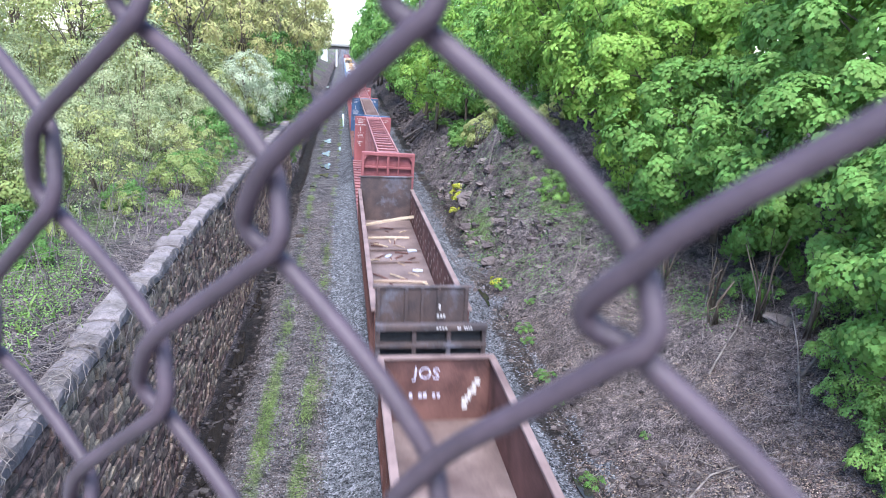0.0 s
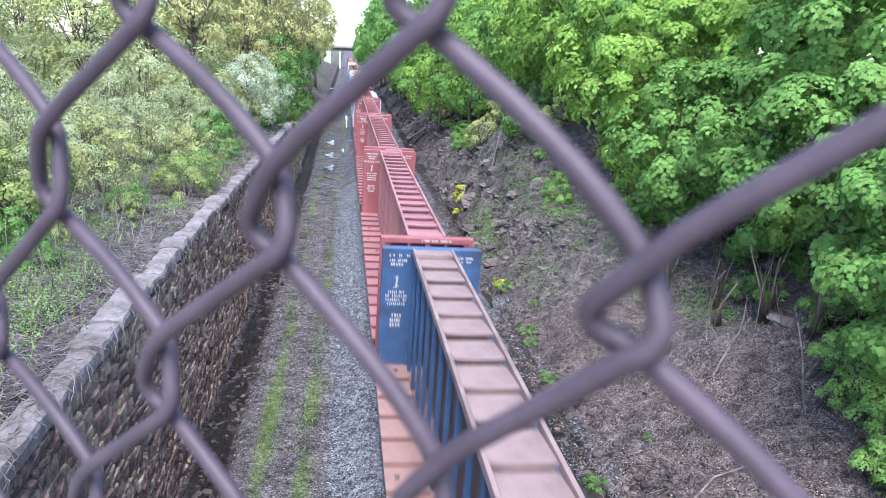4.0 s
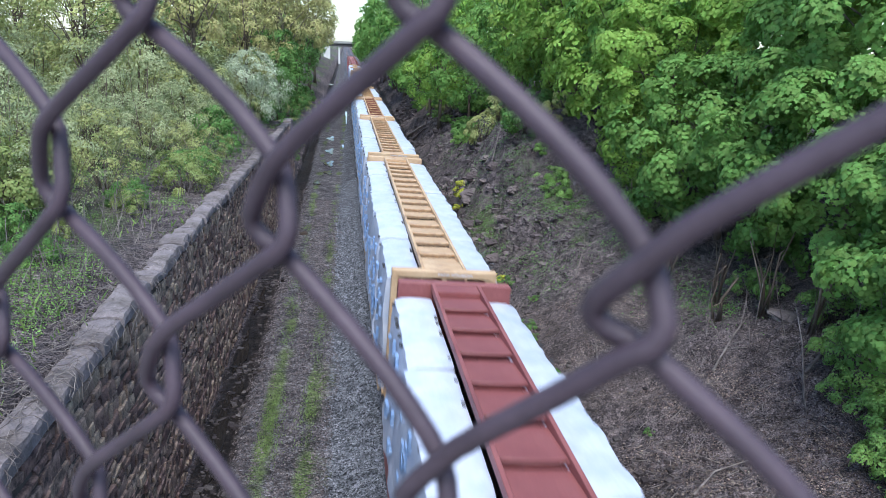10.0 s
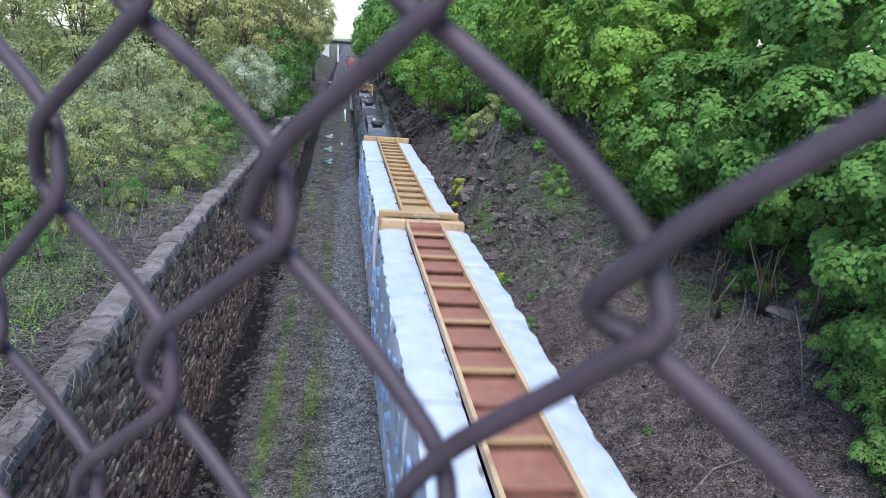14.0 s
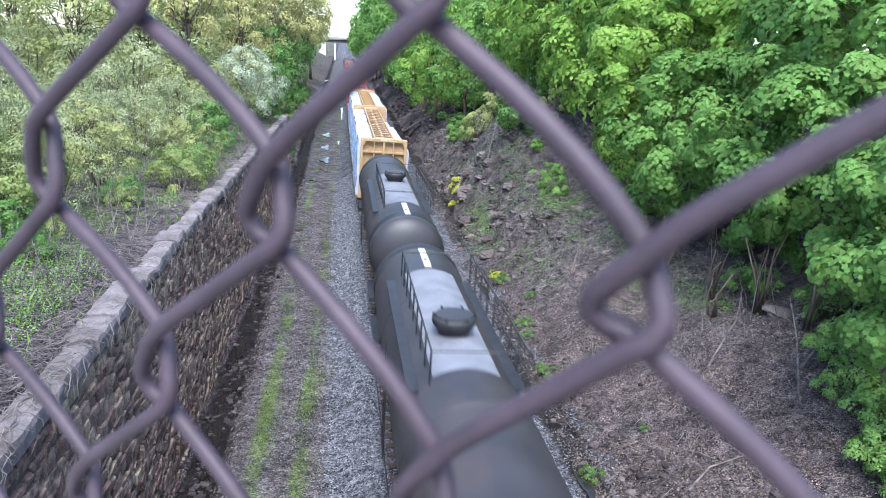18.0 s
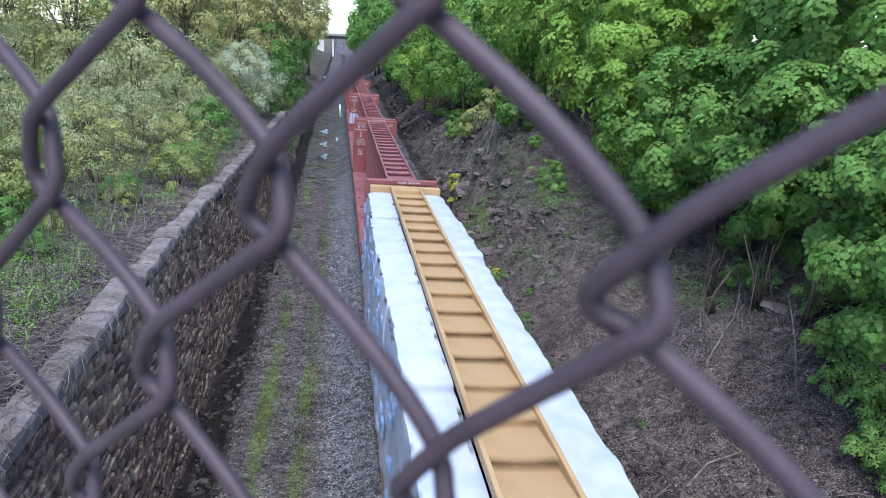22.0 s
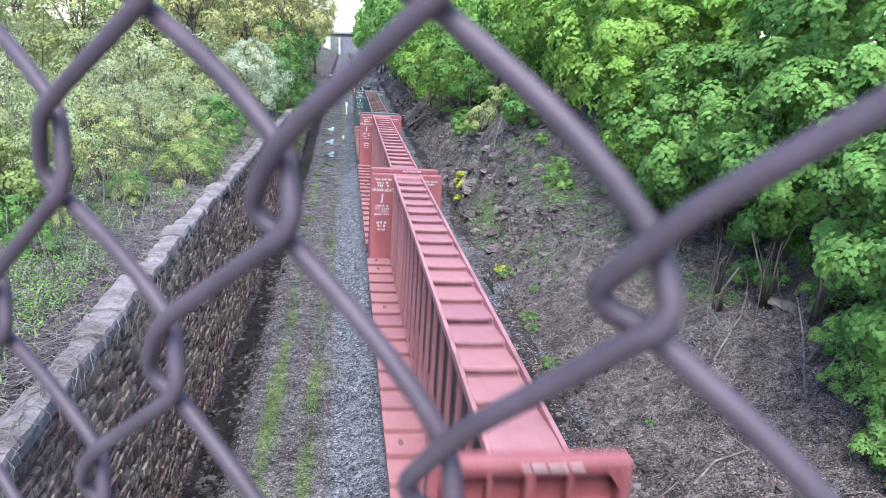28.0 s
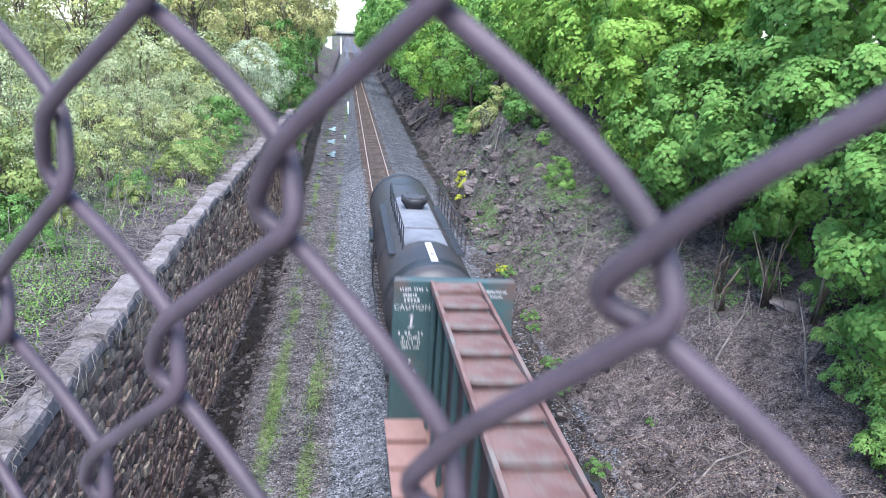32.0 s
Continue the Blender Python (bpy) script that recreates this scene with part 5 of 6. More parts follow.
def build_train():
    R_, MR, MF = M["red"], M["maroon"], M["maroon_faded"]
    place(gondola(16.6, "rust-brown open gondola car with sprayed marks inside", 2.9, 2.9, seed=2), -321.2, 0.0)
    place(gondola(20.4, "rusty gondola car with raised dark ends and timber scraps", 2.9, 3.62, 2.6, True, seed=3), -300.8, 0.0)
    place(centerbeam(22.5, "faded red empty centre-beam lumber car with ribbed deck", R_, M["red_dark"], R_, R_, notice="WARNING", top_z=5.0, half=1.56, seed=4), -280.1, 1.6)
    place(centerbeam(22.2, "dark blue empty centre-beam lumber car with rusty deck", M["blue"], M["blue"], M["deckbrown"], M["bluerust"], beam=M["bluerust"], notice="", top_z=5.0, half=1.56, seed=5), -256.4, 1.6)
    place(centerbeam(21.3, "faded red empty centre-beam lumber car behind a blue one", R_, M["red_dark"], R_, R_, notice="WARNING", top_z=5.0, half=1.56, seed=6), -233.1, 1.6)
    place(centerbeam(23.2, "faded red empty centre-beam lumber car with plain top", R_, M["red_dark"], R_, R_, notice="WARNING", top_z=5.0, half=1.56, seed=7), -210.7, 1.6)
    place(centerbeam(22.2, "faded red empty centre-beam lumber car ahead of loaded ones", R_, M["red_dark"], R_, R_, notice="WARNING", top_z=5.0, half=1.56, seed=8), -186.3, 1.6)
    place(centerbeam(22.4, "red centre-beam car loaded with white-wrapped lumber", MR, MR, R_, MR, load=1, top_z=5.0, seed=9), -162.2, 3.2)
    place(centerbeam(21.5, "tan centre-beam car loaded with white-wrapped lumber", M["tan"], M["tan"], M["tan"], M["tan"], load=1, top_z=4.88, seed=10), -138.6, 2.5)
    place(centerbeam(21.9, "tan centre-beam car with scuffed top and wrapped lumber", M["tan"], M["tan"], M["tan"], M["tan"], load=1, top_z=4.88, seed=11, scuffs=M["rustred"]), -115.9, 2.5)
    place(centerbeam(22.3, "tan centre-beam car with rusted top and wrapped lumber", M["tan"], M["tan"], M["tan"], M["rustred"], load=1, top_z=4.88, seed=12, crossbars=M["yellow"]), -92.9, 2.5)
    place(centerbeam(22.4, "yellow-ochre centre-beam car full of wrapped lumber", M["yellow"], M["yellow"], M["yellow"], M["yellow"], load=1, top_z=4.88, seed=13), -69.5, 2.5)
    place(tank_car(19.4, "faded blue-black tank car with pale grey crown", M["tankblue"], M["tankblack"], 10.0, 1), -46.0)
    place(tank_car(19.4, "dusty black tank car with brown-grey weathering", M["tank"], M["tankblack"], 10.0, 2), -25.6)
    place(tank_car(19.0, "dusty black tank car with brown stains near a yellow car", M["tank"], M["tankblack"], 9.1, 3, True), -5.0)
    place(centerbeam(23.0, "yellow-ochre centre-beam car with rusted top and wrapped lumber", M["yellow"], M["yellow"], M["yellow"], M["tan"], load=2, top_z=4.88, seed=14, middle_rail=True, scuffs=M["white"]), 15.1, 2.5)
    place(centerbeam(23.0, "yellow-ochre centre-beam car with wrapped lumber, worn lip", M["yellow"], M["yellow"], M["yellow"], M["yellow"], load=1, top_z=4.88, seed=15), 39.3, 2.5)
    place(centerbeam(23.6, "maroon empty centre-beam car with smooth deck", MF, MR, MF, MF, ribs=False, notice="WARNING", top_z=5.0, half=1.56, seed=16), 62.9, 1.6)
    car = centerbeam(23.3, "maroon empty centre-beam car with blue sprayed tag", MF, MR, MF, MF, ribs=False, notice="WARNING", top_z=5.0, half=1.56, seed=17)
    y = 23.3 - 0.335
    for x, z, h, m in ((-1.4, 1.95, 1.1, "graffiti"), (-1.22, 1.9, 1.15, "graffblue"), (-1.03, 2.0, 1.0, "graffiti"), (-0.84, 1.95, 1.05, "graffblue"), (-0.7, 2.0, 0.9, "graffiti")):
        part("spray_tag", Geo().tube([(x - 0.07, y, z), (x - 0.02, y, z + h), (x + 0.06, y, z + h * 0.9), (x + 0.02, y, z + h * 0.45), (x + 0.12, y, z + 0.03)], 0.085, 6), M[m], car)
    place(car, 87.6, 1.6)
    place(centerbeam(23.3, "maroon empty centre-beam car trailing a tagged one", MF, MR, MF, MF, ribs=False, notice="WARNING", top_z=5.0, half=1.56, seed=18), 112.0, 1.6)
    place(centerbeam(23.0, "bright red empty centre-beam car with ribbed deck", R_, M["red_dark"], R_, R_, notice="WARNING", top_z=5.0, half=1.56, seed=19), 136.4, 1.6)
    place(centerbeam(23.4, "faded red empty centre-beam car ahead of a green one", R_, M["red_dark"], R_, R_, notice="WARNING", top_z=5.0, half=1.56, seed=20), 160.6, 1.6)
    place(centerbeam(23.2, "dark green empty centre-beam car with rusted top and deck", M["green"], M["green"], M["deckbrown"], M["greenrust"], beam=M["greenrust"], notice="CAUTION", top_z=5.0, half=1.56, seed=21), 185.3, 1.6)
    place(tank_car(18.0, "dusty black tank car at the end of the train", M["tank"], M["tankblack"], 9.2, 4, True), 210.4)


build_train()


def motions():
    """The train comes on at about sixteen metres a second, slowing very slightly at first."""
    extra = ((0.0, 4.5), (1.0, 3.3), (2.0, 2.4), (3.0, 1.8), (4.5, 1.65), (6.0, 1.55), (7.0, 0.6), (8.0, -0.1), (9.0, -1.5), (10.0, -1.2), (11.0, -1.1), (12.0, -1.3), (13.0, -0.5), (14.0, 0.4), (15.5, 0.3), (17.0, 0.0), (20.0, 0.0), (26.0, 0.0), (32.0, 0.0))
    for car, front, lean in TRAIN:
        walk(car, [(t, pose(XC, front - 15.91 * (t - 20.0) + e, 0, 0, lean, 0)) for t, e in extra])


# ---------------------------------------------------------------- plants
MAPLE = np.array([(0, 0), (0.52, 0.04), (0.38, 0.40), (0.60, 0.70), (0.22, 0.64), (0, 1.05), (-0.22, 0.64), (-0.60, 0.70), (-0.38, 0.40), (-0.52, 0.04)])
OVAL = np.array([(0, 0), (0.3, 0.28), (0.27, 0.68), (0, 1.0), (-0.27, 0.68), (-0.3, 0.28)])
KITE = np.array([(0, 0), (0.36, 0.5), (0, 1.0), (-0.36, 0.5)])
BLADE = np.array([(-0.05, 0), (0.05, 0), (0.03, 0.6), (0.0, 1.0)])


def leaf_cloud(pts, out, size, shape, g, up=0.6, jitter=0.7):
    """Loose leaves at pts, turned outwards (out) and upwards with some scatter. Returns their corners."""
    n = len(pts)
    nrm = out * (1 - up) + np.array([0, 0, 1.0]) * up + g.normal(0, jitter, (n, 3))
    nrm /= np.linalg.norm(nrm, axis=1, keepdims=True) + 1e-9
    d = g.normal(0, 1, (n, 3)) + np.array([0, 0, -0.5])
    d -= nrm * (d * nrm).sum(1, keepdims=True)
    d /= np.linalg.norm(d, axis=1, keepdims=True) + 1e-9
    s = np.cross(nrm, d)
    sz = size * g.uniform(0.6, 1.3, (n, 1))
    k = len(shape)
    v = np.empty((n, k, 3))
    for i, (a, b) in enumerate(shape):
        fold = abs(a) * 0.35 - 0.12 * b * b
        v[:, i] = pts + (s * a + d * b + nrm * fold) * sz
    return v.reshape(-1, 3)


def unit(v):
    return v / (np.linalg.norm(v, axis=-1, keepdims=True) + 1e-9)


def crown_mesh(name, r, centre, boughs, sprays, per, size, shape, mat, seed, reach=1.1, spread=0.45, fill=0, low=-0.92):
    """A crown of domed boughs, each of several sprays whose leaves overlap like shingles and droop, with gaps between the boughs."""
    g = np.random.default_rng(seed)
    k = np.arange(boughs)
    z = 1 - (1 - low) * (k + 0.5) / boughs
    a = k * 2.39996 + g.uniform(-0.5, 0.5, boughs)
    q = np.sqrt(np.maximum(0, 1 - z * z))
    d = unit(np.stack([q * np.cos(a), q * np.sin(a), z], -1) + g.normal(0, 0.16, (boughs, 3)))
    lump = 1 + 0.34 * np.array([noise.noise(Vector(v * 1.9) + Vector((seed, 0, 0))) for v in d])[:, None]
    c = np.array(centre) + d * g.uniform(0.7, 1.0, (boughs, 1)) * lump * np.array(r)
    up = np.array([0, 0, 1.0])
    # sprays on each bough's dome
    o = np.repeat(unit(d * 0.8 + up * 0.4), sprays, 0)
    h = unit(o * 0.95 + g.normal(0, 0.7, o.shape))
    rb = np.repeat(reach * g.uniform(0.6, 1.3, (boughs, 1)), sprays, 0)
    sc = np.repeat(c, sprays, 0) + h * rb * g.uniform(0.75, 1.05, (len(h), 1)) * np.array([1, 1, 0.8])
    sn = unit(h * 0.75 + up * 0.4 + g.normal(0, 0.16, h.shape))
    # leaves on each spray
    n_, o_, s_ = (np.repeat(v, per, 0) for v in (sn, o, sc))
    t1 = o_ * 0.7 - up * 0.8 + g.normal(0, 0.15, n_.shape)
    t1 = unit(t1 - n_ * (t1 * n_).sum(1, keepdims=True))
    t2 = np.cross(n_, t1)
    rad, ang = spread * np.sqrt(g.random((len(n_), 1))), g.uniform(0, 6.283, (len(n_), 1))
    u, v = rad * np.cos(ang), rad * np.sin(ang)
    pts = s_ + t1 * u + t2 * v - n_ * 0.45 * (rad * rad) / spread + g.normal(0, 0.05 * spread, n_.shape)
    nrm = unit(n_ + (t1 * u + t2 * v) * (0.55 / spread) + g.normal(0, 0.2, n_.shape))
    tip = t1 * 0.8 + (t1 * u + t2 * v) * (0.9 / spread) + g.normal(0, 0.3, n_.shape)
    if fill:
        e = unit(g.normal(0, 1, (fill, 3)))
        e[:, 2] = np.where(e[:, 2] < low * 0.8, -e[:, 2], e[:, 2])
        pts = np.concatenate([pts, np.array(centre) + e * g.uniform(0.25, 0.72, (fill, 1)) * np.array(r)])
        nrm = np.concatenate([nrm, unit(e + g.normal(0, 0.7, e.shape) + up * 0.4)])
        tip = np.concatenate([tip, g.normal(0, 1, e.shape) - up * 0.6])
    tip = unit(tip - nrm * (tip * nrm).sum(1, keepdims=True))
    side = np.cross(nrm, tip)
    sz = size * g.uniform(0.65, 1.25, (len(pts), 1))
    vv = np.empty((len(pts), len(shape), 3))
    for i, (a_, b_) in enumerate(shape):
        vv[:, i] = pts + (side * a_ + tip * (b_ - 0.4) + nrm * (abs(a_) * 0.22 - 0.2 * b_ * b_)) * sz
    return quick_mesh(name, vv.reshape(-1, 3), len(shape), mat), c


def limb_geo(height, r0, ends, seed, lean=(0, 0)):
    """A tapered, slightly crooked trunk with limbs to the given ends."""
    r = random.Random(seed)
    g = Geo()
    pts, rs = [], []
    for k in range(8):
        t = k / 7
        pts.append((lean[0] * t + 0.12 * math.sin(3 * t + seed), lean[1] * t + 0.1 * math.cos(4 * t + seed) - 0.1, -0.35 + (height + 0.35) * t))
        rs.append(r0 * (1.25 if k == 0 else 1.0) * (1 - 0.75 * t))
    g.tube(pts, rs, 8)
    for e in ends:
        t = min(0.9, max(0.25, r.uniform(0.3, 0.85)))
        i = int(t * 7)
        a = Vector(pts[i])
        b = Vector(e)
        m = (a + b) / 2 + Vector((r.uniform(-.2, .2), r.uniform(-.2, .2), 0.25))
        rr = rs[i] * 0.5
        g.tube([a, a.lerp(m, 0.5), m, m.lerp(b, 0.5) + Vector((0, 0, 0.1)), b], [rr, rr * 0.8, rr * 0.6, rr * 0.4, rr * 0.15], 5)
    return g


def make_tree(name, height, r, cz, leaf, boughs, sprays, per, size, shape, seed, r0=0.2, reach=1.1, spread=0.45, fill=0, limbs=16, label="", category="tree", lean=(0, 0), group="trees on the bank"):
    tree = tagged(new(name), label, category, group)
    me, c = crown_mesh("crown", r, (lean[0] * 0.7, lean[1] * 0.7, cz), boughs, sprays, per, size, shape, M[leaf], seed, reach, spread, fill)
    rr = random.Random(seed)
    ends = [tuple(c[rr.randrange(len(c))]) for k in range(limbs)]
    part("trunk", limb_geo(height, r0, ends, seed, lean), M["bark"], tree, smooth=True)
    part("crown", me, None, tree)
    return tree


def settle(tree, x, y, turn=0, scale=1.0, sink=0.0):
    m = pose(x, y, surface(x, y) - sink, 0, 0, turn)
    tree.matrix_basis = m
    tree.scale = (scale, scale, scale)


def again(tree, x, y, turn=0, scale=1.0, label="", sink=0.0):
    tree_scale = tree.scale.copy()
    tree.scale = (scale, scale, scale)
    t = copy_thing(tree, pose(x, y, surface(x, y) - sink, 0, 0, turn))
    tree.scale = tree_scale
    if label:
        tagged(t, label)
    return t


def build_right_trees():
    a = make_tree("maple_tree", 10, (4.5, 4.7, 4.3), 6.6, "leaf_maple", 78, 12, 31, 0.16, MAPLE, 31, 0.2, 1.05, 0.45, 2200, label="leafy green maple tree on the cutting bank")
    b = make_tree("maple_tree", 11, (4.1, 4.5, 4.7), 7.4, "leaf_lime", 76, 12, 28, 0.16, MAPLE, 32, 0.22, 1.05, 0.45, 2200, label="lime-green maple tree in spring leaf on the bank")
    c = make_tree("maple_tree", 9, (3.9, 3.9, 3.5), 5.4, "leaf_maple", 58, 11, 32, 0.16, MAPLE, 33, 0.16, 0.95, 0.42, 1500, label="broad maple tree with low hanging leaves")
    h = make_tree("maple_tree", 10, (4.4, 4.6, 4.5), 6.8, "leaf_maple", 56, 10, 18, 0.27, OVAL, 34, 0.2, 1.2, 0.55, 1200, label="green maple tree further along the bank")
    k = make_tree("maple_tree", 11, (4.2, 4.4, 4.8), 7.3, "leaf_lime", 56, 10, 18, 0.27, OVAL, 35, 0.2, 1.2, 0.55, 1200, label="lime-green maple tree further along the bank")
    settle(a, 19.4, 18.2, 20, 1.0, 1.6)
    settle(b, 17.6, 38.5, 80, 1.0, 2.2)
    settle(c, 15.9, 15.3, 10, 0.95, 0.7)
    settle(h, 20.5, 45.5, 250, 1.15, 1.4)
    again(k, 17.4, 45.2, 30, 1.05, sink=1.6)
    settle(k, 16.6, 52.5, 170, 1.1, 1.2)
    again(a, 18.4, 24.0, 310, 1.0, sink=2.2)
    again(a, 17.6, 31.4, 200, 1.05, sink=2.5)
    again(a, 22.0, 26.0, 100, 1.3)
    again(b, 21.5, 34.0, 10, 1.25)
    again(k, 19.5, 58.0, 300, 1.3)
    again(h, 25.0, 44.0, 30, 1.45)
    again(k, 17.2, 61.0, 60, 1.1, sink=1.2)
    again(h, 20.5, 54.5, 20, 1.2, sink=2.0)
    again(h, 21.0, 66.5, 120, 1.2, sink=2.0)
    again(k, 23.0, 50.0, 200, 1.3, sink=2.0)
    again(h, 17.0, 70.0, 0, 1.1)
    again(h, 22.5, 72.0, 140, 1.3)
    again(k, 24.0, 63.0, 220, 1.3)
    d = make_tree("roadside_tree", 10, (4.0, 4.2, 4.8), 6.6, "leaf_maple", 44, 8, 12, 0.34, KITE, 41, 0.18, 1.2, 0.55, 500, label="green tree leaning over the railway cutting")
    e = make_tree("roadside_tree", 11, (4.2, 4.0, 5.2), 7.2, "leaf_lime", 44, 8, 12, 0.34, KITE, 42, 0.2, 1.2, 0.55, 500, label="light green tree beside the railway")
    settle(d, 13.6, 80.0)
    settle(e, 18.0, 84.0, 50)
    for x, y, k in ((12.0, 120, 1.7), (11.6, 142, 1.95), (11.6, 172, 2.0), (11.6, 212, 2.0), (13.0, 262, 2.1)):
        again(d, x, y, 37 * y, k)
    r = random.Random(8)
    y = 89.0
    while y < 425:
        for off in (0, 7.0):
            x = 12.0 - 0.004 * y + off + r.uniform(-0.8, 1.0)
            again(d if r.random() < 0.55 else e, x, y + r.uniform(-3, 3), r.uniform(0, 360), r.uniform(1.0, 1.45) + 0.0006 * y)
        y += 9 + 0.04 * y


def build_left_trees():
    d = make_tree("woodland_tree", 13, (3.2, 3.2, 4.6), 9.0, "leaf_far", 46, 7, 13, 0.22, KITE, 51, 0.2, 0.9, 0.5, 300, 20, "tall thin tree in pale spring leaf", group="trees behind the terrace")
    e = make_tree("woodland_tree", 12, (3.6, 3.4, 4.8), 7.6, "leaf_spring", 48, 7, 13, 0.22, KITE, 52, 0.18, 0.95, 0.5, 300, 20, "yellow-green tree in young leaf", group="trees behind the terrace")
    f = make_tree("woodland_tree", 9, (3.0, 3.0, 3.6), 5.4, "leaf_deep", 44, 7, 12, 0.25, KITE, 53, 0.16, 0.9, 0.45, 600, 16, "dense green tree at the wall's end", group="trees behind the terrace")
    settle(d, -9.5, 74.0)
    settle(e, -13.0, 66.0, 40)
    settle(f, -7.2, 82.0, 10)
    r = random.Random(9)
    for x, y, k in ((-8.2, 96, 1.55), (-7.4, 118, 1.6), (-7.0, 146, 1.6), (-7.2, 182, 1.7), (-11, 108, 1.6), (-10.5, 84, 1.4)):
        again(d, x, y, r.uniform(0, 360), k)
    for x, y in ((-16, 52), (-20, 60), (-11, 62), (-24, 50), (-17, 74), (-22, 82), (-28, 66), (-12, 92), (-32, 54), (-19, 98), (-27, 92), (-35, 74), (-26, 40), (-33, 44), (-40, 60), (-44, 80), (-50, 66), (-56, 84), (-38, 96), (-48, 104), (-60, 104), (-31, 112), (-66, 76), (-41, 48), (-22, 116)):
        again((d, e, e)[r.randrange(3)], x + r.uniform(-1, 1), y + r.uniform(-2, 2), r.uniform(0, 360), r.uniform(0.9, 1.3))
    y = 88.0
    while y < 425:
        for off in (0, 6.0, 12.0)[:3 if y < 200 else 2]:
            x = -8.2 - 0.012 * y - off + r.uniform(-1.3, 1.0)
            again((d, e, f)[r.randrange(3)], x, y + r.uniform(-3, 3), r.uniform(0, 360), r.uniform(1.0, 1.45))
        y += 9 + 0.045 * y


def shrub(name, rad, h, leaf, clumps, per, size, seed, label, stems=9, spread=0.22):
    s = tagged(new(name), label, "shrub", "shrubs on the terrace")
    me, c = crown_mesh("foliage", (rad, rad, h * 0.5), (0, 0, h * 0.5), max(7, clumps // 5), 8, per, size, OVAL if size > 0.11 else KITE, M[leaf], seed, rad * 0.33, spread * 0.9, clumps * 3, -0.85)
    g = Geo()
    r = random.Random(seed)
    for k in range(stems):
        e = Vector(c[r.randrange(len(c))])
        b = Vector((e.x * 0.12, e.y * 0.12, -0.15))
        m = b.lerp(e, 0.5) + Vector((r.uniform(-.12, .12), r.uniform(-.12, .12), 0.12))
        g.tube([b, b.lerp(m, 0.6), m, e], [0.025, 0.02, 0.014, 0.005], 5)
    tagged(part("stem_tangle", g, M["bark"], s, smooth=True), kind="stuff")
    part("foliage", me, None, s)
    return s


def build_shrubs():
    a = shrub("shrub", 1.5, 3.0, "leaf_grey", 130, 20, 0.085, 61, "grey-green shrub on the terrace", 18, 0.26)
    b = shrub("shrub", 1.5, 2.4, "leaf_spring", 110, 18, 0.085, 62, "pale yellow-green shrub on the terrace", 24, 0.26)
    c = shrub("shrub", 1.1, 1.5, "leaf_deep", 110, 22, 0.095, 63, "dense green shrub beside the wall", 10, 0.24)
    d = shrub("sapling", 1.8, 4.6, "leaf_grey", 120, 15, 0.085, 64, "thin sapling with sparse young leaves", 30, 0.32)
    w = shrub("silver_shrub", 2.5, 5.6, "leaf_silver", 260, 34, 0.1, 65, "tall silvery feathery shrub at the wall's far end", 20, 0.5)
    y_ = shrub("shrub", 1.15, 1.6, "leaf_olive", 120, 22, 0.085, 71, "olive-green shrub in fresh leaf beside the wall top", 16, 0.24)
    settle(w, -7.4, 58.5)
    settle(y_, -6.5, 30.5, 0, 1.0)
    for x, y, k in ((-7.6, 26.5, 0.5), (-10.4, 24.6, 1.5), (-11.4, 21.5, 1.3), (-7.0, 36.5, 0.7), (-12.8, 27.0, 1.5), (-8.3, 22.5, 0.4)):
        again(y_, x, y, 77 * y, k)
    for x, y, k in ((-12.2, 36.0, 1.1), (-10.0, 38.5, 1.0), (-9.6, 45.0, 1.1), (-13.5, 41.0, 1.2), (-11.2, 50.0, 1.3), (-14.5, 36.5, 1.2), (-16.5, 32.5, 1.2)):
        again(a, x, y, 53 * y, k)
    settle(a, -8.6, 49.0, 0, 0.95)
    settle(b, -9.5, 30.0)
    settle(c, -6.6, 33.0, 0, 0.9)
    settle(d, -11.5, 26.0)
    r = random.Random(14)
    for t, x, y, s in ((b, -9.4, 41, 0.9), (a, -11.5, 44, 0.9), (d, -12.5, 39, 1.0), (c, -7.7, 45.5, 1.4), (c, -6.4, 42, 0.7), (b, -11.5, 35, 1.2),
                       (b, -13.5, 31, 1.2), (b, -7.4, 38, 0.95), (c, -12.5, 22.5, 1.2), (c, -13.8, 25.5, 1.3), (c, -9.8, 21, 0.7), (c, -8.0, 27, 0.6), (d, -14.5, 33, 1.1), (d, -9.2, 24.5, 0.85),
                       (d, -15.5, 28, 1.2), (d, -17, 38, 1.3), (d, -12.2, 46, 1.2), (b, -16.5, 43, 1.3), (d, -15, 48, 1.3), (b, -19, 34, 1.4), (d, -20, 44, 1.3), (c, -10.3, 17.5, 0.8), (c, -8.0, 18.5, 0.5),
                       (b, -22, 38, 1.4), (b, -7.6, 58, 1.0), (c, -6.5, 62, 1.2), (c, -5.9, 70, 1.3), (b, -5.6, 76, 1.2), (c, -6.2, 88, 1.5), (b, -6.4, 98, 1.5), (c, -6.5, 110, 1.6), (c, -6.6, 124, 1.6)):
        again(t, x + r.uniform(-.3, .3), y + r.uniform(-.5, .5), r.uniform(0, 360), s)
    for k in range(34):
        x, y = -9.0 - 30 * r.random(), r.uniform(52, 84)
        again((b, a, b, y_)[r.randrange(4)], x, y, r.uniform(0, 360), r.uniform(1.6, 2.6), sink=0.2)
    e = shrub("bank_shrub", 1.1, 1.1, "leaf_lush", 90, 26, 0.085, 66, "low green shrub on the leafy bank")
    settle(e, 13.4, 14.3, 0, 0.8)
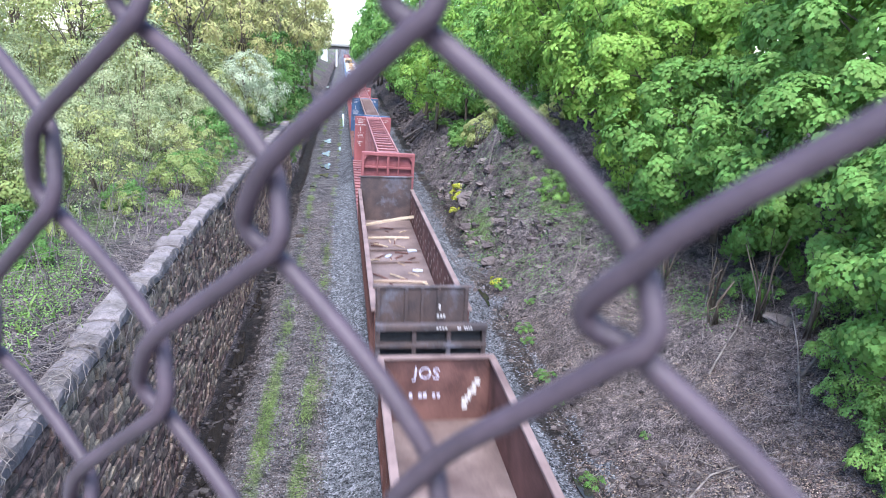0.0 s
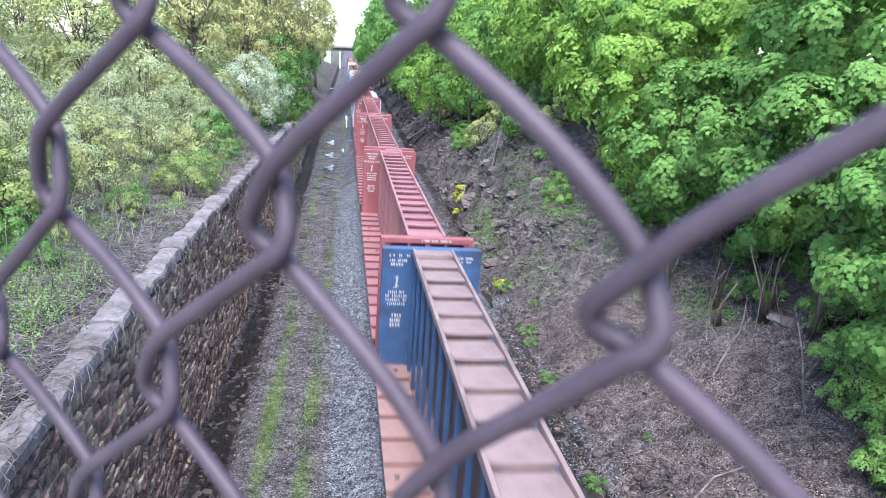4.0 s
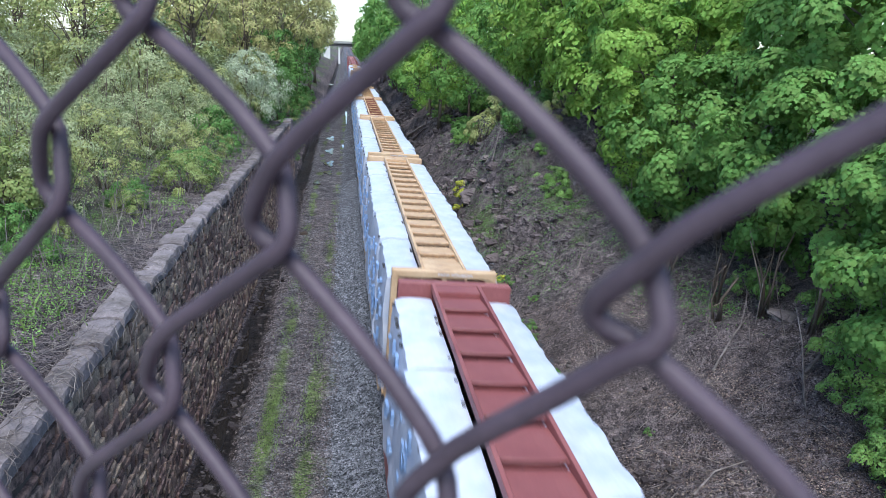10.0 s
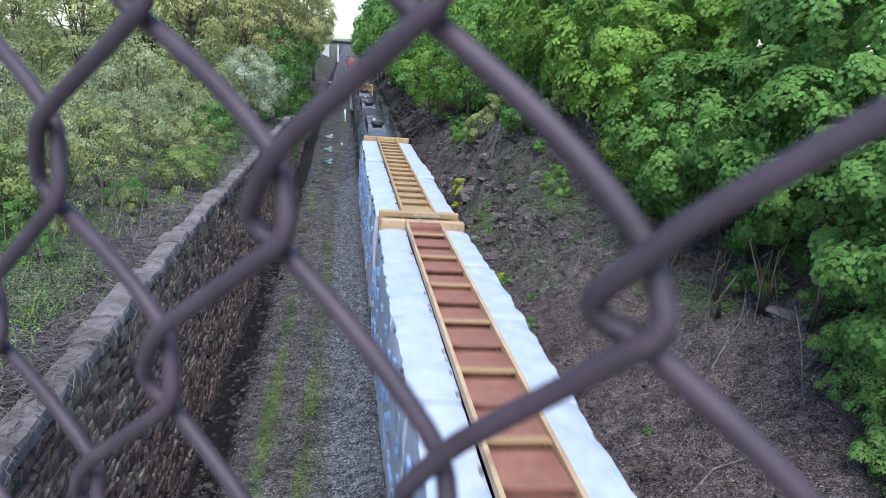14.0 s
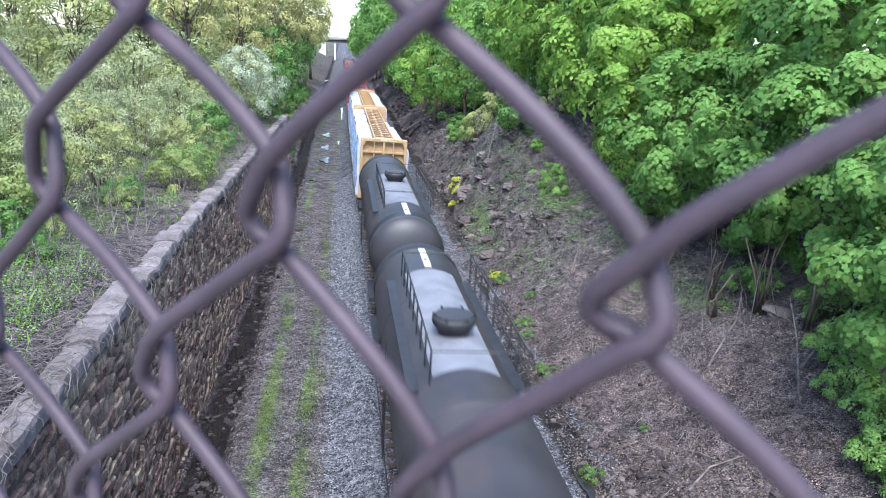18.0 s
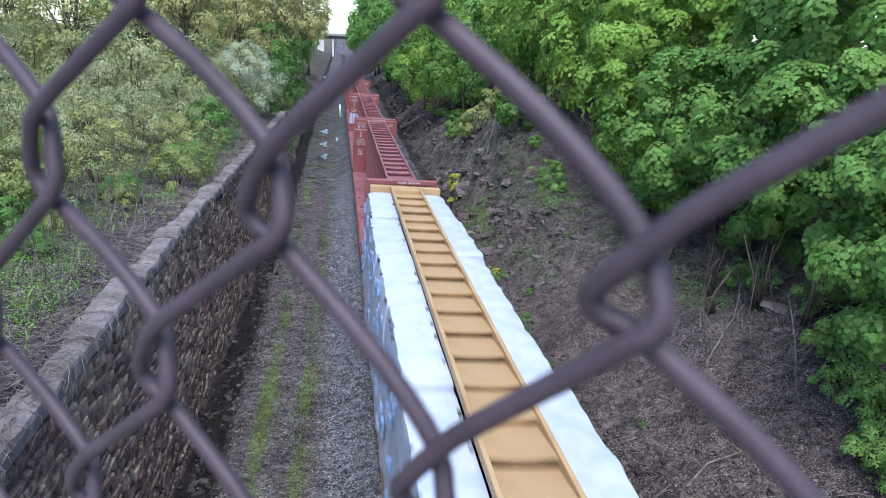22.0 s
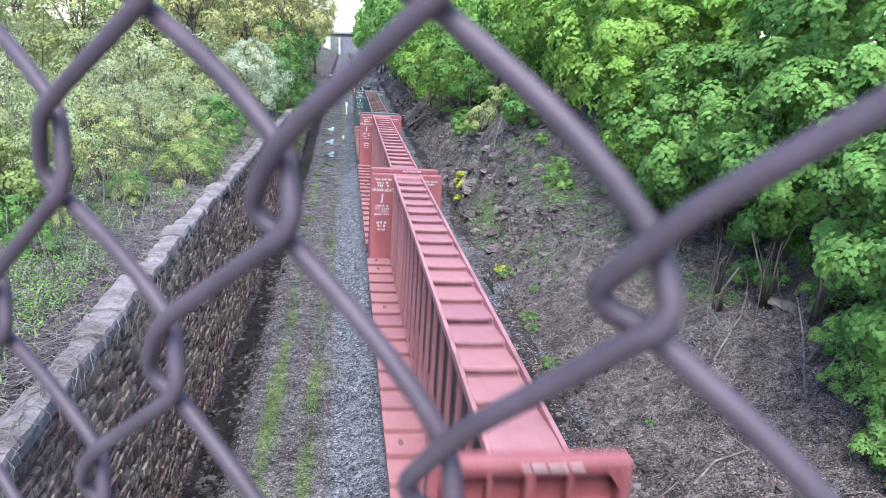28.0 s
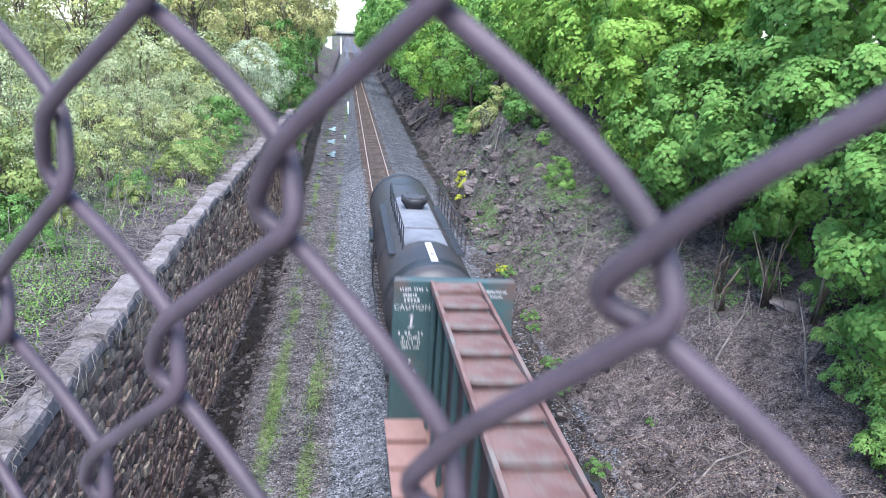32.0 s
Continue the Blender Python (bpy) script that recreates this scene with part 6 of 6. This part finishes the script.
    for x, y, s in ((14.2, 16.6, 0.8), (13.1, 12.9, 0.7), (14.9, 18.6, 0.8), (13.8, 13.2, 0.9), (14.4, 15.2, 1.0), (13.5, 11.8, 0.9), (12.6, 41.5, 0.8), (13.4, 44.5, 0.9), 
                    (16.5, 21.0, 1.0), (17.5, 19.5, 1.0), (16.0, 25.0, 0.9), (15.8, 34.5, 1.0), (15.0, 38.0, 1.0)):
        again(e, x, y, r.uniform(0, 360), s)
    u = shrub("bank_shrub", 1.6, 1.5, "leaf_deep", 90, 22, 0.16, 69, "ragged dark green undergrowth below the trees", 16, 0.32)
    v = shrub("bank_shrub", 1.3, 2.4, "leaf_spring", 60, 18, 0.15, 70, "loose yellow-green bush with bare stems", 22, 0.3)
    settle(u, 14.6, 55.0, 0, 1.1)
    settle(v, 13.6, 49.0, 0, 0.9)
    for k in range(34):
        y = 46 + 75 * (k + r.random()) / 34
        x = toe(y) + 4.2 + 4.5 * r.random() ** 1.3 - 0.02 * (y - 46)
        again((u, v, u, e)[r.randrange(4)], x, y, r.uniform(0, 360), r.uniform(0.55, 1.25))
    f = shrub("flowering_weed", 0.45, 0.5, "leaf_yellow", 24, 12, 0.09, 67, "clump of bright yellow flowers by the ditch", 5, 0.12)
    settle(f, 8.05, 35.6, 0, 0.75)
    again(f, 8.6, 52.6, 40, 1.3)
    again(f, 8.9, 54.2, 90, 1.2)
    again(f, 8.2, 51.0, 200, 1.0)
    g = shrub("ditch_weed", 0.45, 0.4, "leaf_deep", 40, 12, 0.055, 68, "dark green weed in the ditch", 5, 0.13)
    settle(g, 8.2, 34.6)
    for x, y, s in ((8.0, 29.0, 0.9), (7.9, 27.8, 0.7), (7.7, 24.5, 0.9), (7.5, 22.6, 0.8), (7.2, 17.6, 0.8), (7.0, 15.4, 0.9), (9.3, 19.0, 0.4), (8.9, 31.5, 0.6)):
        again(g, x, y, r.uniform(0, 360), s)


def scatter(n, x0, x1, y0, y1, keep, g):
    """Random places on the ground, kept with the chance keep(x, y)."""
    x, y = g.uniform(x0, x1, n), g.uniform(y0, y1, n)
    k = g.random(n) < keep(x, y)
    x, y = x[k], y[k]
    return np.stack([x, y, ground_z(x, y)], -1)


def build_cover():
    g = np.random.default_rng(77)
    # grass on the terrace and along the track
    wander = lambda y: 0.3 * fbm(np.zeros_like(y) + 3.3, y, 0.3, 3)
    strips = lambda x, y: np.exp(-((x + 2.3 + wander(y)) / 0.28) ** 2) + 0.8 * np.exp(-((x + 1.1 - 0.012 * (y - 20) + wander(y + 31)) / 0.24) ** 2)
    p = scatter(60000, -22, -5.3, 8, 62, lambda x, y: np.clip(0.25 + 1.1 * fbm(x, y, 0.3, 3) + 0.2, 0, 1) * np.clip(30 / y, 0.15, 1), g)
    q = scatter(90000, -3.0, 0.4, 10, 60, lambda x, y: np.clip(strips(x, y) * (0.32 + 1.8 * fbm(x, y, 0.5, 3)), 0, 1) * np.clip(24 / y, 0.2, 1), g)

    def blades(pts, size, mat, name, label, cat):
        n = len(pts)
        lean = g.normal(0, 0.45, (n, 2))
        d = np.concatenate([lean, np.ones((n, 1))], 1)
        d /= np.linalg.norm(d, axis=1, keepdims=True)
        a = g.uniform(0, 6.28, n)
        s = np.stack([np.cos(a), np.sin(a), np.zeros(n)], -1)
        sz = size * g.uniform(0.5, 1.4, (n, 1))
        v = np.empty((n, 4, 3))
        for i, (u, w) in enumerate(BLADE):
            v[:, i] = pts + (s * u * 2.2 + d * w + np.concatenate([lean, np.zeros((n, 1))], 1) * w * w * 0.5) * sz
        tagged(new(name, quick_mesh(name, v.reshape(-1, 3), 4, mat)), label, cat, kind="stuff")

    blades(p[::2], 0.2, M["grass"], "terrace_grass", "fresh green grass and weeds on the terrace", "grass")
    blades(q, 0.075, M["grass"], "track_grass", "thin strips of grass between gravel", "grass")
    w = scatter(26000, -14, -4.75, 8, 60, lambda x, y: np.clip(np.exp(-((x + 5.7) / 0.9) ** 2) * 0.9 + 0.12 + 0.5 * fbm(x, y, 0.35, 3), 0, 1) * np.clip(26 / y, 0.15, 1), g)
    blades(w[::24], 0.11, M["straw"], "dry_stalks", "dry pale stalks and dead vines over the wall top", "dead grass")
    gc = scatter(170000, -16, -6.0, 9, 50, lambda x, y: np.clip(0.3 + 1.5 * fbm(x, y, 0.28, 3) + 0.9 * np.exp(-((x + 7.4) / 1.1) ** 2 - ((y - 18) / 5) ** 2), 0, 1) * np.clip(24 / y, 0.2, 1), g)
    gc[:, 2] += g.uniform(0.02, 0.32, len(gc)) * (0.6 + fbm(gc[:, 0], gc[:, 1], 0.8, 2))
    v = leaf_cloud(gc, np.repeat(np.array([[0, 0, 1.0]]), len(gc), 0), 0.052, KITE, g, 0.7, 0.55)
    tagged(new("ground_cover", quick_mesh("ground_cover", v, 4, M["leaf_lush"])), "lush low green weeds on the terrace", "weeds", kind="stuff")
    # weeds in patches on the bank
    spot = ((8.4, 41.5, 0.7, 2.5, 1.0), (9.2, 46.0, 0.9, 2.5, 0.6), (12.6, 39.8, 1.2, 2.5, 0.9), (11.5, 47.5, 1.6, 3.0, 0.5), (10.2, 53.5, 1.2, 2.0, 0.45), (13.2, 53.0, 1.6, 5.0, 0.8), (13.5, 31.0, 1.3, 4.0, 0.5), (9.5, 36.0, 0.8, 1.5, 0.25), (14.5, 25.5, 1.0, 2.5, 0.6), (12.5, 68.0, 2.5, 8.0, 0.5), (11.0, 42.5, 1.6, 5.0, 0.35), (10.0, 33.0, 1.5, 3.0, 0.2), (9.2, 58.0, 1.2, 5.0, 0.3))
    bw = scatter(170000, 7.6, 17, 20, 80, lambda x, y: np.clip(sum(k * np.exp(-((x - a) / c) ** 2 - ((y - b) / e) ** 2) for a, b, c, e, k in spot) * (0.7 + 1.8 * fbm(x, y, 1.1, 3)), 0, 1), g)
    bw[:, 2] += g.uniform(0.02, 0.3, len(bw)) * g.random(len(bw))
    v = leaf_cloud(bw, np.repeat(np.array([[0, 0, 1.0]]), len(bw), 0), 0.08, KITE, g, 0.6, 0.5)
    tagged(new("bank_weeds", quick_mesh("bank_weeds", v, 4, M["leaf_deep"])), "patches of green weeds on the eroded bank", "weeds", kind="stuff")
    # leaf litter on the bank
    lt = scatter(420000, 7.0, 18, 10, 60, lambda x, y: np.clip(0.45 + 1.3 * fbm(x, y, 0.25, 3), 0.05, 1) * np.clip(15 / y, 0.08, 1) ** 1.5, g) + np.array([0, 0, 0.015])
    v = leaf_cloud(lt, np.repeat(np.array([[0, 0, 1.0]]), len(lt), 0), 0.06, KITE, g, 0.8, 0.45)
    tagged(new("leaf_litter", quick_mesh("leaf_litter", v, 4, M["litter"])), "dry brown fallen leaves on the bank", "leaf litter", kind="stuff")
    # ballast stones
    near = lambda y: np.clip(17 / y, 0.1, 1) ** 1.4

    def stones(pts, mat, name, label):
        """Four-sided chips, one welded island each."""
        n = len(pts)
        sz = (0.016 + 0.027 * g.random((n, 1)) ** 1.6) * np.clip(pts[:, 1:2] / 22, 1.0, 1.6)
        ang = g.uniform(0, 6.28, n)
        c, s = np.cos(ang)[:, None], np.sin(ang)[:, None]
        top = pts + np.concatenate([g.normal(0, 0.3, (n, 2)) * sz, sz * g.uniform(0.5, 1.1, (n, 1))], 1)
        ring = [pts + np.concatenate([(c * a - s * b) * sz * 1.2, (s * a + c * b) * sz, -0.2 * sz], 1) for a, b in ((1, 0), (0, 1), (-1, 0), (0, -1))]
        o = np.arange(n)[:, None] * 5
        me = bpy.data.meshes.new(name)
        me.from_pydata(np.stack(ring + [top], 1).reshape(-1, 3).tolist(), [], np.concatenate([o + np.array([[i, (i + 1) % 4, 4]]) for i in range(4)], 0).tolist())
        me.materials.append(mat)
        tagged(new(name, me), label, "gravel", kind="stuff")

    stones(np.concatenate([scatter(75000, -0.9, 1.5, 9, 62, lambda x, y: np.clip(sm(-0.75, -0.2, x), 0, 1) * near(y), g),
                           scatter(52000, 4.0, 8.4, 9, 62, lambda x, y: 0.8 * sm(8.4, 6.6, x) * near(y), g)]), M["gravel"], "ballast_stones", "loose grey crushed ballast stones")
    stones(np.concatenate([scatter(60000, -3.4, -0.5, 9, 55, lambda x, y: np.clip(0.7 - 0.75 * strips(x, y), 0.03, 1) * near(y), g),
                           scatter(70000, 6.4, 12.0, 9, 62, lambda x, y: np.clip(0.45 + 1.2 * fbm(x, y, 0.4, 3), 0.02, 1) * near(y), g)]), M["gravel_brown"], "grit_stones", "dark brown-grey grit and small stones")
    # rubble in the ditch at the wall's foot and loose stones on the bank
    rb = np.concatenate([scatter(5200, -4.4, -2.9, 9, 64, lambda x, y: np.clip(np.exp(-((x + 3.75) / 0.5) ** 2) * (0.55 + 1.5 * fbm(x, y, 0.7, 3)), 0, 1), g),
                         scatter(5200, 6.9, 12, 10, 75, lambda x, y: np.clip(0.18 + 0.9 * fbm(x, y, 0.3, 3) + 0.5 * np.exp(-((x - 7.8) / 0.6) ** 2), 0, 1), g)])
    m = len(rb)
    sz = 0.02 + 0.075 * g.random((m, 1)) ** 3
    cube = np.array([(a, b, c) for c in (-1, 1) for a, b in ((-1, -1), (1, -1), (1, 1), (-1, 1))], float)
    vv = rb[:, None, :] + (cube[None] * (1 + g.normal(0, 0.22, (m, 8, 3))) * np.array([1.2, 1.0, 0.65])) * sz[:, None, :]
    ang = g.uniform(0, 6.28, m)[:, None]
    dx, dy = vv[:, :, 0] - rb[:, None, 0], vv[:, :, 1] - rb[:, None, 1]
    vv[:, :, 0], vv[:, :, 1] = rb[:, None, 0] + dx * np.cos(ang) - dy * np.sin(ang), rb[:, None, 1] + dx * np.sin(ang) + dy * np.cos(ang)
    o = np.arange(m)[:, None] * 8
    ff = np.concatenate([o + np.array([q]) for q in ((3, 2, 1, 0), (4, 5, 6, 7), (0, 1, 5, 4), (1, 2, 6, 5), (2, 3, 7, 6), (3, 0, 4, 7))], 0)
    me = bpy.data.meshes.new("rubble")
    me.from_pydata(vv.reshape(-1, 3).tolist(), [], ff.tolist())
    me.materials.append(M["rubble"])
    tagged(new("rubble", me), "dark broken stones in the wet ditches", "rubble", kind="stuff")
    # clods and broken soil on the steep part of the bank
    cl = scatter(5200, 7.8, 15, 34, 135, lambda x, y: np.clip(0.35 + 1.4 * fbm(x, y, 0.35, 3), 0, 1) * (x > toe(y) + 0.1) * sm(16, 10, x), g)
    m = len(cl)
    sz = 0.05 + 0.2 * g.random((m, 1)) ** 3 * np.clip(cl[:, 1:2] / 60, 0.6, 1.4)
    vv = cl[:, None, :] + (cube[None] * (1 + g.normal(0, 0.25, (m, 8, 3))) * np.array([1.1, 1.3, 0.6])) * sz[:, None, :]
    o = np.arange(m)[:, None] * 8
    ff = np.concatenate([o + np.array([q]) for q in ((3, 2, 1, 0), (4, 5, 6, 7), (0, 1, 5, 4), (1, 2, 6, 5), (2, 3, 7, 6), (3, 0, 4, 7))], 0)
    me = bpy.data.meshes.new("bank_clods")
    me.from_pydata(vv.reshape(-1, 3).tolist(), [], ff.tolist())
    me.materials.append(M["clod"])
    tagged(new("bank_clods", me), "purple-brown clods and broken shale on the eroded bank", "soil", kind="stuff")
    dg = scatter(9000, 8.5, 15, 30, 90, lambda x, y: np.clip(-0.1 + 1.6 * fbm(x + 40, y, 0.3, 3), 0, 1) * (x > toe(y) + 0.6), g)
    blades(dg, 0.22, M["straw"], "bank_dry_grass", "tufts of dry tan grass on the bank", "dead grass")
    # twigs
    r = random.Random(17)
    tw = Geo()
    for k in range(1700):
        x, y = r.uniform(7.2, 17), 10 + 40 * r.random() ** 1.5
        z = surface(x, y)
        a, ln = r.uniform(0, 6.28), r.uniform(0.2, 0.9)
        x2, y2 = x + ln * math.cos(a), y + ln * math.sin(a)
        z2 = surface(x2, y2)
        tw.tube([(x, y, z + 0.02), ((x + x2) / 2 + r.uniform(-.05, .05), (y + y2) / 2, (z + z2) / 2 + 0.05), (x2, y2, z2 + 0.02)], [0.012, 0.009, 0.004], 4, False)
    main, tw = tw, Geo()
    for k in range(900):
        x, y = r.uniform(-6.3, -4.75), 9 + 42 * r.random() ** 1.5
        p = Vector((x, y, surface(min(x, -5.25), y) + 0.03))
        a = r.uniform(0, 6.28)
        hang = r.random() < 0.4
        pts = [p.copy()]
        for q in range(6):
            a += r.uniform(-0.9, 0.9)
            p += Vector((0.13 * math.cos(a) + (0.07 if hang else 0), 0.16 * math.sin(a), r.uniform(-0.05, 0.07)))
            if p.x > -4.72:
                p.x = -4.72 + r.uniform(0.02, 0.12)
                p.z -= r.uniform(0.08, 0.22)
            elif p.z < surface(min(p.x, -5.25), p.y) + 0.02:
                p.z = surface(min(p.x, -5.25), p.y) + r.uniform(0.02, 0.1)
            pts.append(p.copy())
        tw.tube(pts, [0.007, 0.007, 0.006, 0.006, 0.005, 0.004, 0.003], 4, False)
    tagged(part("dead_vines", tw, M["vine"]), "pale dead vines hanging over the wall top", "vines", kind="stuff")
    tw = main
    for k in range(70):
        x, y = r.uniform(12.6, 17.5), r.uniform(15, 44)
        z = surface(x, y)
        hgt = r.uniform(0.6, 2.2)
        x2, y2 = x + r.uniform(-0.7, 0.7), y + r.uniform(-0.7, 0.7)
        tw.tube([(x, y, z - 0.05), ((x + x2) / 2 + r.uniform(-.15, .15), (y + y2) / 2, z + hgt * 0.6), (x2, y2, z + hgt)], [0.018, 0.013, 0.005], 4, False)
    for k in range(620):
        x, y = -6.0 - 10 * r.random() ** 1.5, r.uniform(15, 50)
        z = surface(x, y)
        a, ln, hgt = r.uniform(0, 6.28), r.uniform(0.5, 1.8), r.uniform(0.2, 1.3)
        x2, y2 = x + ln * math.cos(a), y + ln * math.sin(a)
        tw.tube([(x, y, z - 0.05), (x * .7 + x2 * .3, y * .7 + y2 * .3, z + hgt), (x * .3 + x2 * .7, y * .3 + y2 * .7, z + hgt * 1.05), (x2, y2, z + hgt * r.uniform(0.1, 0.9))], [0.011, 0.009, 0.006, 0.003], 4, False)
    tagged(part("twigs", tw, M["drybark"]), "dry grey twigs and dead vines", "twigs", kind="stuff")


def fallen_branch(pts, r0, label, side=3, seed=1):
    b = tagged(new("fallen_branch"), label, "branch", "fallen branches on the bank")
    r = random.Random(seed)
    P = [Vector((x, y, surface(x, y) + dz)) for x, y, dz in pts]
    n = len(P)
    part("limb", Geo().tube(P, [r0 * (1 - 0.7 * i / (n - 1)) for i in range(n)], 7), M["drybark"], b, smooth=True)
    for k in range(side):
        a = P[r.randrange(n - 1)].lerp(P[-1], r.uniform(0.1, 0.5))
        e = a + Vector((r.uniform(-.7, .7), r.uniform(-.7, .7), r.uniform(0.1, 0.6)))
        part("twig", Geo().tube([a, a.lerp(e, 0.5) + Vector((0, 0, 0.08)), e], [r0 * 0.4, r0 * 0.25, r0 * 0.08], 5), M["drybark"], b)


def build_bank_things():
    fallen_branch([(8.3, 96.5, 0.25), (9.5, 95, 0.3), (10.9, 92.8, 0.35), (12.5, 89.2, 0.35)], 0.2, "long dark fallen trunk across the bank", 2, 1)
    fallen_branch([(8.7, 92.5, 0.2), (9.8, 91, 0.3), (11.0, 88.4, 0.3)], 0.15, "second fallen trunk lying on the bank", 2, 2)
    fallen_branch([(9.0, 15.4, 0.04), (9.9, 16.1, 0.1), (10.9, 16.2, 0.06), (11.2, 16.7, 0.04)], 0.035, "pale bent branch lying in leaf litter", 2, 3)
    fallen_branch([(9.4, 24.0, 0.05), (9.7, 25.2, 0.1), (9.9, 26.4, 0.05)], 0.03, "straight grey stick on the bank", 1, 4)
    fallen_branch([(12.0, 20.5, 0.05), (13.2, 21.6, 0.25), (14.2, 22.4, 0.5)], 0.05, "broken branch leaning on the bank", 4, 5)
    fallen_branch([(13.2, 17.5, 0.1), (13.9, 19.0, 0.9), (14.4, 20.4, 1.7)], 0.04, "dead sapling leaning in the brush", 5, 6)
    fallen_branch([(13.8, 18.5, 0.1), (14.8, 18.9, 0.7), (16.0, 19.2, 0.6)], 0.06, "crooked dead limb under the trees", 5, 7)
    fallen_branch([(10.0, 49.5, 0.1), (10.9, 51.5, 0.9), (11.8, 53.0, 1.7)], 0.05, "bare branch sticking up by a boulder", 2, 8)
    fallen_branch([(9.9, 13.2, 0.05), (11.2, 13.5, 0.12), (12.4, 13.3, 0.05)], 0.03, "thin branch on brown leaves", 3, 9)
    fallen_branch([(10.8, 31.5, 0.05), (11.8, 33.5, 0.15), (12.4, 35.5, 0.1)], 0.035, "long twig on grey soil", 3, 10)
    # bare stems and vines under the trees
    r = random.Random(41)
    for x, y, n, hgt in ((15.0, 22.9, 5, 3.4), (14.4, 25.2, 4, 2.6), (15.4, 20.6, 4, 2.8), (13.9, 28.5, 4, 2.4), (15.6, 31.0, 4, 3.0), (13.5, 23.4, 3, 1.8), (14.6, 35.0, 4, 2.6)):
        b = tagged(new("bare_bush"), "tangle of bare dark stems and vines under the trees", "bush", "bare bushes under the trees")
        z = surface(x, y)
        for k in range(n + 3):
            a, sp = r.uniform(0, 6.28), r.uniform(0.2, 1.1)
            ex, ey, ez = x + sp * math.cos(a), y + sp * math.sin(a), z + hgt * r.uniform(0.5, 1.1)
            r0 = r.uniform(0.025, 0.075) if k < n else 0.018
            mid_ = (x + (ex - x) * 0.25 + r.uniform(-.2, .2), y + (ey - y) * 0.25 + r.uniform(-.2, .2), z + (ez - z) * 0.5)
            droop = (ex + r.uniform(-.6, .6), ey + r.uniform(-.6, .6), ez - r.uniform(-0.5, 0.9))
            part("stem", Geo().tube([(x + r.uniform(-.15, .15), y + r.uniform(-.15, .15), z - 0.1), mid_, (ex, ey, ez), droop], [r0, r0 * 0.8, r0 * 0.5, r0 * 0.2], 6), M["bark"], b, smooth=True)
    # rocks
    r = random.Random(31)

    def boulder(x, y, s, label, flat=0.7):
        g = Geo()
        n, m = 15, 10
        for i in range(m + 1):
            ph = math.pi * i / m
            for k in range(n):
                th = 2 * math.pi * k / n
                d = Vector((math.sin(ph) * math.cos(th), math.sin(ph) * math.sin(th), math.cos(ph)))
                q = 1 + 0.35 * noise.noise(d * 1.7 + Vector((x, y, 0))) + 0.2 * noise.noise(d * 4.5 + Vector((y, x, 3)))
                g.v.append((d.x * q * s, d.y * q * s * 1.2, d.z * q * s * flat))
        for i in range(m):
            for k in range(n):
                a, b = i * n + k, i * n + (k + 1) % n
                g.f.append((a, a + n, b + n, b))
        ob = part("boulder", g, M["rock"], at=pose(x, y, surface(x, y) + s * flat * 0.3, r.uniform(-15, 15), r.uniform(-15, 15), r.uniform(0, 180)))
        tagged(ob, label, "rock", "rocks on the bank")

    boulder(8.9, 50.6, 0.6, "reddish brown boulder at the foot of the bank", 0.6)
    boulder(8.4, 46.5, 0.5, "dark flat rock by the ditch", 0.35)
    boulder(8.1, 43.5, 0.3, "small wet rock in the ditch")
    boulder(15.6, 22.4, 0.55, "pale grey slab under the trees", 0.35)
    for k in range(34):
        y = r.uniform(36, 60)
        boulder(toe(y) + 0.3 + 4.5 * r.random() ** 1.2, y, 0.12 + 0.3 * r.random() ** 2, "dark angular rock in the eroded bank", r.uniform(0.5, 0.9))
    for k in range(26):
        y = r.uniform(12, 60)
        boulder(toe(y) + r.uniform(-0.9, 0.8), y, r.uniform(0.06, 0.18), "small loose stone by the ditch")
    # drain pipe end
    x, y = 9.1, 22.6
    d = tagged(new("drain_pipe"), "black plastic drain pipe stub in the bank", "pipe")
    g = Geo().lathe([(0.11, 0), (0.17, 0), (0.17, 0.7), (0.11, 0.7), (0.11, 0.02)], "y", 18)
    part("pipe", g, M["pipe"], d, smooth=True)
    d.matrix_basis = pose(x, y, surface(x, y) + 0.1, 10, 0, -20)
    # a piece of tie and small dark objects on the gravel
    t = tagged(new("tie_stub"), "short dark broken piece of railway tie on gravel", "timber")
    part("block", Geo().box(-0.24, 0.24, -0.14, 0.14, 0, 0.16, 0.02), M["tie"], t)
    t.matrix_basis = pose(-2.55, 44.6, surface(-2.55, 44.6), 0, 0, 15)


build_right_trees()
build_left_trees()
build_shrubs()
build_bank_things()
build_cover()
build_wall()


motions()
